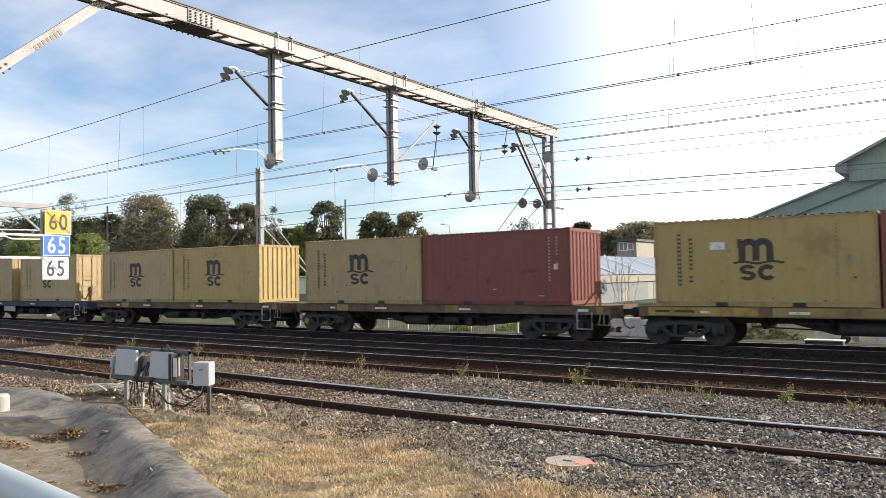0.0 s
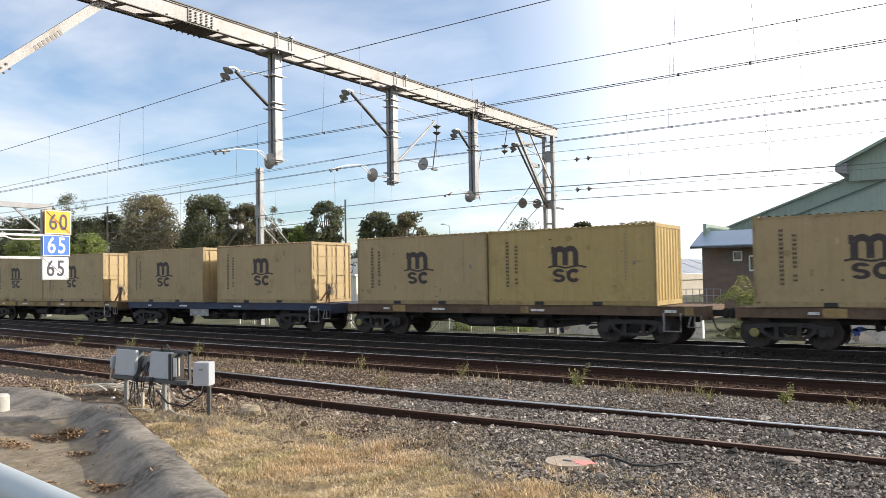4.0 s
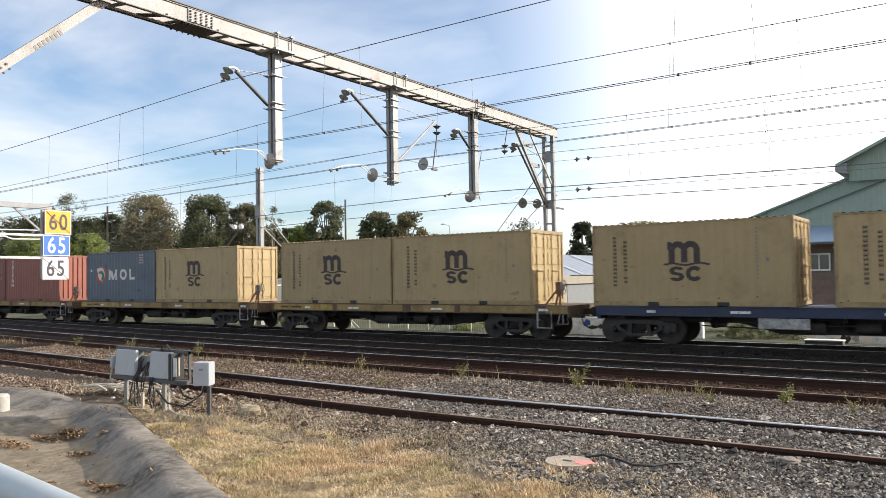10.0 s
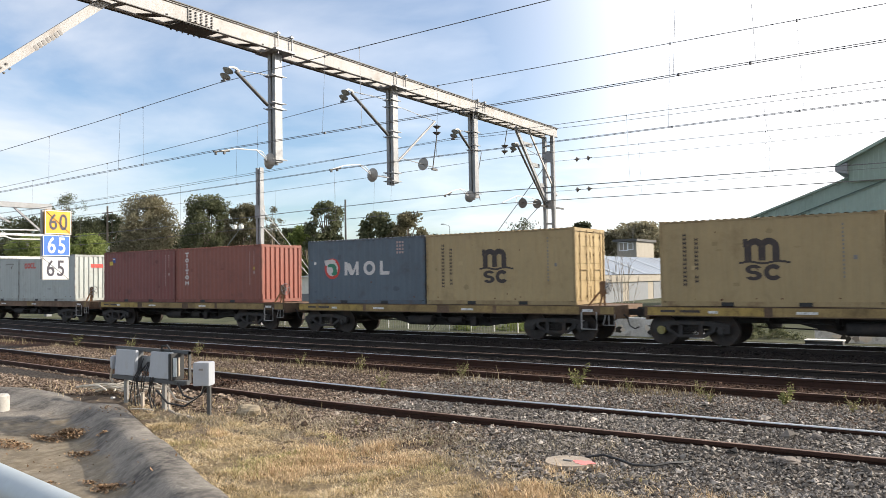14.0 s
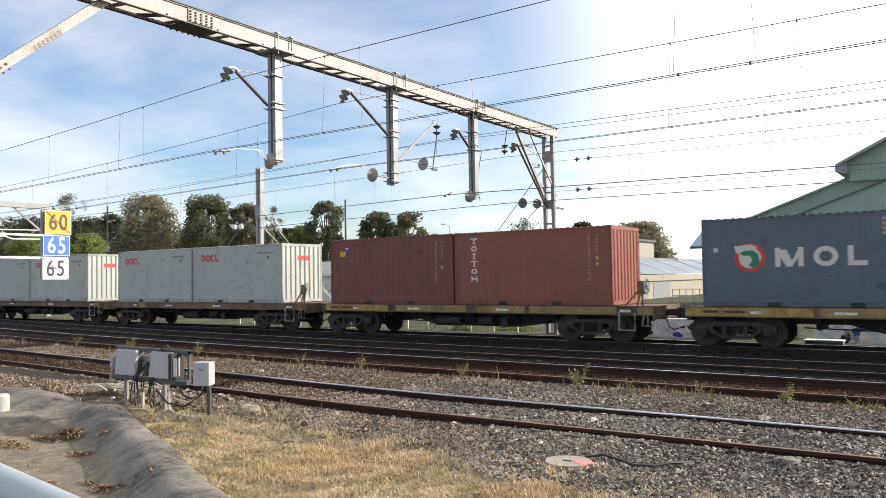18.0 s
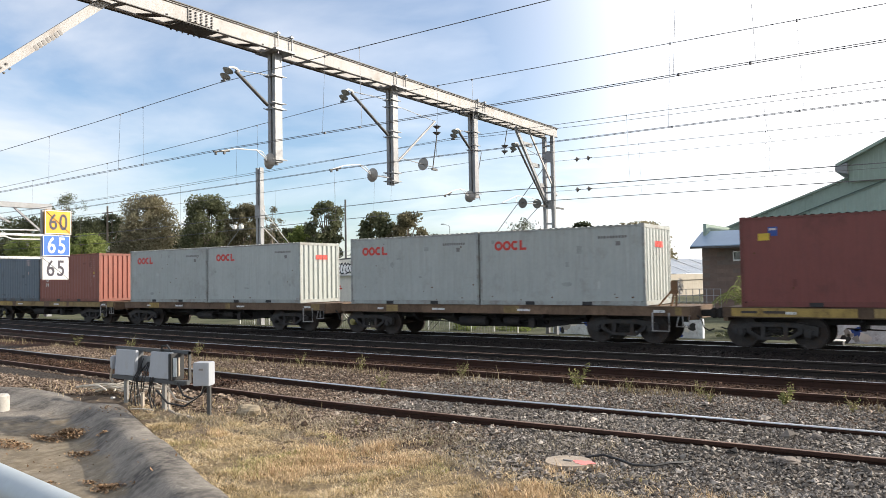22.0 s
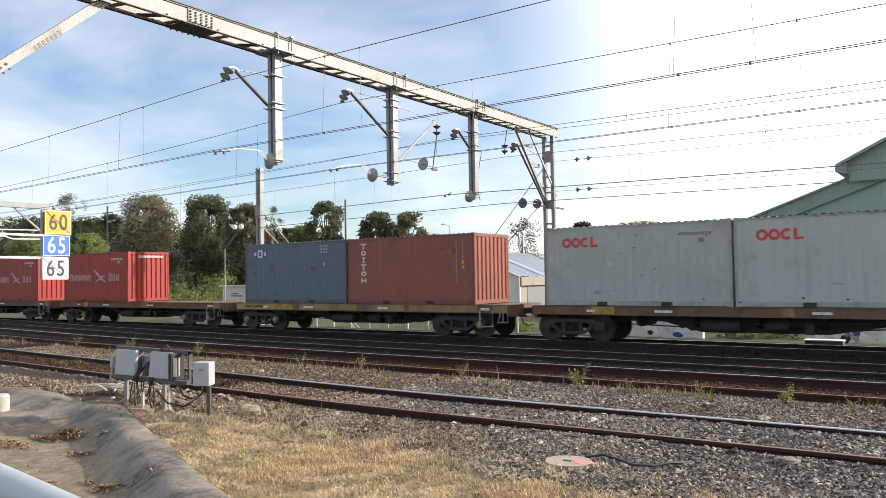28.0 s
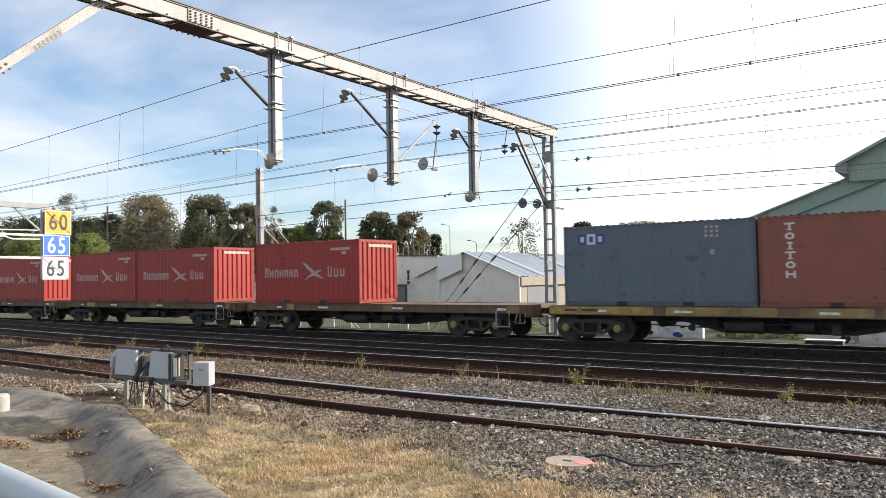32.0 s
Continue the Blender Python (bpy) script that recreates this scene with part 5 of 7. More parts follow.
def apron():
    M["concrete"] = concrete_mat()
    M["bollard"] = mat("pale_concrete", (0.42, 0.40, 0.36), 0.9, 0.0, 0.15, 5.0, 0.3, 40, (0.2, 0.18, 0.15), 0.4, 4.0)
    bm = B()
    xs = [-40, -30, -24] + [-20 + 0.25 * i for i in range(81)] + [1, 2]
    vs = [0, 0.03, 0.08, 0.15, 0.25, 0.33, 0.42, 0.5, 0.6, 0.7, 0.8, 0.9, 1.0, 1.15, 1.4, 1.7, 2.1, 2.6, 3.2, 4, 5.5, 8]
    grid = []
    for x in xs:
        row = []
        for v in vs:
            px, py = x - 0.3 * v, edge_y(x) - 0.95 * v
            wob = noise.noise((px * 0.8, py * 0.8, 2.0)) * 0.025 + noise.noise((px * 3, py * 3, 7.0)) * 0.008
            z = apron_z(px, py) + wob
            if v == 0:
                px, py, z = px + 0.04 * noise.noise((px * 2, 1, 1)), py + 0.08 * noise.noise((px * 2, 0, 0)), -0.3
            row.append(bm.verts.new((px, py, z)))
        grid.append(row)
    for a, b in zip(grid, grid[1:]):
        for i in range(len(vs) - 1):
            bm.faces.new((a[i], a[i + 1], b[i + 1], b[i]))
    bmesh.ops.recalc_face_normals(bm, faces=bm.faces[:])
    for f in bm.faces:
        if f.normal.z < 0:
            f.normal_flip()
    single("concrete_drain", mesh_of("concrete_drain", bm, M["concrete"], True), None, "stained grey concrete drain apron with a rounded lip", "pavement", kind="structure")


apron()


def stuff_mesh(name, verts, faces_per, nverts, material, smooth=False):
    """A mesh of many alike small pieces: verts (n, k, 3), faces_per index triangles of one piece."""
    n = verts.shape[0]
    f = (np.array(faces_per)[None] + (np.arange(n) * nverts)[:, None, None]).reshape(-1, len(faces_per[0]))
    me = bpy.data.meshes.new(name)
    me.vertices.add(n * nverts)
    me.vertices.foreach_set("co", verts.reshape(-1).astype(np.float32))
    k = f.shape[1]
    me.loops.add(f.size)
    me.loops.foreach_set("vertex_index", f.reshape(-1).astype(np.int32))
    me.polygons.add(len(f))
    me.polygons.foreach_set("loop_start", np.arange(0, f.size, k, dtype=np.int32))
    me.update(calc_edges=True)
    me.validate()
    me.materials.append(material)
    if smooth:
        me.shade_smooth()
    else:
        me.shade_flat()
    return me


# a crushed stone: eight faces on six corners
ICO_V = np.array([(1, 0, 0), (0, 1, 0), (-1, 0, 0), (0, -1, 0), (0, 0, 1), (0, 0, -1)], float)
ICO_F = [[0, 1, 4], [1, 2, 4], [2, 3, 4], [3, 0, 4], [1, 0, 5], [2, 1, 5], [3, 2, 5], [0, 3, 5]]


def island_mat(name, stops, rough=0.9, bump=0.0, trans=0.0, patch=None):
    """Colour picked piece by piece from a ramp; patch: (scale, weight) of a slow shift from place to place."""
    m = bpy.data.materials.new(name)
    m.use_nodes = True
    nt = m.node_tree
    N, L = nt.nodes.new, nt.links.new
    b = nt.nodes["Principled BSDF"]
    b.inputs["Roughness"].default_value = rough
    b.inputs["Specular IOR Level"].default_value = 0.2
    geo, ramp = N("ShaderNodeNewGeometry"), N("ShaderNodeValToRGB")
    while len(ramp.color_ramp.elements) < len(stops):
        ramp.color_ramp.elements.new(0.5)
    for e, (p, c) in zip(ramp.color_ramp.elements, stops):
        e.position, e.color = p, (*c, 1)
    val = geo.outputs["Random Per Island"]
    tc = N("ShaderNodeTexCoord")
    if patch:
        nz = N("ShaderNodeTexNoise"); nz.inputs["Scale"].default_value = patch[0]; nz.inputs["Detail"].default_value = 3
        L(tc.outputs["Object"], nz.inputs["Vector"])
        mx = N("ShaderNodeMix"); mx.data_type = "FLOAT"; mx.inputs["Factor"].default_value = patch[1]
        sp = N("ShaderNodeMapRange"); sp.inputs["From Min"].default_value = 0.3; sp.inputs["From Max"].default_value = 0.7
        L(nz.outputs[0], sp.inputs["Value"])
        L(val, mx.inputs["A"]); L(sp.outputs[0], mx.inputs["B"])
        val = mx.outputs["Result"]
    L(val, ramp.inputs[0])
    fine = N("ShaderNodeTexNoise"); fine.inputs["Scale"].default_value = 60; fine.inputs["Detail"].default_value = 4
    L(tc.outputs["Object"], fine.inputs["Vector"])
    fr = N("ShaderNodeMapRange"); fr.inputs["To Min"].default_value = 0.75; fr.inputs["To Max"].default_value = 1.25
    L(fine.outputs[0], fr.inputs["Value"])
    sc = N("ShaderNodeVectorMath"); sc.operation = "SCALE"
    L(ramp.outputs[0], sc.inputs[0]); L(fr.outputs[0], sc.inputs["Scale"])
    L(sc.outputs[0], b.inputs["Base Color"])
    if trans:
        b.inputs["Transmission Weight"].default_value = 0.0
        b.inputs["Subsurface Weight"].default_value = 0.0
        tr, mix = N("ShaderNodeBsdfTranslucent"), N("ShaderNodeMixShader")
        mix.inputs[0].default_value = trans
        L(sc.outputs[0], tr.inputs["Color"]); L(b.outputs[0], mix.inputs[1]); L(tr.outputs[0], mix.inputs[2])
        L(mix.outputs[0], nt.nodes["Material Output"].inputs["Surface"])
    if bump:
        bp = N("ShaderNodeBump"); bp.inputs["Strength"].default_value = bump; bp.inputs["Distance"].default_value = 0.01
        L(fine.outputs[0], bp.inputs["Height"]); L(bp.outputs[0], b.inputs["Normal"])
    return m


def lawn_top(x):
    """Ragged border of the grass towards the ballast."""
    return float(np.interp(x, (-12.0, -9.5, -8.0, -6.4, -5.3, -4.3, -2.5, 0.3), (7.5, 7.6, 7.95, 7.85, 7.6, 7.38, 7.1, 6.5))) + 0.3 * noise.noise((x * 1.1, 3.0, 0.0)) + 0.12 * noise.noise((x * 4.0, 8.0, 0.0))


def stones(name, boxes, size, material, label, seed):
    """Crushed stones strewn over boxes (x0, x1, y0, y1, per square metre, base z)."""
    r = np.random.RandomState(seed)
    out = []
    for x0, x1, y0, y1, dens, zb in boxes:
        n = int((x1 - x0) * (y1 - y0) * dens)
        x, y = r.uniform(x0, x1, n), r.uniform(y0, y1, n)
        zg = np.array([ground_z(a, b) for a, b in zip(x, y)]) if zb is None else np.full(n, zb)
        keep = np.array([b > edge_y(a) + 0.1 and (b > lawn_top(a) - 0.35 + 0.5 * c or c > 0.93) for a, b, c in zip(x, y, r.uniform(0, 1, n))])
        y = y + np.array([bend_siding(a) if b < 11.6 else bend(a) for a, b in zip(x, y)]) * (y > 9.0)
        x, y, zg = x[keep], y[keep], zg[keep]
        n = len(x)
        s = size * np.exp(r.normal(0, 0.32, n))
        v = ICO_V[None] * (1 + r.uniform(-0.3, 0.3, (n, 6, 1))) + r.uniform(-0.45, 0.45, (n, 6, 3))
        v = v * np.stack([s * r.uniform(0.7, 1.4, n), s * r.uniform(0.7, 1.3, n), s * r.uniform(0.45, 0.9, n)], 1)[:, None]
        a = r.uniform(0, 6.283, n)
        t = r.uniform(-0.6, 0.6, n)
        c, sn, ct, stt = np.cos(a), np.sin(a), np.cos(t), np.sin(t)
        X, Y, Z = v[..., 0], v[..., 1], v[..., 2]
        Y, Z = Y * ct[:, None] - Z * stt[:, None], Y * stt[:, None] + Z * ct[:, None]
        X, Y = X * c[:, None] - Y * sn[:, None], X * sn[:, None] + Y * c[:, None]
        zz = zg + r.uniform(-0.5, 1.1, n) * s * 0.75
        out.append(np.stack([X + x[:, None], Y + y[:, None], Z + zz[:, None]], -1))
    single(name, stuff_mesh(name, np.concatenate(out), ICO_F, 6, material), None, label, "ballast", kind="stuff")


M["stone"] = island_mat("crushed_stone", [(0.0, (0.05, 0.042, 0.036)), (0.3, (0.115, 0.10, 0.085)), (0.65, (0.235, 0.207, 0.177)), (0.9, (0.42, 0.375, 0.325)), (1.0, (0.62, 0.56, 0.49))], 0.9, 0.4, patch=(0.7, 0.25))
M["stone_brown"] = island_mat("rust_dusted_stone", [(0.0, (0.05, 0.032, 0.023)), (0.4, (0.13, 0.094, 0.069)), (0.75, (0.25, 0.19, 0.143)), (1.0, (0.50, 0.42, 0.34))], 0.9, 0.4, patch=(0.7, 0.25))
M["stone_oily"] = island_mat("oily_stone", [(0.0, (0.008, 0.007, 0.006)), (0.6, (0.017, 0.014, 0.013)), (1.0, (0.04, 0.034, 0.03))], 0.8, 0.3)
stones("ballast_stones", [(-5.6, 0.3, 7.6, 9.14, 2100, None), (-7.2, -5.6, 8.3, 9.14, 700, None), (-5.0, 0.3, 6.9, 7.6, 1300, None), (-4.8, 0.3, 6.2, 6.9, 700, None), (-3.2, 0.3, 5.4, 6.2, 250, None), (-9.0, 0.3, 9.33, 10.7, 1500, None), (-9.0, 0.3, 10.88, 13.6, 900, None)], 0.0165, M["stone"], "grey crushed stone ballast beside the rails", 1)
stones("brown_ballast_stones", [(-22.0, -8.0, 7.85, 9.14, 1000, None), (-9.0, 0.3, 10.9, 13.5, 300, None), (-26.0, -9.0, 10.88, 13.5, 650, None), (-12.4, -8.0, 9.33, 10.7, 900, None), (-8.6, -5.2, 7.6, 9.14, 1000, None), (-9.5, -5.0, 6.8, 7.6, 260, None)], 0.0175, M["stone_brown"], "brown dusty ballast stones between the tracks", 2)
M["stone_rust"] = island_mat("rusty_stone", [(0.0, (0.02, 0.012, 0.008)), (0.6, (0.06, 0.034, 0.022)), (1.0, (0.13, 0.08, 0.055))], 0.9, 0.4)
stones("rusty_ballast_stones", [(-30.0, -12.2, 9.33, 10.7, 700, None), (-24.0, 0.3, 13.9, 15.2, 220, None)], 0.0185, M["stone_rust"], "rust-stained dark ballast between the rails", 4)
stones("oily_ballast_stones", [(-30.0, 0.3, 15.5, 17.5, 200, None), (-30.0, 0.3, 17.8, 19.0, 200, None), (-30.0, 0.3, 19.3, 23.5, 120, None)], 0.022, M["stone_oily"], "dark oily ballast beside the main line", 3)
# loose stones heaped between the drain and the siding
stones("heaped_stones", [(-16.5, -10.6, 7.75, 9.1, 900, None), (-13.4, -10.9, 7.85, 8.6, 600, None)], 0.026, M["stone_brown"], "coarse brown stones heaped behind the drain", 5)


def blades(name, spots, material, label, seed, hgt=0.09, wid=0.006, lean=0.6, category="grass"):
    """Grass: spots (x, y, z, height factor) as an array; each blade bends once."""
    r = np.random.RandomState(seed)
    n = len(spots)
    h = hgt * spots[:, 3] * np.exp(r.normal(0, 0.35, n))
    a = r.uniform(0, 6.283, n)
    l = r.uniform(0.1, lean, n) * h
    w = wid * r.uniform(0.6, 1.5, n)
    dx, dy = np.cos(a), np.sin(a)
    px, py = -dy * w, dx * w
    b = spots[:, :3]
    def at(f, g, s):
        return np.stack([b[:, 0] + dx * l * g + px * s, b[:, 1] + dy * l * g + py * s, b[:, 2] + h * f - 0.01], 1)
    v = np.stack([at(0, 0, -1), at(0, 0, 1), at(0.55, 0.3, 0.8), at(0.55, 0.3, -0.8), at(0.92, 1.0, 0.15), at(0.92, 1.0, -0.15)], 1)
    single(name, stuff_mesh(name, v, [[0, 1, 2, 3], [3, 2, 4, 5]], 6, material), None, label, category, kind="stuff")


def scatter(n, x0, x1, y0, y1, seed, fn):
    r = np.random.RandomState(seed)
    out = []
    while len(out) < n:
        x, y = r.uniform(x0, x1), r.uniform(y0, y1)
        k = fn(x, y, r)
        if k > 0:
            out.append((x, y, ground_z(x, y), k))
    return np.array(out)


def lawn(x, y, r):
    if y < edge_y(x) + 0.02:
        return 0
    top = lawn_top(x)
    p = 1.0 if y < top else max(0.0, 1 - (y - top) / 1.1) * 0.4
    p *= max(0.08, min(1.0, 0.62 + 1.5 * noise.noise((x * 1.7, y * 1.7, 9.0)) + 0.5 * noise.noise((x * 5, y * 5, 2.0))))
    tuft = 0.45 + 1.2 * max(0.0, 0.35 + noise.noise((x * 3.1, y * 3.1, 21.0)))
    return tuft * (0.6 + 0.8 * r.rand()) if r.rand() < p else 0


M["straw"] = island_mat("dry_grass", [(0.0, (0.11, 0.095, 0.035)), (0.2, (0.24, 0.18, 0.085)), (0.4, (0.52, 0.40, 0.22)), (0.7, (0.76, 0.60, 0.38)), (1.0, (0.92, 0.81, 0.61))], 0.85, 0, 0.25, patch=(1.1, 0.35))
M["weed"] = island_mat("weed_leaf", [(0.0, (0.11, 0.13, 0.045)), (0.5, (0.24, 0.25, 0.095)), (1.0, (0.44, 0.39, 0.18))], 0.8, 0, 0.3)
M["drystalk"] = island_mat("dry_stalk", [(0.0, (0.13, 0.10, 0.06)), (0.6, (0.28, 0.22, 0.13)), (1.0, (0.42, 0.35, 0.22))], 0.9, 0, 0.2)
blades("dry_grass", scatter(165000, -12.5, 0.2, 3.4, 8.3, 11, lawn), M["straw"], "short dry straw-coloured grass with green patches", 12, 0.03, 0.003, 2.2)


def strip(yc, half, dens):
    def f(x, y, r):
        yy = y - bend(x)
        p = math.exp(-((yy - yc) / half) ** 2) * max(0.0, dens + 1.2 * noise.noise((x * 0.55, yc, 5.0)))
        return (0.5 + r.rand()) if r.rand() < p else 0
    return f


def green_lawn(x, y, r):
    k = noise.noise((x * 0.8, y * 0.8, 31.0)) + 0.3 * math.exp(-((x + 8.4) / 2.0) ** 2 - ((y - 6.4) / 0.75) ** 2) + 0.15 * noise.noise((x * 4.0, y * 4.0, 3.0))
    return lawn(x, y, r) if r.rand() < 2.4 * (k - 0.14) else 0


M["green_blade"] = island_mat("green_grass", [(0.0, (0.14, 0.14, 0.04)), (0.5, (0.37, 0.345, 0.125)), (1.0, (0.60, 0.53, 0.27))], 0.85, 0, 0.25)
blades("green_grass", scatter(15000, -12.5, -1.0, 4.2, 7.8, 61, green_lawn), M["green_blade"], "patches of short yellow-green grass", 62, 0.034, 0.0034, 2.0)
blades("track_weeds", scatter(1900, -30, 0, 10.9, 15.5, 21, strip(13.15, 0.35, 0.25)), M["drystalk"], "dry weeds along the rail", 22, 0.12, 0.005, 0.9, "weeds")
M["rosy_straw"] = island_mat("tan_grass", [(0.0, (0.20, 0.13, 0.07)), (0.4, (0.50, 0.35, 0.20)), (1.0, (0.88, 0.68, 0.45))], 0.85, 0, 0.25)
blades("tan_grass", scatter(22000, -9.5, -2.0, 5.6, 8.0, 71, lambda x, y, r: 1.3 * lawn(x, y, r) if r.rand() < 2.5 * (noise.noise((x * 0.7, y * 1.1, 51.0)) + 0.35 * math.exp(-((x + 6.3) / 1.3) ** 2 - ((y - 7.1) / 0.4) ** 2) - 0.1) else 0), M["rosy_straw"], "taller tan grass tufts in the dry lawn", 72, 0.042, 0.0028, 1.1)
M["dead_thatch"] = island_mat("dead_thatch", [(0.0, (0.06, 0.045, 0.03)), (0.5, (0.20, 0.165, 0.12)), (1.0, (0.46, 0.41, 0.33))], 0.9, 0, 0.2)
blades("dead_thatch", scatter(26000, -11.5, 0.2, 3.8, 8.1, 73, lambda x, y, r: lawn(x, y, r) if r.rand() < 1.6 * (noise.noise((x * 1.9, y * 1.9, 77.0)) + 0.05) else 0), M["dead_thatch"], "grey dead thatch lying in the lawn", 74, 0.022, 0.0036, 3.0)
M["grey_straw"] = island_mat("bleached_grass", [(0.0, (0.16, 0.135, 0.085)), (0.5, (0.38, 0.32, 0.22)), (1.0, (0.62, 0.55, 0.42))], 0.85, 0, 0.25, patch=(1.3, 0.4))
blades("tangled_grass", scatter(11000, -10.5, -3.6, 7.2, 9.0, 63, lambda x, y, r: (0.4 + r.rand()) if r.rand() < 0.45 + 1.1 * noise.noise((x * 1.3, y * 1.3, 17.0)) - 0.25 * max(0.0, x + 5.5) - 0.15 * max(0.0, y - 8.5) else 0), M["grey_straw"], "tangled bleached grass growing through the ballast", 64, 0.055, 0.0032, 1.6)
blades("siding_weeds", scatter(1500, -26, 0, 8.4, 12.0, 23, strip(11.4, 0.6, -0.1)), M["drystalk"], "sparse dry weeds beside the siding", 24, 0.08, 0.005, 1.1, "weeds")
blades("verge_weeds", scatter(800, -16, -6.5, 7.5, 9.2, 25, strip(8.3, 0.5, 0.2)), M["straw"], "thin dry grass at the edge of the ballast", 26, 0.07, 0.0045, 1.2, "weeds")


def bushlet(x, y, h, n, seed, mk="weed"):
    """A leafy weed: thin stems with small leaves."""
    r = np.random.RandomState(seed)
    t = thing("weed_plant", "small green and yellow weed between the tracks", "weed", "weeds", pose(x, y, ground_z(x, y)))
    bm = B()
    tips = []
    for i in range(9):
        a, l = r.uniform(0, 6.28), r.uniform(0.3, 1.0) * h
        tip = (math.cos(a) * l * 0.45, math.sin(a) * l * 0.45, l)
        tube(bm, [(0, 0, -0.02), (tip[0] * 0.3, tip[1] * 0.3, l * 0.55), tip], 0.004, 4)
        tips.append(tip)
    part("stems", bm, M["drystalk"], t)
    base = np.array(tips)[r.randint(0, 9, n)] * r.uniform(0.35, 1.05, (n, 1)) + r.normal(0, 0.05 * h, (n, 3))
    d1, d2 = r.normal(0, 1, (n, 3)), r.normal(0, 1, (n, 3))
    s = h * 0.055
    d1 /= np.linalg.norm(d1, axis=1)[:, None]; d2 /= np.linalg.norm(d2, axis=1)[:, None]
    v = np.stack([base, base + (d1 + d2 * 0.5) * s, base + d1 * 2 * s, base + (d1 - d2 * 0.5) * s], 1)
    part("leaves", stuff_mesh("leaves", v, [[0, 1, 2, 3]], 4, M[mk]), None, t)


# places found along the strips between the tracks
for i, (x, y, h, n) in enumerate(((-6.1, 13.0, 0.5, 260), (-2.55, 12.9, 0.42, 320), (-9.4, 11.4, 0.32, 160), (-4.0, 13.3, 0.3, 120), (-3.6, 12.5, 0.25, 120), (-8.9, 13.4, 0.42, 90), (-11.5, 13.2, 0.4, 90), (-13.5, 13.3, 0.35, 90), (-1.6, 12.7, 0.3, 100), (-5.2, 13.2, 0.28, 80), (-18.0, 13.8, 0.45, 120), (-21.5, 14.0, 0.5, 140), (-25.0, 14.3, 0.45, 120), (-7.4, 8.4, 0.2, 60), (-5.8, 8.0, 0.16, 50))):
    bushlet(x, y, h, n, 40 + i)


# ---- trackside equipment ----
def cabinets():
    M["box_paint"] = mat("grey_enamel", (0.37, 0.39, 0.42), 0.4, 0.0, 0.06, 4.0, 0, 40, (0.3, 0.28, 0.25), 0.2, 4.0, 0.25)
    M["backboard"] = mat("dark_backboard", (0.09, 0.095, 0.10), 0.6, 0.2, 0.15, 4.0)
    M["panel_grey"] = mat("grey_panel", (0.24, 0.25, 0.26), 0.5, 0.2, 0.15, 4.0)
    M["glass_face"] = mat("grey_meter_face", (0.45, 0.50, 0.52), 0.2, 0.0, 0.1, 8.0)
    M["timber_post"] = mat("grey_weathered_post", (0.26, 0.25, 0.23), 0.9, 0.0, 0.2, 6.0, 0.4, 40)
    M["conduit"] = mat("pale_conduit", (0.42, 0.36, 0.29), 0.6, 0.0, 0.15, 8.0)
    t = thing("equipment_stand", "pair of grey signalling boxes on a dark frame", "equipment", "", pose(-11.14, 7.62, 0.0))
    # local: x along the stand, near side faces -y; the covers lean back
    part("back_frame", box(B(), -1.22, 0.80, 0.14, 0.18, 0.95, 1.01), M["backboard"], t)
    part("lower_frame", box(B(), -1.14, 0.84, 0.0, 0.12, 0.48, 0.545), M["backboard"], t)
    part("back_panel", box(B(), -0.48, 0.0, 0.145, 0.17, 0.62, 0.88), M["panel_grey"], t)
    for x in (-0.80, 0.25):
        part("post", box(B(), x - 0.042, x + 0.042, 0.05, 0.10, -0.25, 0.48, 0.006), M["timber_post"], t)
    for x0 in (-1.01, -0.04):
        bx = part("cabinet", box(B(), x0, x0 + 0.56, 0.0, 0.07, 0.0, 0.425, 0.012), M["box_paint"], t, "light grey steel box", m=pose(0, -0.02, 0.555, -5, 0, 0))
        part("cabinet_back", box(B(), x0 + 0.01, x0 + 0.55, 0.07, 0.16, 0.0, 0.41), M["backboard"], bx)
    mt = part("meter_box", box(B(), 0.53, 0.60, -0.06, 0.2, 0.545, 0.97, 0.012), M["rubber"], t, "dark meter box with pale glass")
    part("meter_glass", box(B(), 0.60, 0.612, -0.02, 0.05, 0.60, 0.90, 0.004), M["glass_face"], mt)
    part("meter_side", box(B(), 0.60, 0.612, 0.075, 0.11, 0.60, 0.90, 0.004), M["conduit"], mt)
    part("side_panel", box(B(), -1.13, -1.05, -0.03, 0.08, 0.64, 0.86, 0.02), M["box_paint"], t)
    part("end_bracket", box(B(), 0.77, 0.80, 0.14, 0.18, 0.5, 1.0), M["steel_dark"], t)
    r = random.Random(8)
    for i in range(10):
        x = -0.45 + 0.06 * i + r.uniform(-0.03, 0.03)
        part("cable", tube(B(), [(x, 0.1 + r.uniform(0, 0.04), 0.80 + r.uniform(-0.1, 0.12)), (x + r.uniform(-0.08, 0.08), -0.03, 0.52), (x + r.uniform(-0.12, 0.12), 0.0, 0.28), (x + r.uniform(-0.15, 0.15), 0.02, -0.06)], 0.010), M["rubber"], t)
    part("cable_loop", tube(B(), [(0.1, 0.12, 0.98), (0.16, 0.1, 1.06), (0.28, 0.1, 1.08), (0.36, 0.12, 0.99)], 0.018), M["rubber"], t)
    part("conduit", tube(B(), [(-0.2, -0.02, 0.30), (-0.2, -0.02, -0.06)], 0.035), M["conduit"], t, "pale plastic conduit stub")
    part("conduit", tube(B(), [(-1.1, 0.0, 0.64), (-1.15, 0.0, 0.48), (-1.06, 0.0, 0.42)], 0.022), M["conduit"], t)
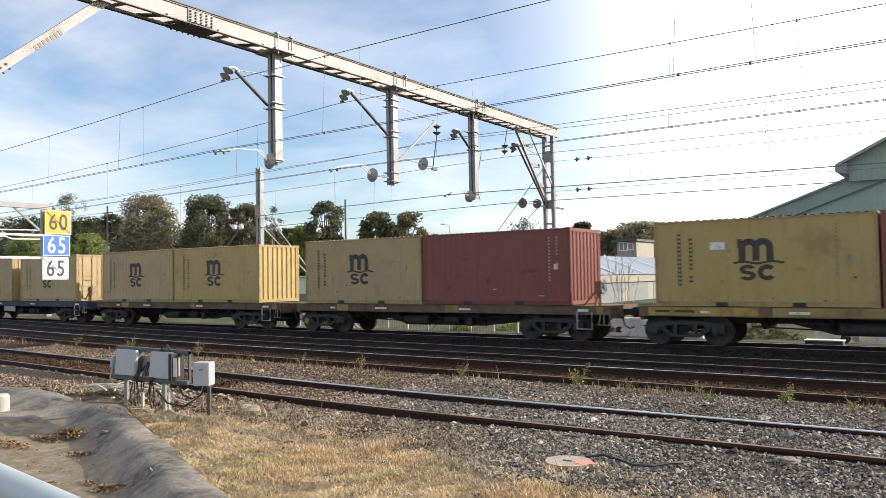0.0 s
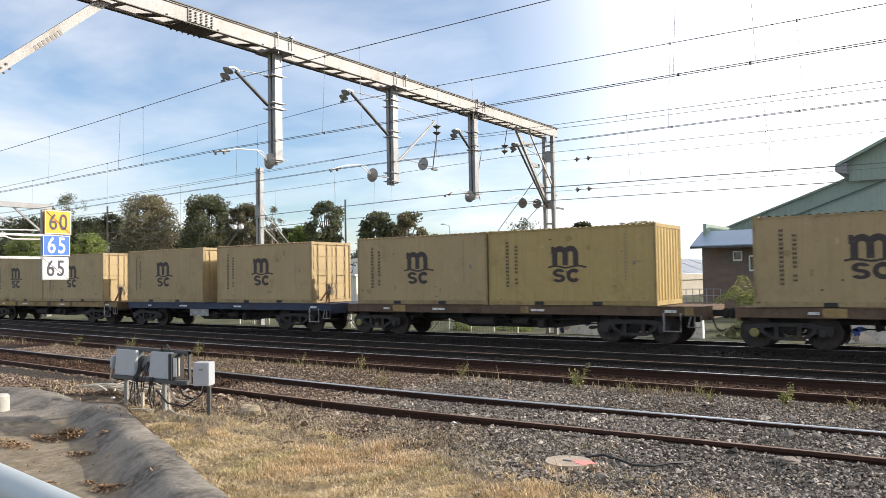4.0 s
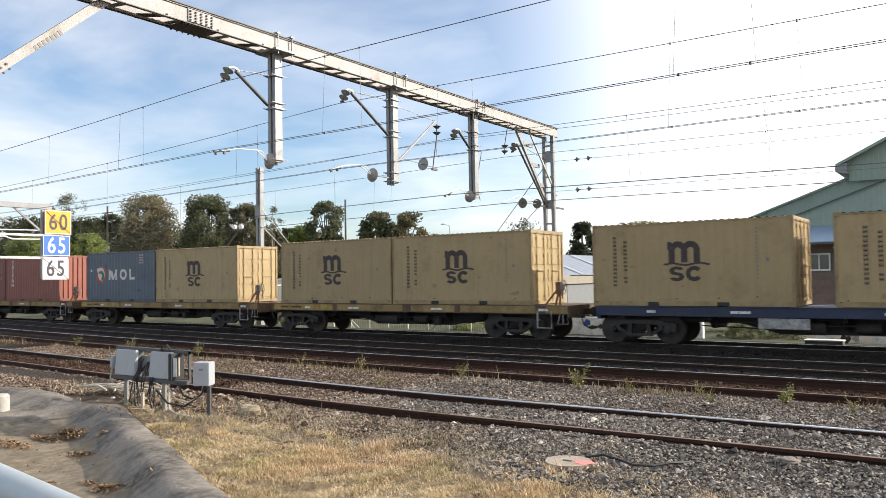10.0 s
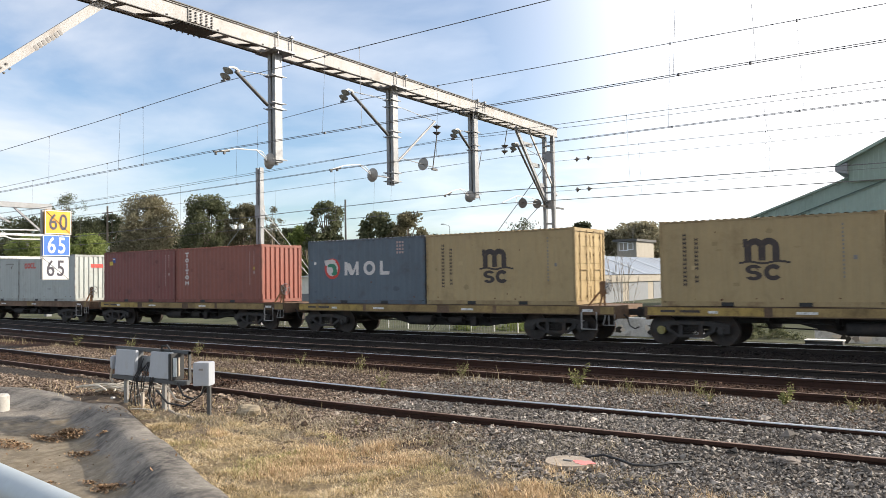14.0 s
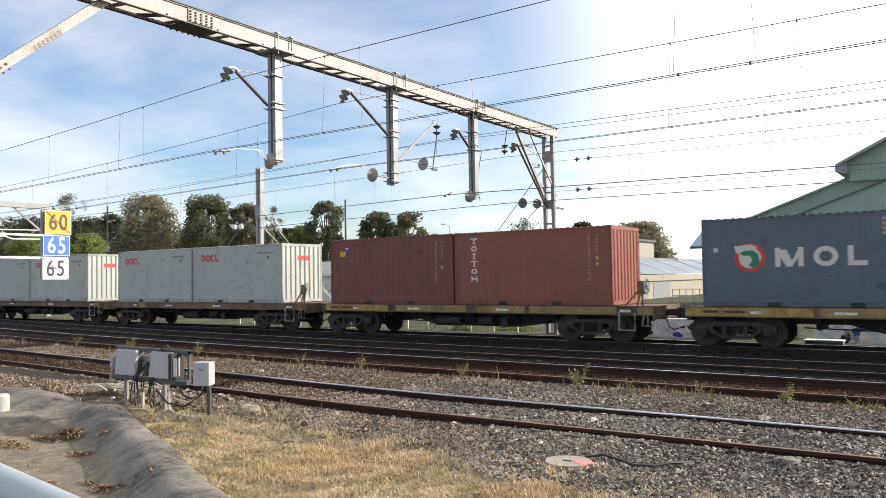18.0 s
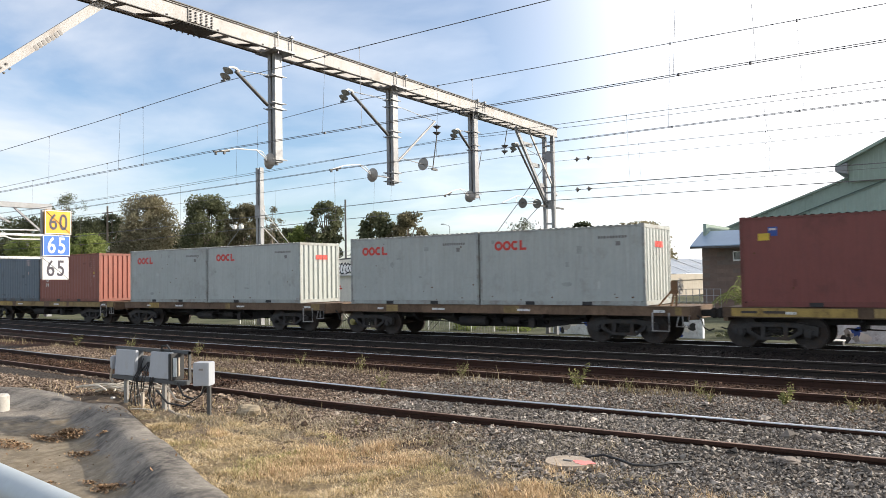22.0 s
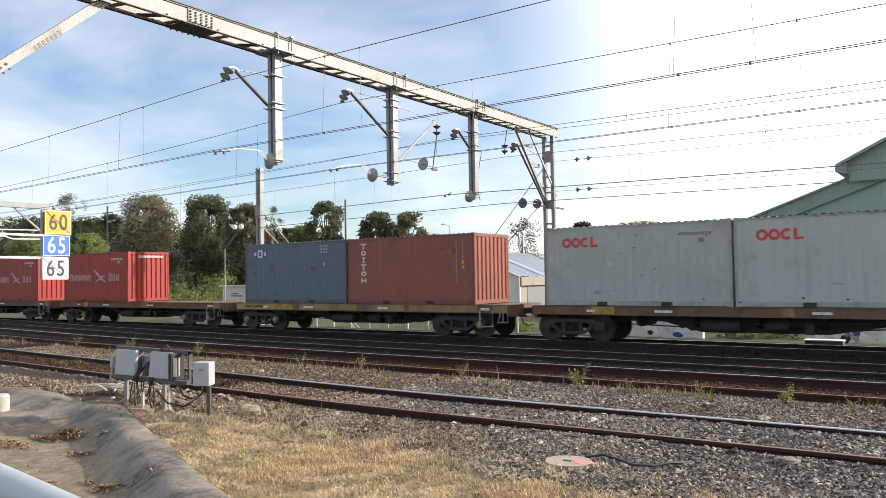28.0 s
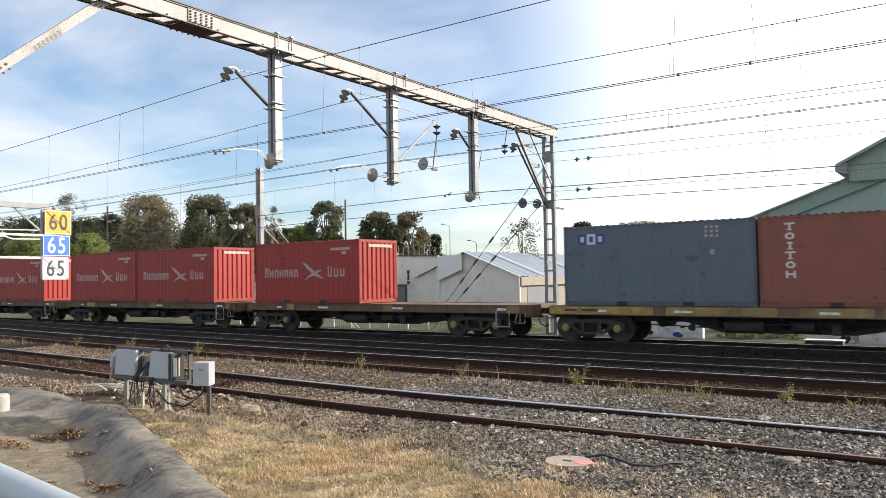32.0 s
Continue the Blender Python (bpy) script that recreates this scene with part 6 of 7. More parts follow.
    part("cable", tube(B(), [(0.45, 0.02, 0.5), (0.5, -0.02, 0.25), (0.62, -0.1, 0.1), (0.8, -0.1, 0.05), (1.2, -0.1, 0.03)], 0.02), M["conduit"], t)
    t = thing("junction_box", "small light grey junction box on a steel post", "equipment", "", pose(-9.995, 7.78, 0.0, 0, 0, 27))
    part("box", box(B(), -0.13, 0.13, -0.13, 0.10, 0.49, 0.85, 0.010), M["box_paint"], t)
    part("post", box(B(), 0.06, 0.11, -0.05, 0.01, -0.25, 0.49), M["steel_dark"], t)
    part("plate", box(B(), -0.03, 0.04, -0.136, -0.129, 0.73, 0.76), M["greymark"], t)
    for i, (a, b) in enumerate(((0.62, 0.22), (0.45, 0.28), (0.8, 0.16))):
        part("cable", tube(B(), [(-0.02 + 0.03 * i, 0, 0.5), (-0.05, -0.02, 0.34), (-a * 0.4, -0.02, b), (-a * 0.75, -0.02, b + 0.05), (-a, 0, b + 0.25)], 0.016), M["rubber" if i else "conduit"], t)


cabinets()


def galvanised_rail():
    t = thing("pipe_barrier", "round galvanised pipe barrier beside the camera", "barrier")
    a, b = Vector((-7.6, 2.21, 1.25)), Vector((1.4, 0.99, 1.25))
    part("rail", rod(B(), a, b, 0.075, 32), M["galv_pipe"], t, "dull galvanised pipe", smooth=True)
    for x in (-7.2, -4.9 - 1.2, 1.0):
        f = (x - a.x) / (b.x - a.x)
        c = a.lerp(b, f)
        part("post", rod(B(), (c.x, c.y, -0.5), (c.x, c.y, c.z), 0.05, 14), M["galv_pipe"], t)


M["galv_pipe"] = mat("weathered_pipe", (0.38, 0.42, 0.44), 0.5, 0.2, 0.06, 3.0, 0.05, 40, (0.30, 0.31, 0.31), 0.2, 2.5)
galvanised_rail()
single("concrete_bollard", rod(rod(B(), (0, 0, -0.5), (0, 0, 0.24), 0.14, 20), (0, 0, 0.24), (0, 0, 0.28), 0.14, 20, 0.11), M["bollard"], "short pale concrete bollard on the apron", "bollard", m=pose(-14.24, 6.74, -0.1), smooth=True)


def pit_cover():
    t = thing("pit_cover", "round pale concrete pit cover with pink paint", "cover", "", pose(-3.86, 7.94, ground_z(-3.86, 7.94) + 0.02))
    M["cover"] = mat("pale_concrete_cover", (0.36, 0.30, 0.235), 0.9, 0, 0.2, 7.0, 0.35, 40, (0.20, 0.165, 0.13), 0.5, 5.0)
    M["pink"] = mat("pink_spray_paint", (0.72, 0.22, 0.20), 0.7, 0, 0.15, 6.0)
    part("slab", rod(B(), (0, 0, -0.06), (0, 0, 0.03), 0.26, 32), M["cover"], t)
    bm = B()
    pts = [(0.10 + 0.12 * math.cos(a) * (1 + 0.3 * math.sin(3 * a)), 0.02 + 0.09 * math.sin(a) * (1 + 0.25 * math.cos(5 * a))) for a in [2 * math.pi * i / 18 for i in range(18)]]
    prism(bm, [(x + 0.08, y - 0.02) for x, y in pts], "z", 0.03, 0.034)
    part("paint_splash", bm, M["pink"], t, "pink paint splash")
    part("lifting_eye", box(B(), -0.05, 0.05, -0.03, 0.0, 0.03, 0.045), M["greymark"], t)


pit_cover()
single("black_hose", tube(B(), [(-3.78, 8.2, 0.03), (-3.6, 8.3, 0.06), (-3.4, 8.26, 0.04), (-3.16, 8.1, 0.04), (-3.0, 8.2, 0.03), (-2.85, 8.4, 0.04), (-2.68, 8.65, 0.02)], 0.014, 6), M["rubber"], "black cable lying on the ballast", "cable")


def rock(x, y, s, seed, label="pale brown rock on the gravel", sz=0.6, mk="rock"):
    r = np.random.RandomState(seed)
    bm = B()
    bmesh.ops.create_icosphere(bm, subdivisions=3, radius=1.0)
    for v in bm.verts:
        k = 1 + 0.35 * noise.noise(v.co * 1.1 + Vector((seed, 0, 0))) + 0.12 * noise.noise(v.co * 3.5)
        v.co = Vector((v.co.x * s * k * 1.3, v.co.y * s * k, v.co.z * s * k * sz))
    single("rock", mesh_of("rock", bm, M[mk]), None, label, "rock", "rocks", m=pose(x, y, ground_z(x, y) + s * 0.3, 0, 0, r.uniform(0, 360)))


M["rock"] = mat("sandstone_rock", (0.27, 0.22, 0.15), 0.9, 0, 0.25, 5.0, 0.5, 30, (0.12, 0.10, 0.08), 0.3, 4.0)
M["grey_rock"] = mat("grey_stone", (0.19, 0.16, 0.135), 0.9, 0, 0.25, 9.0, 0.5, 30)
rock(-9.5, 8.22, 0.16, 3, sz=0.75)
rock(-10.15, 7.5, 0.06, 5, "small pale stone beside the post")
rock(-1.78, 9.02, 0.10, 7, "large grey ballast stone near the rail", 0.4, "grey_rock")
rock(-1.72, 10.45, 0.06, 9, "brown ballast stone between the rails", 0.8, "grey_rock")


def sticks():
    r = random.Random(3)
    for i in range(22):
        x, y = -12.75 + r.gauss(0, 0.55), 8.05 + r.uniform(-0.3, 0.25)
        a = r.gauss(0.1, 0.35)
        l = r.uniform(0.18, 0.55)
        z = ground_z(x, y) + 0.07 + r.uniform(0, 0.12)
        k = r.uniform(-0.06, 0.06)
        bm = tube(B(), [(x - l * math.cos(a), y - l * math.sin(a), z - 0.05), (x - 0.3 * l, y + k, z + 0.01), (x + 0.3 * l, y - k, z + 0.02), (x + l * math.cos(a), y + l * math.sin(a), z - 0.03)], r.uniform(0.009, 0.02), 6)
        if i % 3 == 0:
            tube(bm, [(x, y, z + 0.015), (x + 0.5 * l * math.cos(a + 0.7), y + 0.5 * l * math.sin(a + 0.7), z + 0.05)], 0.007, 5)
        single("dead_branch", bm, M["branch"], "bleached dead branch on the ballast", "branch", "dead branches")
    single("dead_branch", tube(B(), [(-11.2, 7.28, 0.09), (-10.95, 7.33, 0.11), (-10.7, 7.36, 0.1)], 0.009, 5), M["branch"], "bleached dead branch on the concrete lip", "branch", "dead branches")
    single("marker_stub", box(B(), -12.5, -12.41, 7.74, 7.8, 0.0, 0.125, 0.012), M["white"], "small white concrete marker stub beside the drain", "marker")


M["branch"] = mat("bleached_wood", (0.58, 0.52, 0.43), 0.85, 0, 0.15, 9.0)
sticks()


def litter():
    M["leaf"] = island_mat("dead_leaf", [(0.0, (0.09, 0.055, 0.03)), (0.5, (0.24, 0.14, 0.075)), (1.0, (0.42, 0.30, 0.18))], 0.85)
    r = np.random.RandomState(6)
    for cx, cy, sx, sy, n, h in ((-11.5, 6.43, 0.36, 0.15, 1000, 0.13), (-11.75, 6.2, 0.35, 0.08, 260, 0.05), (-11.8, 5.75, 0.45, 0.13, 420, 0.05), (-10.1, 5.85, 0.28, 0.07, 190, 0.03), (-8.15, 5.02, 0.3, 0.07, 330, 0.04), (-8.7, 5.12, 0.2, 0.05, 60, 0.02), (-9.15, 4.9, 0.12, 0.05, 40, 0.02), (-10.4, 6.34, 0.12, 0.03, 50, 0.02), (-11.5, 7.2, 0.8, 0.2, 90, 0.02), (-9.6, 5.6, 1.6, 0.9, 110, 0.0), (-12.5, 8.1, 0.9, 0.3, 260, 0.05)):
        p = np.stack([cx + r.normal(0, sx, n) * 0.5, cy + r.normal(0, sy, n) * 0.6, np.zeros(n)], 1)
        d = np.exp(-((p[:, 0] - cx) / sx) ** 2 - ((p[:, 1] - cy) / sy) ** 2)
        for i in range(n):
            p[i, 2] = (apron_z(p[i, 0], p[i, 1]) if p[i, 1] < edge_y(p[i, 0]) else ground_z(p[i, 0], p[i, 1])) + 0.02
        p[:, 2] += h * d * r.uniform(0.2, 1, n)
        a = r.uniform(0, 6.283, n)
        t = r.uniform(-0.7, 0.7, n)
        s = 0.021 * r.uniform(0.6, 1.5, n)
        u = np.stack([np.cos(a), np.sin(a), t], 1) * s[:, None]
        w = np.stack([-np.sin(a), np.cos(a), r.uniform(-0.5, 0.5, n)], 1) * (s * 0.45)[:, None]
        v = np.stack([p - u, p + w, p + u, p - w], 1)
        single("leaf_litter", stuff_mesh("leaf_litter", v, [[0, 1, 2, 3]], 4, M["leaf"]), None, "pile of dry brown fallen leaves on the concrete", "leaves", "leaf piles", kind="stuff")


litter()

# ---- behind the line: plants ----
M["bark"] = mat("grey_bark", (0.17, 0.14, 0.11), 0.9, 0, 0.25, 3.0, 0.5, 20)
LEAFY = {
    "gum": [(0.0, (0.055, 0.065, 0.034)), (0.45, (0.125, 0.136, 0.075)), (0.85, (0.20, 0.207, 0.12)), (1.0, (0.31, 0.30, 0.19))],
    "brown": [(0.0, (0.15, 0.132, 0.082)), (0.5, (0.27, 0.243, 0.155)), (1.0, (0.40, 0.36, 0.245))],
    "twig": [(0.0, (0.065, 0.061, 0.038)), (0.5, (0.155, 0.14, 0.083)), (1.0, (0.28, 0.255, 0.165))],
    "dark": [(0.0, (0.03, 0.036, 0.02)), (0.6, (0.075, 0.084, 0.046)), (1.0, (0.15, 0.155, 0.085))],
    "palm": [(0.0, (0.10, 0.125, 0.04)), (0.5, (0.23, 0.25, 0.09)), (1.0, (0.42, 0.41, 0.19))],
    "light": [(0.0, (0.085, 0.12, 0.03)), (0.5, (0.20, 0.245, 0.075)), (1.0, (0.36, 0.39, 0.15))],
}
for k_, st_ in LEAFY.items():
    M["leaf_" + k_] = island_mat("foliage_" + k_, st_, 0.75, 0, 0.48, patch=(0.35, 0.3))


def leaves(clumps, per, size, seed, hang=0.3):
    """Leaf blades gathered round clump centres (x, y, z, radius)."""
    r = np.random.RandomState(seed)
    c = np.repeat(np.array(clumps), per, axis=0)
    n = len(c)
    d = r.normal(0, 1, (n, 3))
    d /= np.linalg.norm(d, axis=1)[:, None]
    p = c[:, :3] + d * (c[:, 3] * np.minimum(np.abs(r.normal(0, 0.62, n)), 1.15))[:, None] * np.array([1.0, 1.0, 0.8])
    u = r.normal(0, 1, (n, 3)); u[:, 2] -= hang
    u /= np.linalg.norm(u, axis=1)[:, None]
    w = np.cross(u, r.normal(0, 1, (n, 3)))
    w /= np.linalg.norm(w, axis=1)[:, None] + 1e-6
    s = (size * r.uniform(0.6, 1.5, n))[:, None]
    return np.stack([p - u * s, p + w * s * 0.42, p + u * s, p - w * s * 0.42], 1)


def tree(x, y, z0, h, w, leaf, seed, dense, low, label, trunk):
    """A tree of height h and crown width w: trunk, limbs that reach into rounded masses of leaves, with gaps between them."""
    r = random.Random(seed)
    q = np.random.RandomState(seed)
    t = thing("tree", label, "tree", "trees behind the line", pose(x, y, z0))
    lean = r.uniform(-0.05, 0.05) * h
    trunk_pts = [(0, 0, -0.3), (lean * 0.3, 0, h * 0.3), (lean * 0.7, lean * 0.3, h * 0.6), (lean, 0, h * 0.88)]
    bm = B()
    for i in range(3):
        rod(bm, trunk_pts[i], trunk_pts[i + 1], trunk * (1 - 0.28 * i), 9, trunk * (1 - 0.28 * (i + 1)))
    part("trunk", bm, M["bark"], t)
    n = int(min(60, max(30, 9.0 * h * (1 - low) / w * 2.2))) if dense > 0.5 else 20
    flat = 0.72 if low == 0.0 else 0.52
    lobes = []
    for i in range(n):
        v = (i + r.uniform(0.1, 0.9)) / n
        reach = 0.5 * w * max(0.05, 1.0 - (max(0.0, v - flat) / (1.03 - flat)) ** 2.2) ** 0.5 * (0.75 + 0.25 * min(1.0, v / 0.3))
        size = w * r.uniform(0.13, 0.22) * (1.1 - 0.25 * v)
        a = i * 2.4 + r.uniform(-0.6, 0.6)
        d = max(0.0, reach - size * 0.65) * r.uniform(0.25, 1.0) ** 0.5
        z = h * (low + (1 - low) * v)
        lobes.append((lean * v + math.cos(a) * d, math.sin(a) * d, min(z, h - size * 0.75), size))
    for lx, ly, lz, lr in lobes[1::2]:
        a = Vector((lean * 0.4, 0, max(h * low * 0.7, lz * 0.55)))
        b = Vector((lx, ly, lz))
        mid = a.lerp(b, 0.55) + Vector((r.uniform(-0.3, 0.3), 0, 0.3))
        part("limb", rod(rod(B(), a, mid, trunk * 0.42, 6, trunk * 0.26), mid, b, trunk * 0.26, 6, trunk * 0.08), M["bark"], t)
    count = int(min(30000, 300 * w * h * (1 - low)) * dense)
    lo = np.array(lobes)
    pick = q.choice(len(lo), count * 2, p=lo[:, 3] ** 2 / np.sum(lo[:, 3] ** 2))
    u = q.normal(0, 1, (count * 2, 3))
    u /= np.linalg.norm(u, axis=1)[:, None]
    p = lo[pick, :3] + u * (lo[pick, 3] * q.uniform(0, 1, count * 2) ** 0.45 * (1 + 0.13 * q.normal(0, 1, count * 2)))[:, None] * np.array([1.0, 1.0, 0.9 if leaf != "brown" else 1.3])
    gap = 1.9 / w ** 0.5
    keep = np.array([noise.noise((a * gap + seed, b * gap, c * gap)) > (-0.22 if dense > 0.5 else -0.02) and c < h * 1.01 for a, b, c in p])
    p = p[keep][:count]
    k = len(p)
    u = q.normal(0, 1, (k, 3)); u[:, 2] -= 0.35
    u /= np.linalg.norm(u, axis=1)[:, None]
    v = np.cross(u, q.normal(0, 1, (k, 3)))
    v /= np.linalg.norm(v, axis=1)[:, None] + 1e-6
    sz = ((0.125 + 0.001 * (y - 40)) * (1.0 if dense > 0.5 else 0.6) * q.uniform(0.6, 1.6, k))[:, None]
    part("crown", stuff_mesh("crown", np.stack([p - u * sz, p + v * sz * 0.5, p + u * sz, p - v * sz * 0.5], 1), [[0, 1, 2, 3]], 4, M["leaf_" + leaf]), None, t)
    return t


tree(-93.9, 64, -0.5, 14.5, 9.4, "brown", 3, 1.00, 0.05, "broad dense tree with brownish olive foliage", 0.40)
tree(-86.2, 68, -0.5, 14.4, 9.1, "gum", 7, 0.85, 0.12, "tall gum tree with an uneven olive crown", 0.40)
tree(-78.9, 68, -0.5, 12.7, 6.0, "twig", 9, 0.80, 0.10, "gum tree with thin brownish crown", 0.30)
tree(-75.7, 70, -0.5, 12.3, 4.0, "twig", 13, 0.30, 0.30, "thin gum tree with sparse twiggy crown", 0.18)
tree(-63.0, 66, -0.5, 11.7, 4.9, "gum", 15, 0.80, 0.42, "tall gum tree with a leaning crown", 0.25)
tree(-67.0, 67, -0.5, 9.1, 5.5, "light", 17, 0.90, 0.10, "lower green gum tree among taller ones", 0.20)
tree(-57.9, 70, -0.5, 10.4, 6.1, "gum", 19, 1.00, 0.10, "rounded olive gum tree behind the sheds", 0.25)
tree(-53.9, 71, -0.5, 10.2, 5.6, "twig", 21, 1.00, 0.10, "rounded brownish gum tree behind the sheds", 0.25)
tree(-52.9, 74, -0.5, 7.7, 2.3, "dark", 23, 0.80, 0.10, "small dark tree behind the sheds", 0.18)
tree(-33.1, 60, -0.5, 7.8, 4.6, "dark", 25, 0.22, 0.30, "slender tree with sparse small leaves", 0.12)
tree(-144.1, 80, -0.5, 20.0, 9.1, "gum", 27, 0.40, 0.35, "tall pale gum tree with open crown", 0.40)
tree(-131.4, 66, -0.5, 13.9, 14.1, "dark", 29, 0.80, 0.05, "dark spreading tree behind the line", 0.40)
tree(-113.4, 66, -0.5, 12.9, 11.0, "dark", 31, 0.80, 0.05, "dark spreading tree behind the line", 0.40)
tree(-112.8, 70, -0.5, 13.4, 7.2, "dark", 33, 0.70, 0.10, "dark spreading tree behind the line", 0.35)
tree(-85.7, 50, -0.5, 8.4, 6.2, "light", 35, 1.00, 0.03, "bright green bushy tree on the bank", 0.20)
tree(-101.0, 52, -0.5, 8.9, 7.7, "light", 37, 1.00, 0.03, "bright green bushy tree on the bank", 0.20)
tree(-108.8, 52, -0.5, 8.6, 9.8, "dark", 39, 1.00, 0.03, "dark spreading tree behind the line", 0.25)
tree(-101.8, 76, -0.5, 11.5, 19.3, "dark", 41, 1.00, 0.00, "low dark understorey tree behind the line", 0.30)
tree(-91.0, 78, -0.5, 10.7, 14.7, "dark", 43, 1.00, 0.00, "low dark understorey tree behind the line", 0.30)
tree(-117.8, 74, -0.5, 12.5, 16.2, "dark", 45, 1.00, 0.00, "low dark understorey tree behind the line", 0.30)
tree(-81.9, 78, -0.5, 10.0, 7.5, "dark", 46, 0.90, 0.00, "low dark understorey tree behind the line", 0.30)
tree(-39.4, 97, -0.5, 8.5, 6.8, "brown", 49, 0.90, 0.05, "distant brownish tree over the roofs", 0.25)
tree(-36.6, 99, -0.5, 9.5, 8.2, "brown", 51, 0.90, 0.05, "distant brownish tree over the roofs", 0.25)
tree(-47.4, 104, -0.5, 10.3, 4.9, "dark", 47, 0.90, 0.10, "distant dark gum tree over the roofs", 0.25)


def shrub(x, y, z0, w, h, leaf, seed, n=40, label="bushy green shrub on the bank"):
    r = random.Random(seed)
    t = thing("shrub", label, "shrub", "shrubs on the bank", pose(x, y, z0))
    bm = B()
    cl = []
    for i in range(n):
        a = r.uniform(0, 6.28)
        q = r.random() ** 0.5 * w * 0.5
        z = h * (1 - (q / (w * 0.55)) ** 2) * r.uniform(0.25, 0.95)
        cl.append((math.cos(a) * q, math.sin(a) * q * 0.6, z, 0.16 * h + 0.15))
        if i % 5 == 0:
            rod(bm, (0, 0, -0.2), cl[-1][:3], 0.03, 5, 0.01)
    part("stems", bm, M["bark"], t)
    part("crown", stuff_mesh("crown", leaves(cl, 60 if h > 2 else 110, 0.10 if h > 2 else 0.042, seed), [[0, 1, 2, 3]], 4, M["leaf_" + leaf]), None, t)


for i, (x, y, w, h, lf) in enumerate(((-50.6, 38, 6.0, 2.8, "light"), (-59.7, 48.5, 6.1, 4.4, "light"), (-56.0, 39, 5.0, 2.8, "light"), (-64.5, 47.5, 6.0, 4.4, "gum"), (-61, 40, 6.0, 3.3, "gum"), (-67, 41, 7.0, 3.6, "gum"), (-74, 44, 8.0, 4.5, "dark"), (-82, 46, 9.0, 4.8, "dark"), (-20.0, 31.5, 2.5, 0.9, "light"), (-17.8, 31.8, 2.2, 0.8, "light"), (-3.6, 31.8, 2.0, 0.9, "light"), (-7.2, 31.6, 3.2, 0.75, "gum"))):
    shrub(x, y, -0.5, w, h, lf, 60 + i, 50 if w > 3 else 24)


def bare_shrub():
    """Leafless shrub: thin upright stems that fork twice."""
    r = random.Random(17)
    t = thing("bare_shrub", "thin leafless grey shrub in front of the shed", "shrub", "", pose(-13.1, 33.0, -0.75))
    for i in range(11):
        bm = B()
        a, l = r.uniform(0, 6.28), r.uniform(2.4, 4.3)
        tip = Vector((math.cos(a) * 0.9 * r.random(), math.sin(a) * 0.5, l))
        mid = tip * 0.5 + Vector((r.uniform(-0.15, 0.15), 0, 0.1))
        tube(bm, [(0.3 * math.cos(a), 0.1, 0), mid, tip], 0.009, 5)
        for k in range(6):
            p = mid.lerp(tip, k / 6.0)
            q = p + Vector((r.uniform(-0.45, 0.45), r.uniform(-0.3, 0.3), r.uniform(0.25, 0.7)))
            tube(bm, [p, p.lerp(q, 0.5) + Vector((0, 0, 0.04)), q], 0.005, 4)
        part("stem", bm, M["drystalk_bark"], t)


M["drystalk_bark"] = mat("pale_twig_bark", (0.34, 0.30, 0.25), 0.9, 0, 0.2, 8.0)
bare_shrub()


def palm():
    t = thing("palm", "small palm with arching green fronds", "palm", "", pose(-8.3, 36, -0.95))
    part("trunk", rod(B(), (0, 0, -0.2), (0.1, 0, 1.0), 0.17, 10, 0.11), M["bark"], t)
    r = random.Random(4)
    for i in range(28):
        a = i * 2.4
        L_ = r.uniform(1.0, 2.2)
        up = r.uniform(1.2, 2.4)
        spine = [Vector((0.1 + math.cos(a) * L_ * f, math.sin(a) * L_ * f, 1.0 + up * math.sin(f * 2.2) * 0.95 - 0.5 * f * f)) for f in [k / 9 for k in range(10)]]
        bm = B()
        tube(bm, spine, 0.014, 4)
        for k in range(1, 10):
            d = (spine[k] - spine[k - 1]).normalized()
            s = d.cross(Vector((0, 0, 1))).normalized()
            for j in range(3):
                for sg in (-1, 1):
                    p = spine[k - 1].lerp(spine[k], j / 3)
                    tip = p + (s * sg * 0.8 + d * 0.6 - Vector((0, 0, 0.35))) * 0.46 * (1 - 0.5 * k / 10)
                    v = [bm.verts.new(q) for q in (p, p.lerp(tip, 0.5) + d * 0.025, tip, p.lerp(tip, 0.5) - d * 0.025)]
                    bm.faces.new(v)
        part("frond", bm, M["leaf_palm"], t)


palm()

# ---- behind the line: buildings ----
M["cream"] = mat("cream_render", (0.74, 0.71, 0.62), 0.8, 0, 0.07, 0.6, 0.15, 20, (0.30, 0.28, 0.23), 0.3, 0.5, 0.3)
M["tan_sheet"] = mat("tan_sheet_cladding", (0.31, 0.275, 0.22), 0.7, 0, 0.08, 0.6, 0, 20, (0.19, 0.17, 0.14), 0.3, 0.5, 0.3)
M["zinc_pale"] = mat("translucent_roof_sheet", (0.30, 0.335, 0.385), 0.5, 0.2, 0.08, 0.6)
M["roof_zinc"] = mat("zinc_roof", (0.205, 0.24, 0.29), 0.5, 0.3, 0.1, 0.6, 0, 20, (0.30, 0.29, 0.28), 0.3, 0.4)
M["roof_white"] = mat("white_roof", (0.72, 0.72, 0.70), 0.5, 0, 0.06, 0.6)
M["roller"] = mat("grey_roller_door", (0.20, 0.21, 0.22), 0.6, 0.1, 0.08, 2.0)
M["green_clad"] = mat("green_sheet_cladding", (0.255, 0.325, 0.275), 0.55, 0, 0.07, 0.5, 0, 20, (0.17, 0.225, 0.19), 0.25, 0.4, 0.25)
M["green_dark"] = mat("dark_green_trim", (0.06, 0.095, 0.08), 0.6, 0, 0.1, 1.0)
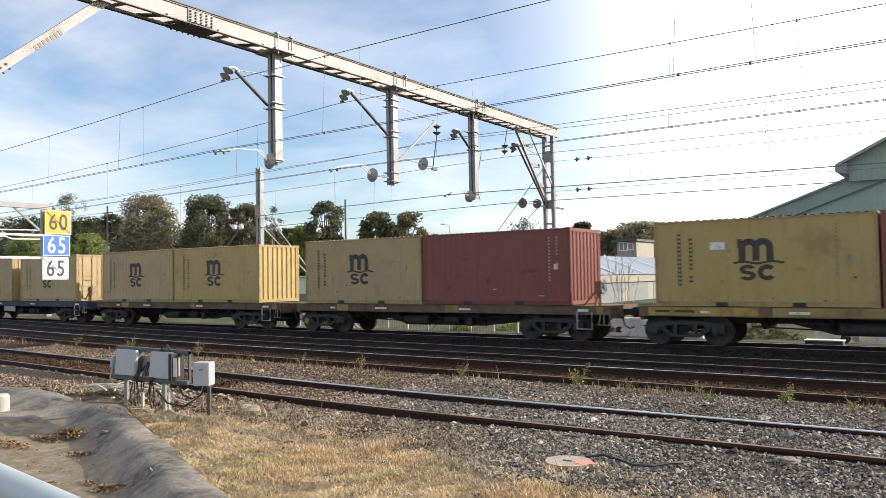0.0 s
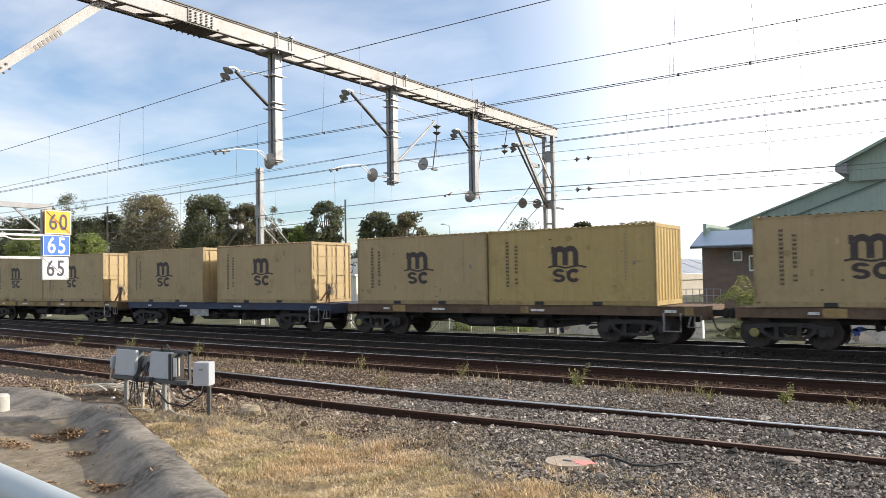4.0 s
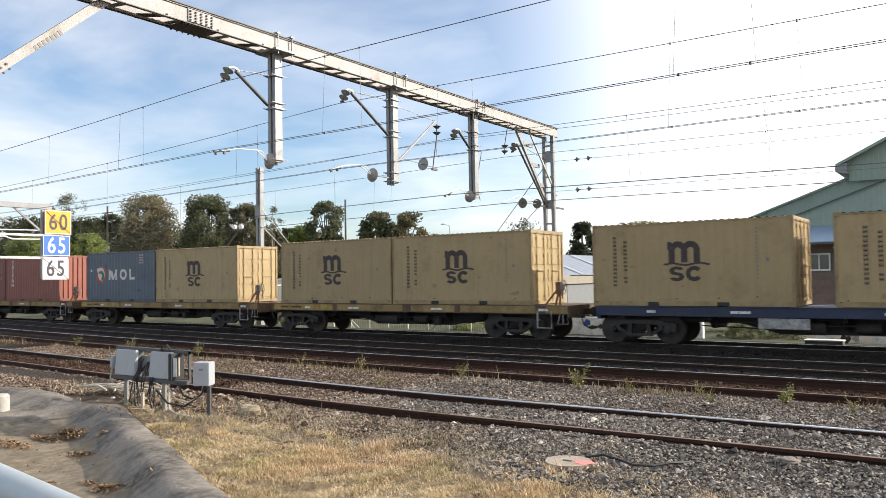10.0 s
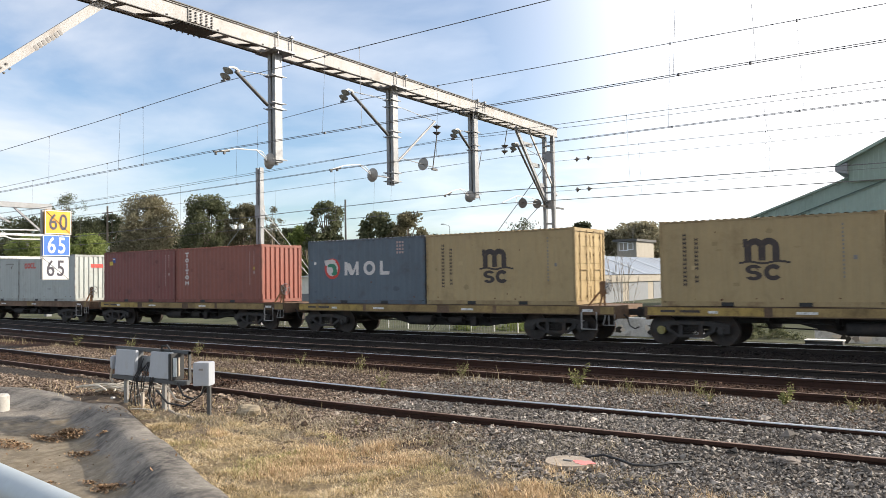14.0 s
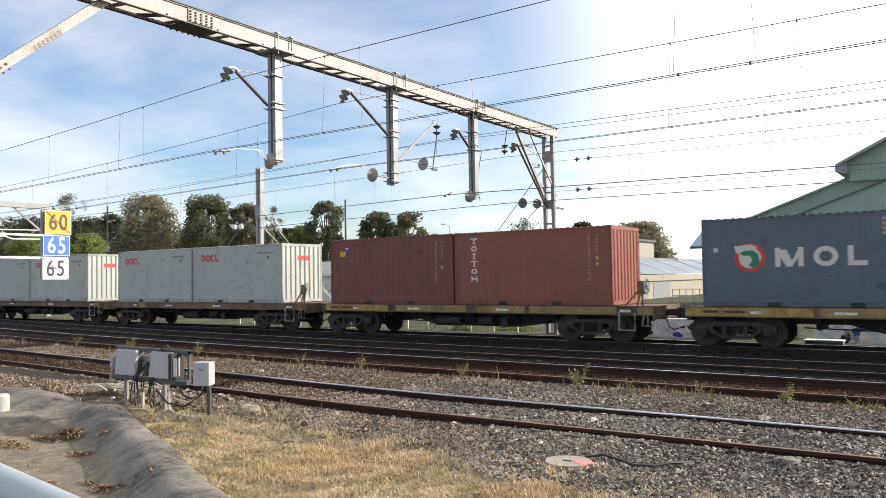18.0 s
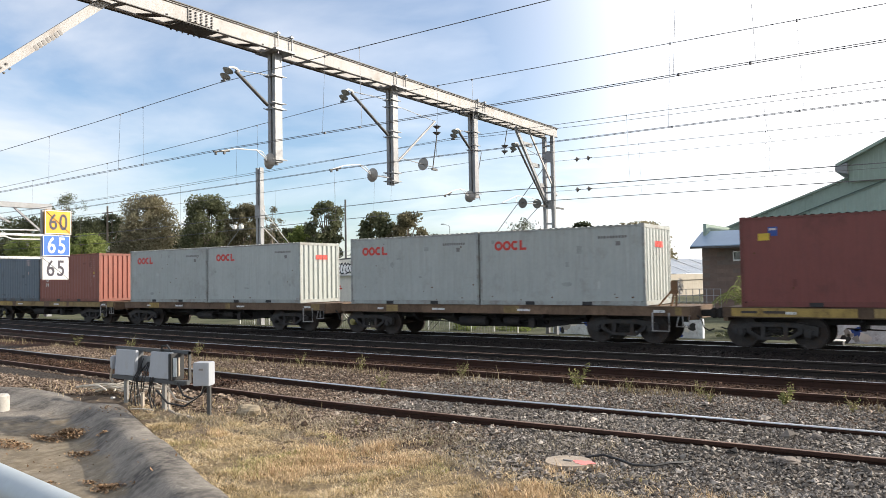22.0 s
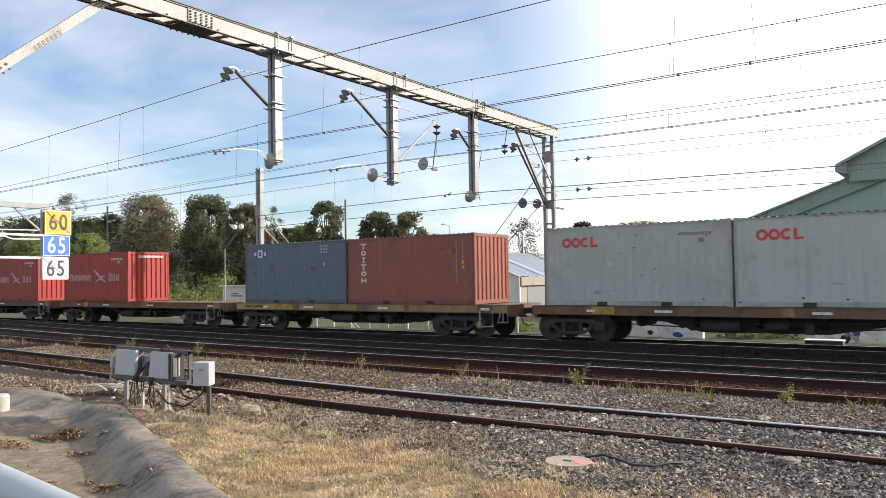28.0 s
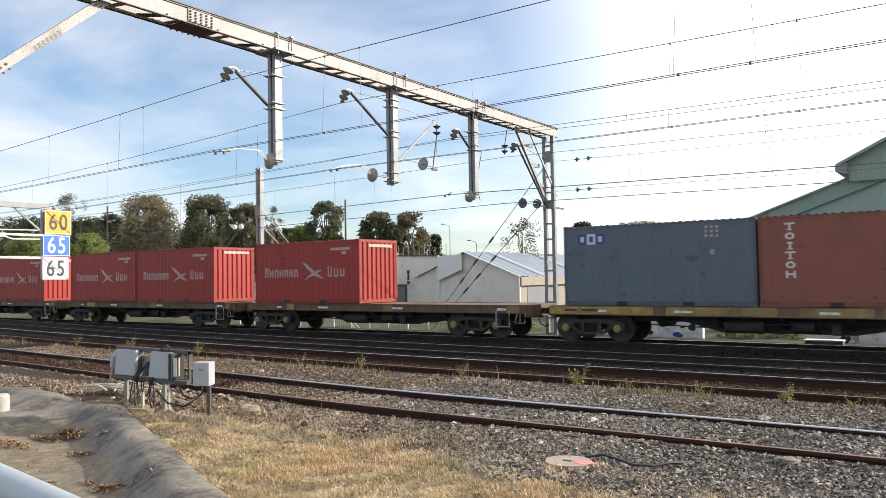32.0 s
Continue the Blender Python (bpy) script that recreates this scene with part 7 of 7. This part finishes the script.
M["blue_roof"] = mat("blue_grey_roof", (0.22, 0.30, 0.40), 0.45, 0.2, 0.07, 0.6)
M["brick"] = mat("brown_brick", (0.215, 0.15, 0.12), 0.9, 0, 0.15, 3.0, 0.3, 40, rnd=0.1)
M["mortar"] = mat("brown_mortar", (0.20, 0.155, 0.13), 0.95, 0, 0.15, 5.0)
M["window_frame"] = mat("white_window_frame", (0.78, 0.78, 0.76), 0.5, 0, 0.04, 3.0)
GL = bpy.data.materials.new("window_glass")
GL.use_nodes = True
GL.node_tree.nodes["Principled BSDF"].inputs["Base Color"].default_value = (0.06, 0.075, 0.08, 1)
GL.node_tree.nodes["Principled BSDF"].inputs["Roughness"].default_value = 0.08
GL.node_tree.nodes["Principled BSDF"].inputs["Specular IOR Level"].default_value = 0.8
GZ = -0.6


def window(t, x0, x1, z0, z1, y, panes=2):
    w = part("window", box(B(), x0, x1, y + 0.05, y + 0.09, z0, z1), GL, t)
    bm = B()
    for a, b, c, d in ((x0 - 0.07, x1 + 0.07, z1, z1 + 0.08), (x0 - 0.07, x1 + 0.07, z0 - 0.1, z0), (x0 - 0.08, x0, z0, z1), (x1, x1 + 0.08, z0, z1)):
        box(bm, a, b, y - 0.05, y + 0.1, c, d)
    for i in range(1, panes):
        c = x0 + (x1 - x0) * i / panes
        box(bm, c - 0.035, c + 0.035, y - 0.02, y + 0.1, z0, z1)
    part("window_frame", bm, M["window_frame"], w)


def ribbed(x0, x1, z_of, y, pitch, depth, zb):
    """Sheet cladding facing -y, with upright ribs; z_of gives its top edge."""
    bm = B()
    n = max(1, int((x1 - x0) / pitch))
    pts = []
    for i in range(n):
        a = x0 + (x1 - x0) * i / n
        p = (x1 - x0) / n
        pts += [(a, y), (a + 0.45 * p, y), (a + 0.55 * p, y - depth), (a + 0.9 * p, y - depth)]
    pts.append((x1, y))
    lo = [bm.verts.new((a, b, zb)) for a, b in pts]
    hi = [bm.verts.new((a, b, z_of(a))) for a, b in pts]
    for i in range(len(pts) - 1):
        bm.faces.new((lo[i], lo[i + 1], hi[i + 1], hi[i]))
    return bm


def sheds():
    # flat-roofed white building with a parapet
    t = thing("flat_roofed_shed", "off-white flat roofed shed with graffiti and roof railings", "building", "line-side buildings")
    part("wall", prism(B(), [(-49.4, GZ), (-35.15, GZ), (-35.15, 3.8), (-37.5, 3.88), (-42.3, 4.0), (-49.4, 3.62)], "y", 50.4, 58), M["cream"], t)
    part("coping", prism(B(), [(-49.5, 3.62), (-42.3, 4.0), (-35.1, 3.8), (-35.1, 3.9), (-42.3, 4.1), (-49.5, 3.72)], "y", 50.3, 58.1), M["steel_dark"], t)
    for i in range(13):
        x = -42.5 + i * 0.55 - (0.02 if i % 3 else 0)
        part("roof_railing_post", rod(B(), (x, 52, 3.7), (x, 52, 4.9 - 0.25 * (i % 3 == 1)), 0.03, 6), M["galv"], t)
    for z in (4.35, 4.75):
        part("roof_rail", rod(B(), (-49, 52, z - 0.2), (-42.5, 52, z), 0.02, 5), M["galv"], t)
    for i in range(7):
        x = -49.0 + i
        part("roof_railing_post", rod(B(), (x, 52, 3.4), (x, 52, 4.55), 0.025, 6), M["galv"], t)
    part("roof_unit", box(B(), -46.6, -44.0, 53, 55, 3.8, 4.75, 0.05), M["steel_dark"], t)
    part("roller_door", box(B(), -43.0, -38.9, 50.36, 50.4, GZ, 1.45), M["roller"], t, "dark roller door")
    part("door_frame", box(box(B(), -43.15, -38.75, 50.3, 50.36, 1.45, 1.6), -38.9, -38.75, 50.3, 50.4, GZ, 1.45), M["steel_dark"], t)
    # unreadable spray marks
    r = random.Random(2)
    for i in range(6):
        x, z, w, h = -46.55 + 0.34 * i, 3.02 + r.uniform(-0.08, 0.08), r.uniform(0.24, 0.32), r.uniform(0.42, 0.6)
        ks = [r.uniform(0.78, 1.18) for _ in range(12)]
        for grow, y, m_, nm in ((1.0, 50.386 - 0.002 * i, "black", "spray_outline"), (0.78, 50.385 - 0.002 * i, "white", "spray_fill")):
            part(nm, prism(B(), [(x + grow * w * k * math.cos(a * math.pi / 6), z + (grow * h - 0.03 * (grow < 1)) * k * math.sin(a * math.pi / 6)) for a, k in enumerate(ks)], "y", y, 50.398), M[m_], t)
        part("spray_outline", box(B(), x - 0.03, x + 0.04, 50.373, 50.39, z - 0.2, z + 0.12), M["black"], t)
    part("spray_outline", ring(B(), -44.35, 3.42, 0.2, 0.13, 0, 300, 12, y=50.38, sx=1.2), M["black"], t)
    part("spray_mark", box(box(box(B(), -38.75, -38.45, 50.385, 50.395, 2.5, 2.75), -38.7, -38.5, 50.385, 50.395, 1.95, 2.5), -38.72, -38.48, 50.385, 50.395, 1.6, 1.85), M["black"], t)
    part("pale_panel", box(B(), -37.6, -36.55, 50.36, 50.395, 0.35, 2.35), M["galv"], t, "grey sheet panel against the wall")
    # lower curved-roof shed in front
    t = thing("curved_roof_shed", "low pale shed with a white curved roof", "building", "line-side buildings")
    out = [(-54.5, GZ), (-40.4, GZ), (-40.4, 2.35)] + [(-40.4 - 14.1 * f, 2.35 + 0.12 * math.sin(f * 3.1) - 0.95 * f * f) for f in [i / 8 for i in range(1, 9)]]
    part("wall", prism(B(), out, "y", 46, 49.5), M["cream"], t)
    rf = [(-40.3 - 14.3 * f, 2.37 + 0.12 * math.sin(f * 3.1) - 0.95 * f * f) for f in [i / 12 for i in range(13)]]
    part("roof", prism(B(), rf + [(a, b + 0.1) for a, b in reversed(rf)], "y", 45.7, 49.8), M["roof_white"], t, "white curved roof sheet")
    part("annex", box(B(), -54.6, -47.6, 44.5, 45.95, GZ, 1.62), M["cream"], t)
    part("annex_roof", box(B(), -54.85, -47.5, 44.3, 46.0, 1.63, 1.74), M["roof_white"], t)
    part("opening", box(B(), -47.2, -44.2, 45.95, 45.99, GZ, 0.95), M["roller"], t, "dark roller door")
    part("lower_window", box(B(), -50.6, -49.2, 44.45, 44.49, 0.1, 0.5), GL, t)
    for x, z, w in ((-53.5, 0.75, 1.4), (-48.0, 0.7, 0.35), (-43.3, 1.15, 0.9), (-42.4, 1.3, 0.5)):
        yy = 44.48 if x < -47.6 else 45.98
        part("spray_mark", box(box(B(), x, x + w, yy, yy + 0.008, z, z + 0.12), x + 0.1, x + w * 0.7, yy, yy + 0.008, z + 0.2, z + 0.3), M["redmark" if x > -43 else "greymark"], t)
    # gabled shed with a zinc roof
    t = thing("gabled_shed", "cream shed with a shiny zinc gable roof", "building", "line-side buildings")
    x0, x1, xr, ze, zr = -37.4, -28.0, -32.7, 2.17, 4.02
    part("gable_wall", prism(B(), [(x0, GZ), (x1, GZ), (x1, ze), (xr, zr), (x0, ze)], "y", 50.0, 50.2), M["cream"], t)
    for s in (1, -1):
        xe = x1 + 0.25 if s > 0 else x0 - 0.25
        bm = B()
        n = 116
        vs = []
        for i in range(n + 1):
            y = 49.8 + i * 70.0 / n
            h = 0.035 if i % 2 else 0.0
            vs.append([bm.verts.new((xr, y, zr + 0.08 + h)), bm.verts.new((xe, y, ze - 0.05 + h))])
        for a, b in zip(vs, vs[1:]):
            bm.faces.new((a[0], a[1], b[1], b[0]))
        part("roof_slope", bm, M["roof_zinc"], t)
        part("barge_board", beam(B(), (xr, 49.75, zr + 0.05), (xe, 49.75, ze - 0.08), 0.05, 0.16, up=(0, 1, 0)), M["white"], t)
    xe = x1 + 0.25
    slope = lambda x: zr + 0.13 + (ze - 0.13 - zr) * (x - xr) / (xe - xr)
    for i in range(9):
        y = 53 + i * 7.5
        bm = B()
        vs = [[bm.verts.new((x, yy, slope(x) + dz)) for yy in (y, y + 0.9)] for dz in (0.0, 0.02) for x in (xr + 0.15, x1 + 0.15)]
        for q in ((vs[0], vs[1]), (vs[3], vs[2]), (vs[1], vs[3]), (vs[2], vs[0])):
            bm.faces.new((q[0][0], q[0][1], q[1][1], q[1][0]))
        part("roof_light", bm, M["zinc_pale"], t)
    part("side_wall", box(B(), x1 - 0.2, x1, 50.2, 119.8, GZ, ze - 0.1), M["tan_sheet"], t)
    part("fascia", box(B(), x1 + 0.02, x1 + 0.2, 50.0, 119.8, ze - 0.75, ze - 0.1), M["tan_sheet"], t)
    for i in range(5):
        part("roller_door", box(B(), x1, x1 + 0.03, 51.2 + i * 6.8, 56.4 + i * 6.8, GZ, 1.4), M["roller"], t, "dark grey roller door")
    part("downpipe", rod(B(), (x1 + 0.05, 49.93, GZ), (x1 + 0.05, 49.93, ze - 0.1), 0.06, 8), M["white"], t)
    # panel between the two sheds; its white paints in a sunlit side wall
    part("side_panel", prism(B(), [(-35.1, 1.85), (-32.85, 2.7), (-32.85, 3.9), (-35.1, 3.75)], "y", 49.6, 49.7), M["roof_white"], t, "white panel painted as the sunlit side beside the gable")
    part("corner_pipe", rod(B(), (-35.2, 49.9, GZ), (-35.2, 49.9, 3.9), 0.06, 8), M["white"], t)


sheds()


def far_houses():
    t = thing("far_house", "distant pale flat roofed house", "building", "far houses")
    x0, x1, y0, y1, zt = -36.6, -34.1, 90.0, 96.0, 6.15
    part("wall", box(B(), x0, x1, y0, y1, GZ, zt), M["tan_sheet"], t)
    part("roof", box(B(), x0 - 0.35, x1 + 0.25, y0 - 0.5, y1 + 0.3, zt, zt + 0.28), M["steel_dark"], t, "dark flat roof slab")
    window(t, x0 + 0.35, x0 + 1.4, 5.1, 6.0, y0 - 0.03)
    window(t, x1 - 1.1, x1 - 0.45, 5.2, 5.9, y0 - 0.03, 1)
    part("antenna", tube(B(), [(x1 - 0.4, y0, zt + 0.28), (x1 - 0.4, y0, zt + 1.6), (x1 - 0.1, y0, zt + 1.9)], 0.03), M["galv"], t)
    t = thing("stair_railing", "grey steel stair railing beside the shed", "railing")
    for i in range(8):
        part("post", rod(B(), (-15.9 + i * 0.42, 48.0, GZ - 0.1), (-15.9 + i * 0.42, 48.0, 1.15), 0.025, 6), M["galv_pale"], t)
    for z in (0.35, 0.75, 1.15):
        part("rail", rod(B(), (-15.9, 48.0, z), (-12.96, 48.0, z), 0.022, 6), M["galv_pale"], t)


far_houses()


def green_hall():
    t = thing("green_hall", "large green clad hall with brown brick base", "building")
    xl, xr = -14.6, 18.0
    yb = 50.0
    wall = part("brick_wall", box(B(), xl, xr, yb + 0.03, yb + 0.4, GZ, 3.75), M["mortar"], t)
    # courses of brick pieces on the stretch that can be seen
    bl = cached("brick", lambda: mesh_of("brick", box(B(), 0, 0.935, 0.012, 0.05, 0, 0.257), M["brick"]))
    openings = [(-11.75, -10.5, 2.2, 3.2), (-8.42, -7.16, 2.15, 3.2), (-5.1, -3.75, 2.15, 3.15), (-12.65, -12.15, 2.9, 3.45)]
    for k in range(16):
        z = -0.5 + k * 0.262
        x = xl + (0.46 if k % 2 else 0)
        while x < -2.6:
            if not any(a - 0.15 < x + 0.92 and x < b + 0.15 and c - 0.2 < z + 0.25 and z < d + 0.15 for a, b, c, d in openings):
                part("brick_panel", bl, None, wall, m=pose(x, yb, z))
            x += 0.94
    for a, b, c, d in openings[:3]:
        window(t, a + 0.1, b - 0.1, c + 0.1, d - 0.1, yb - 0.03)
    window(t, -12.6, -12.2, 2.95, 3.4, yb - 0.03, 1)
    part("verandah_roof", prism(B(), [(48.6, 3.72), (48.6, 3.84), (51.2, 4.86), (51.2, 4.7)], "x", xl - 0.3, xr), M["blue_roof"], t, "blue-grey lean-to roof")
    part("gutter", box(B(), xl - 0.3, xr, 48.5, 48.62, 3.66, 3.78), M["steel_dark"], t)
    part("downpipe", rod(B(), (-6.78, 49.9, 1.1), (-6.78, 49.9, 3.4), 0.07, 8), M["galv_pale"], t)
    part("flood_lamp", box(B(), -7.0, -6.82, 49.75, 49.95, 3.42, 3.58, 0.02), M["white"], t)
    part("wall_pipe", rod(B(), (-6.4, 49.93, 1.2), (2, 49.93, 1.3), 0.05, 6), M["galv"], t)
    # front gable and the larger one behind it
    apex = 6.0
    f1 = lambda x: 4.55 + (x + 11.9) * 0.365 if x < -1.0 else 4.55 + 10.9 * 0.365 - (x + 1.0) * 0.365
    part("front_gable", ribbed(-11.9, 9.9, f1, 51.2, 0.3, 0.012, 4.4), M["green_clad"], t)
    part("front_verge", beam(B(), (-12.1, 51.1, f1(-11.9) - 0.03), (-1.0, 51.1, f1(-1.0) + 0.03), 0.06, 0.14, up=(0, 1, 0)), M["green_dark"], t)
    f2 = lambda x: 5.33 + (x + 15.2) * 0.365
    part("rear_gable", ribbed(-15.2, 12.0, lambda x: f2(x) if x < -1.5 else f2(-1.5) - (x + 1.5) * 0.365, 58.0, 0.3, 0.012, 3.9), M["green_clad"], t)
    part("rear_roof", prism(B(), [(-15.5, f2(-15.5)), (-1.5, f2(-1.5)), (12.5, f2(-15.5)), (12.5, f2(-15.5) + 0.12), (-1.5, f2(-1.5) + 0.14), (-15.5, f2(-15.5) + 0.12)], "y", 57.8, 75), M["green_clad"], t)
    part("side_wall", box(B(), -14.6, -14.4, 50.4, 75, GZ, 5.3), M["green_clad"], t)
    # ridge monitor with overhanging eaves
    m1 = lambda x: 9.25 + (x + 7.6) * 0.50
    part("monitor_wall", ribbed(-7.0, 5.0, lambda x: m1(x) if x < -1.0 else m1(-1.0) - (x + 1.0) * 0.5, 57.6, 0.3, 0.012, 8.1), M["green_clad"], t)
    part("monitor_roof", prism(B(), [(-7.7, 9.05), (-1.0, 12.45), (5.7, 9.05), (5.7, 9.25), (-1.0, 12.65), (-7.7, 9.25)], "y", 57.0, 75), M["green_clad"], t)
    part("monitor_eave", prism(B(), [(-7.72, 8.75), (-7.0, 8.55), (-7.0, 9.3), (-7.72, 9.06)], "y", 56.98, 75), M["galv"], t)
    part("back_wall", box(B(), -14.4, 12.0, 74.8, 75, GZ, 5.2), M["green_clad"], t)


green_hall()

# ---- behind the line: small things ----
M["spray_wall"] = mat("sprayed_low_wall", (0.66, 0.70, 0.74), 0.85, 0, 0.25, 2.5, 0.3, 25, (0.14, 0.16, 0.19), 0.3, 3.2)
rng_wall = random.Random(12)
for a, b in ((-15.5, -9.0), (-5.0, 3.0)):
    lw = single("low_wall", box(B(), a, b, 30.6, 30.9, -0.75, 0.32, 0.03), M["spray_wall"], "low pale concrete wall covered in spray paint", "wall", "low walls")
    for i in range(int((b - a) * 4)):
        x, z, w, h = rng_wall.uniform(a + 0.4, b - 0.4), rng_wall.uniform(-0.35, 0.12), rng_wall.uniform(0.08, 0.3), rng_wall.uniform(0.08, 0.22)
        pts = [(x + w * rng_wall.uniform(0.5, 1.1) * math.cos(k * math.pi / 5), z + h * rng_wall.uniform(0.5, 1.0) * math.sin(k * math.pi / 5)) for k in range(10)]
        part("spray_mark", prism(B(), pts, "y", 30.592 - 0.0004 * (i % 12), 30.6), M[("white", "black", "bluemark", "white", "galv_pale", "black")[i % 6]], lw)


def fence():
    t = thing("mesh_fence", "low pale steel mesh fence behind the track", "fence")
    for i in range(16):
        x = -36.0 + i * 1.25
        part("post", rod(B(), (x, 30.6, -0.7), (x, 30.6, 0.35), 0.03, 6), M["white"], t)
    for z in (-0.5, 0.3):
        part("rail", rod(B(), (-36, 30.6, z), (-17.2, 30.6, z), 0.018, 5), M["galv_pale"], t)
    for i in range(125):
        x = -36.0 + i * 0.15
        part("wire", cached("fwire", lambda: mesh_of("fwire", rod(B(), (0, 30.62, -0.68), (0, 30.62, 0.3), 0.007, 4), M["galv_pale"])), None, t, m=pose(x, 0, 0))


fence()
ct = thing("cable_trough", "white concrete cable trough lid beside the rail", "trough", "", pose(-4.0, 26.2, -0.19))
part("lid", box(B(), -0.55, 0.55, -0.25, 0.25, 0.165, 0.205, 0.01), M["white"], ct)
part("trough", box(B(), -0.52, 0.52, -0.22, 0.22, -0.1, 0.165), M["steel_dark"], ct)


def poles():
    single("dark_pole", rod(B(), (-45.1, 50 + 10, GZ), (-45.1, 60, 10.4), 0.12, 8, 0.09), M["steel_dark"], "plain dark pole behind the sheds", "pole", m=pose(-9.0, 0, 0))
    for x in (-97.5, -99.5):
        t = thing("power_pole", "timber power pole with fittings", "pole", "power poles", pose(x, 60, GZ))
        h = 13.2 if x > -98 else 9.5
        part("shaft", rod(B(), (0, 0, 0), (0, 0, h), 0.17, 8, 0.12), M["bark"], t)
        part("cross_arm", box(B(), -1.2, 1.2, -0.06, 0.06, h - 1.0, h - 0.85), M["bark"], t)
        part("transformer", rod(B(), (0.35, -0.2, 6.9), (0.35, -0.2, 7.7), 0.28, 12), M["white"], t)
    for x, y, h in ((-51.2, 75, 8.7), (-47.5, 75, 6.6)):
        t = thing("street_lamp", "thin grey street lamp behind the sheds", "lamp", "street lamps", pose(x, y, GZ))
        part("pole", rod(B(), (0, 0, 0), (0, 0, h), 0.06, 8, 0.04), M["galv"], t)
        part("arm", tube(B(), [(0, 0, h), (-0.3, 0, h + 0.2), (-0.9, 0, h + 0.35)], 0.03), M["galv"], t)
        part("head", box(B(), -1.25, -0.8, -0.1, 0.1, h + 0.3, h + 0.4, 0.03), M["galv"], t)
    t = thing("flood_light_mast", "pair of round white yard lamps on a thin mast", "lamp", "", pose(-47.2, 40, GZ))
    part("pole", rod(B(), (-1.6, 0, 0), (-1.6, 0, 5.2), 0.035, 8), M["galv_pale"], t)
    part("arm", rod(B(), (-1.6, 0, 5.2), (0.35, 0, 6.9), 0.025, 6), M["galv"], t)
    for x in (-0.42, 0.36):
        part("lamp_head", rod(B(), (x, -0.12, 6.9), (x, 0.1, 6.9), 0.17, 16), M["white"], t)


poles()


# ---- what moves ----
def motions():
    for ob, x, y, z in MOVERS:
        walk(ob, [(t, pose(x + s, y, z)) for t, s in S_ROWS])
    # wheels turn by the way that the train goes
    ts, ss = [r[0] for r in S_ROWS], [r[1] for r in S_ROWS]
    turn = [(4 * i / 30.0, float(np.interp(4 * i / 30.0, ts, ss)) / 0.46) for i in range(241)]
    for ws, dx in WHEELS:
        walk(ws, [(t, Matrix.Translation((dx, 0, 0.43)) @ Matrix.Rotation(a, 4, "Y")) for t, a in turn])


motions()
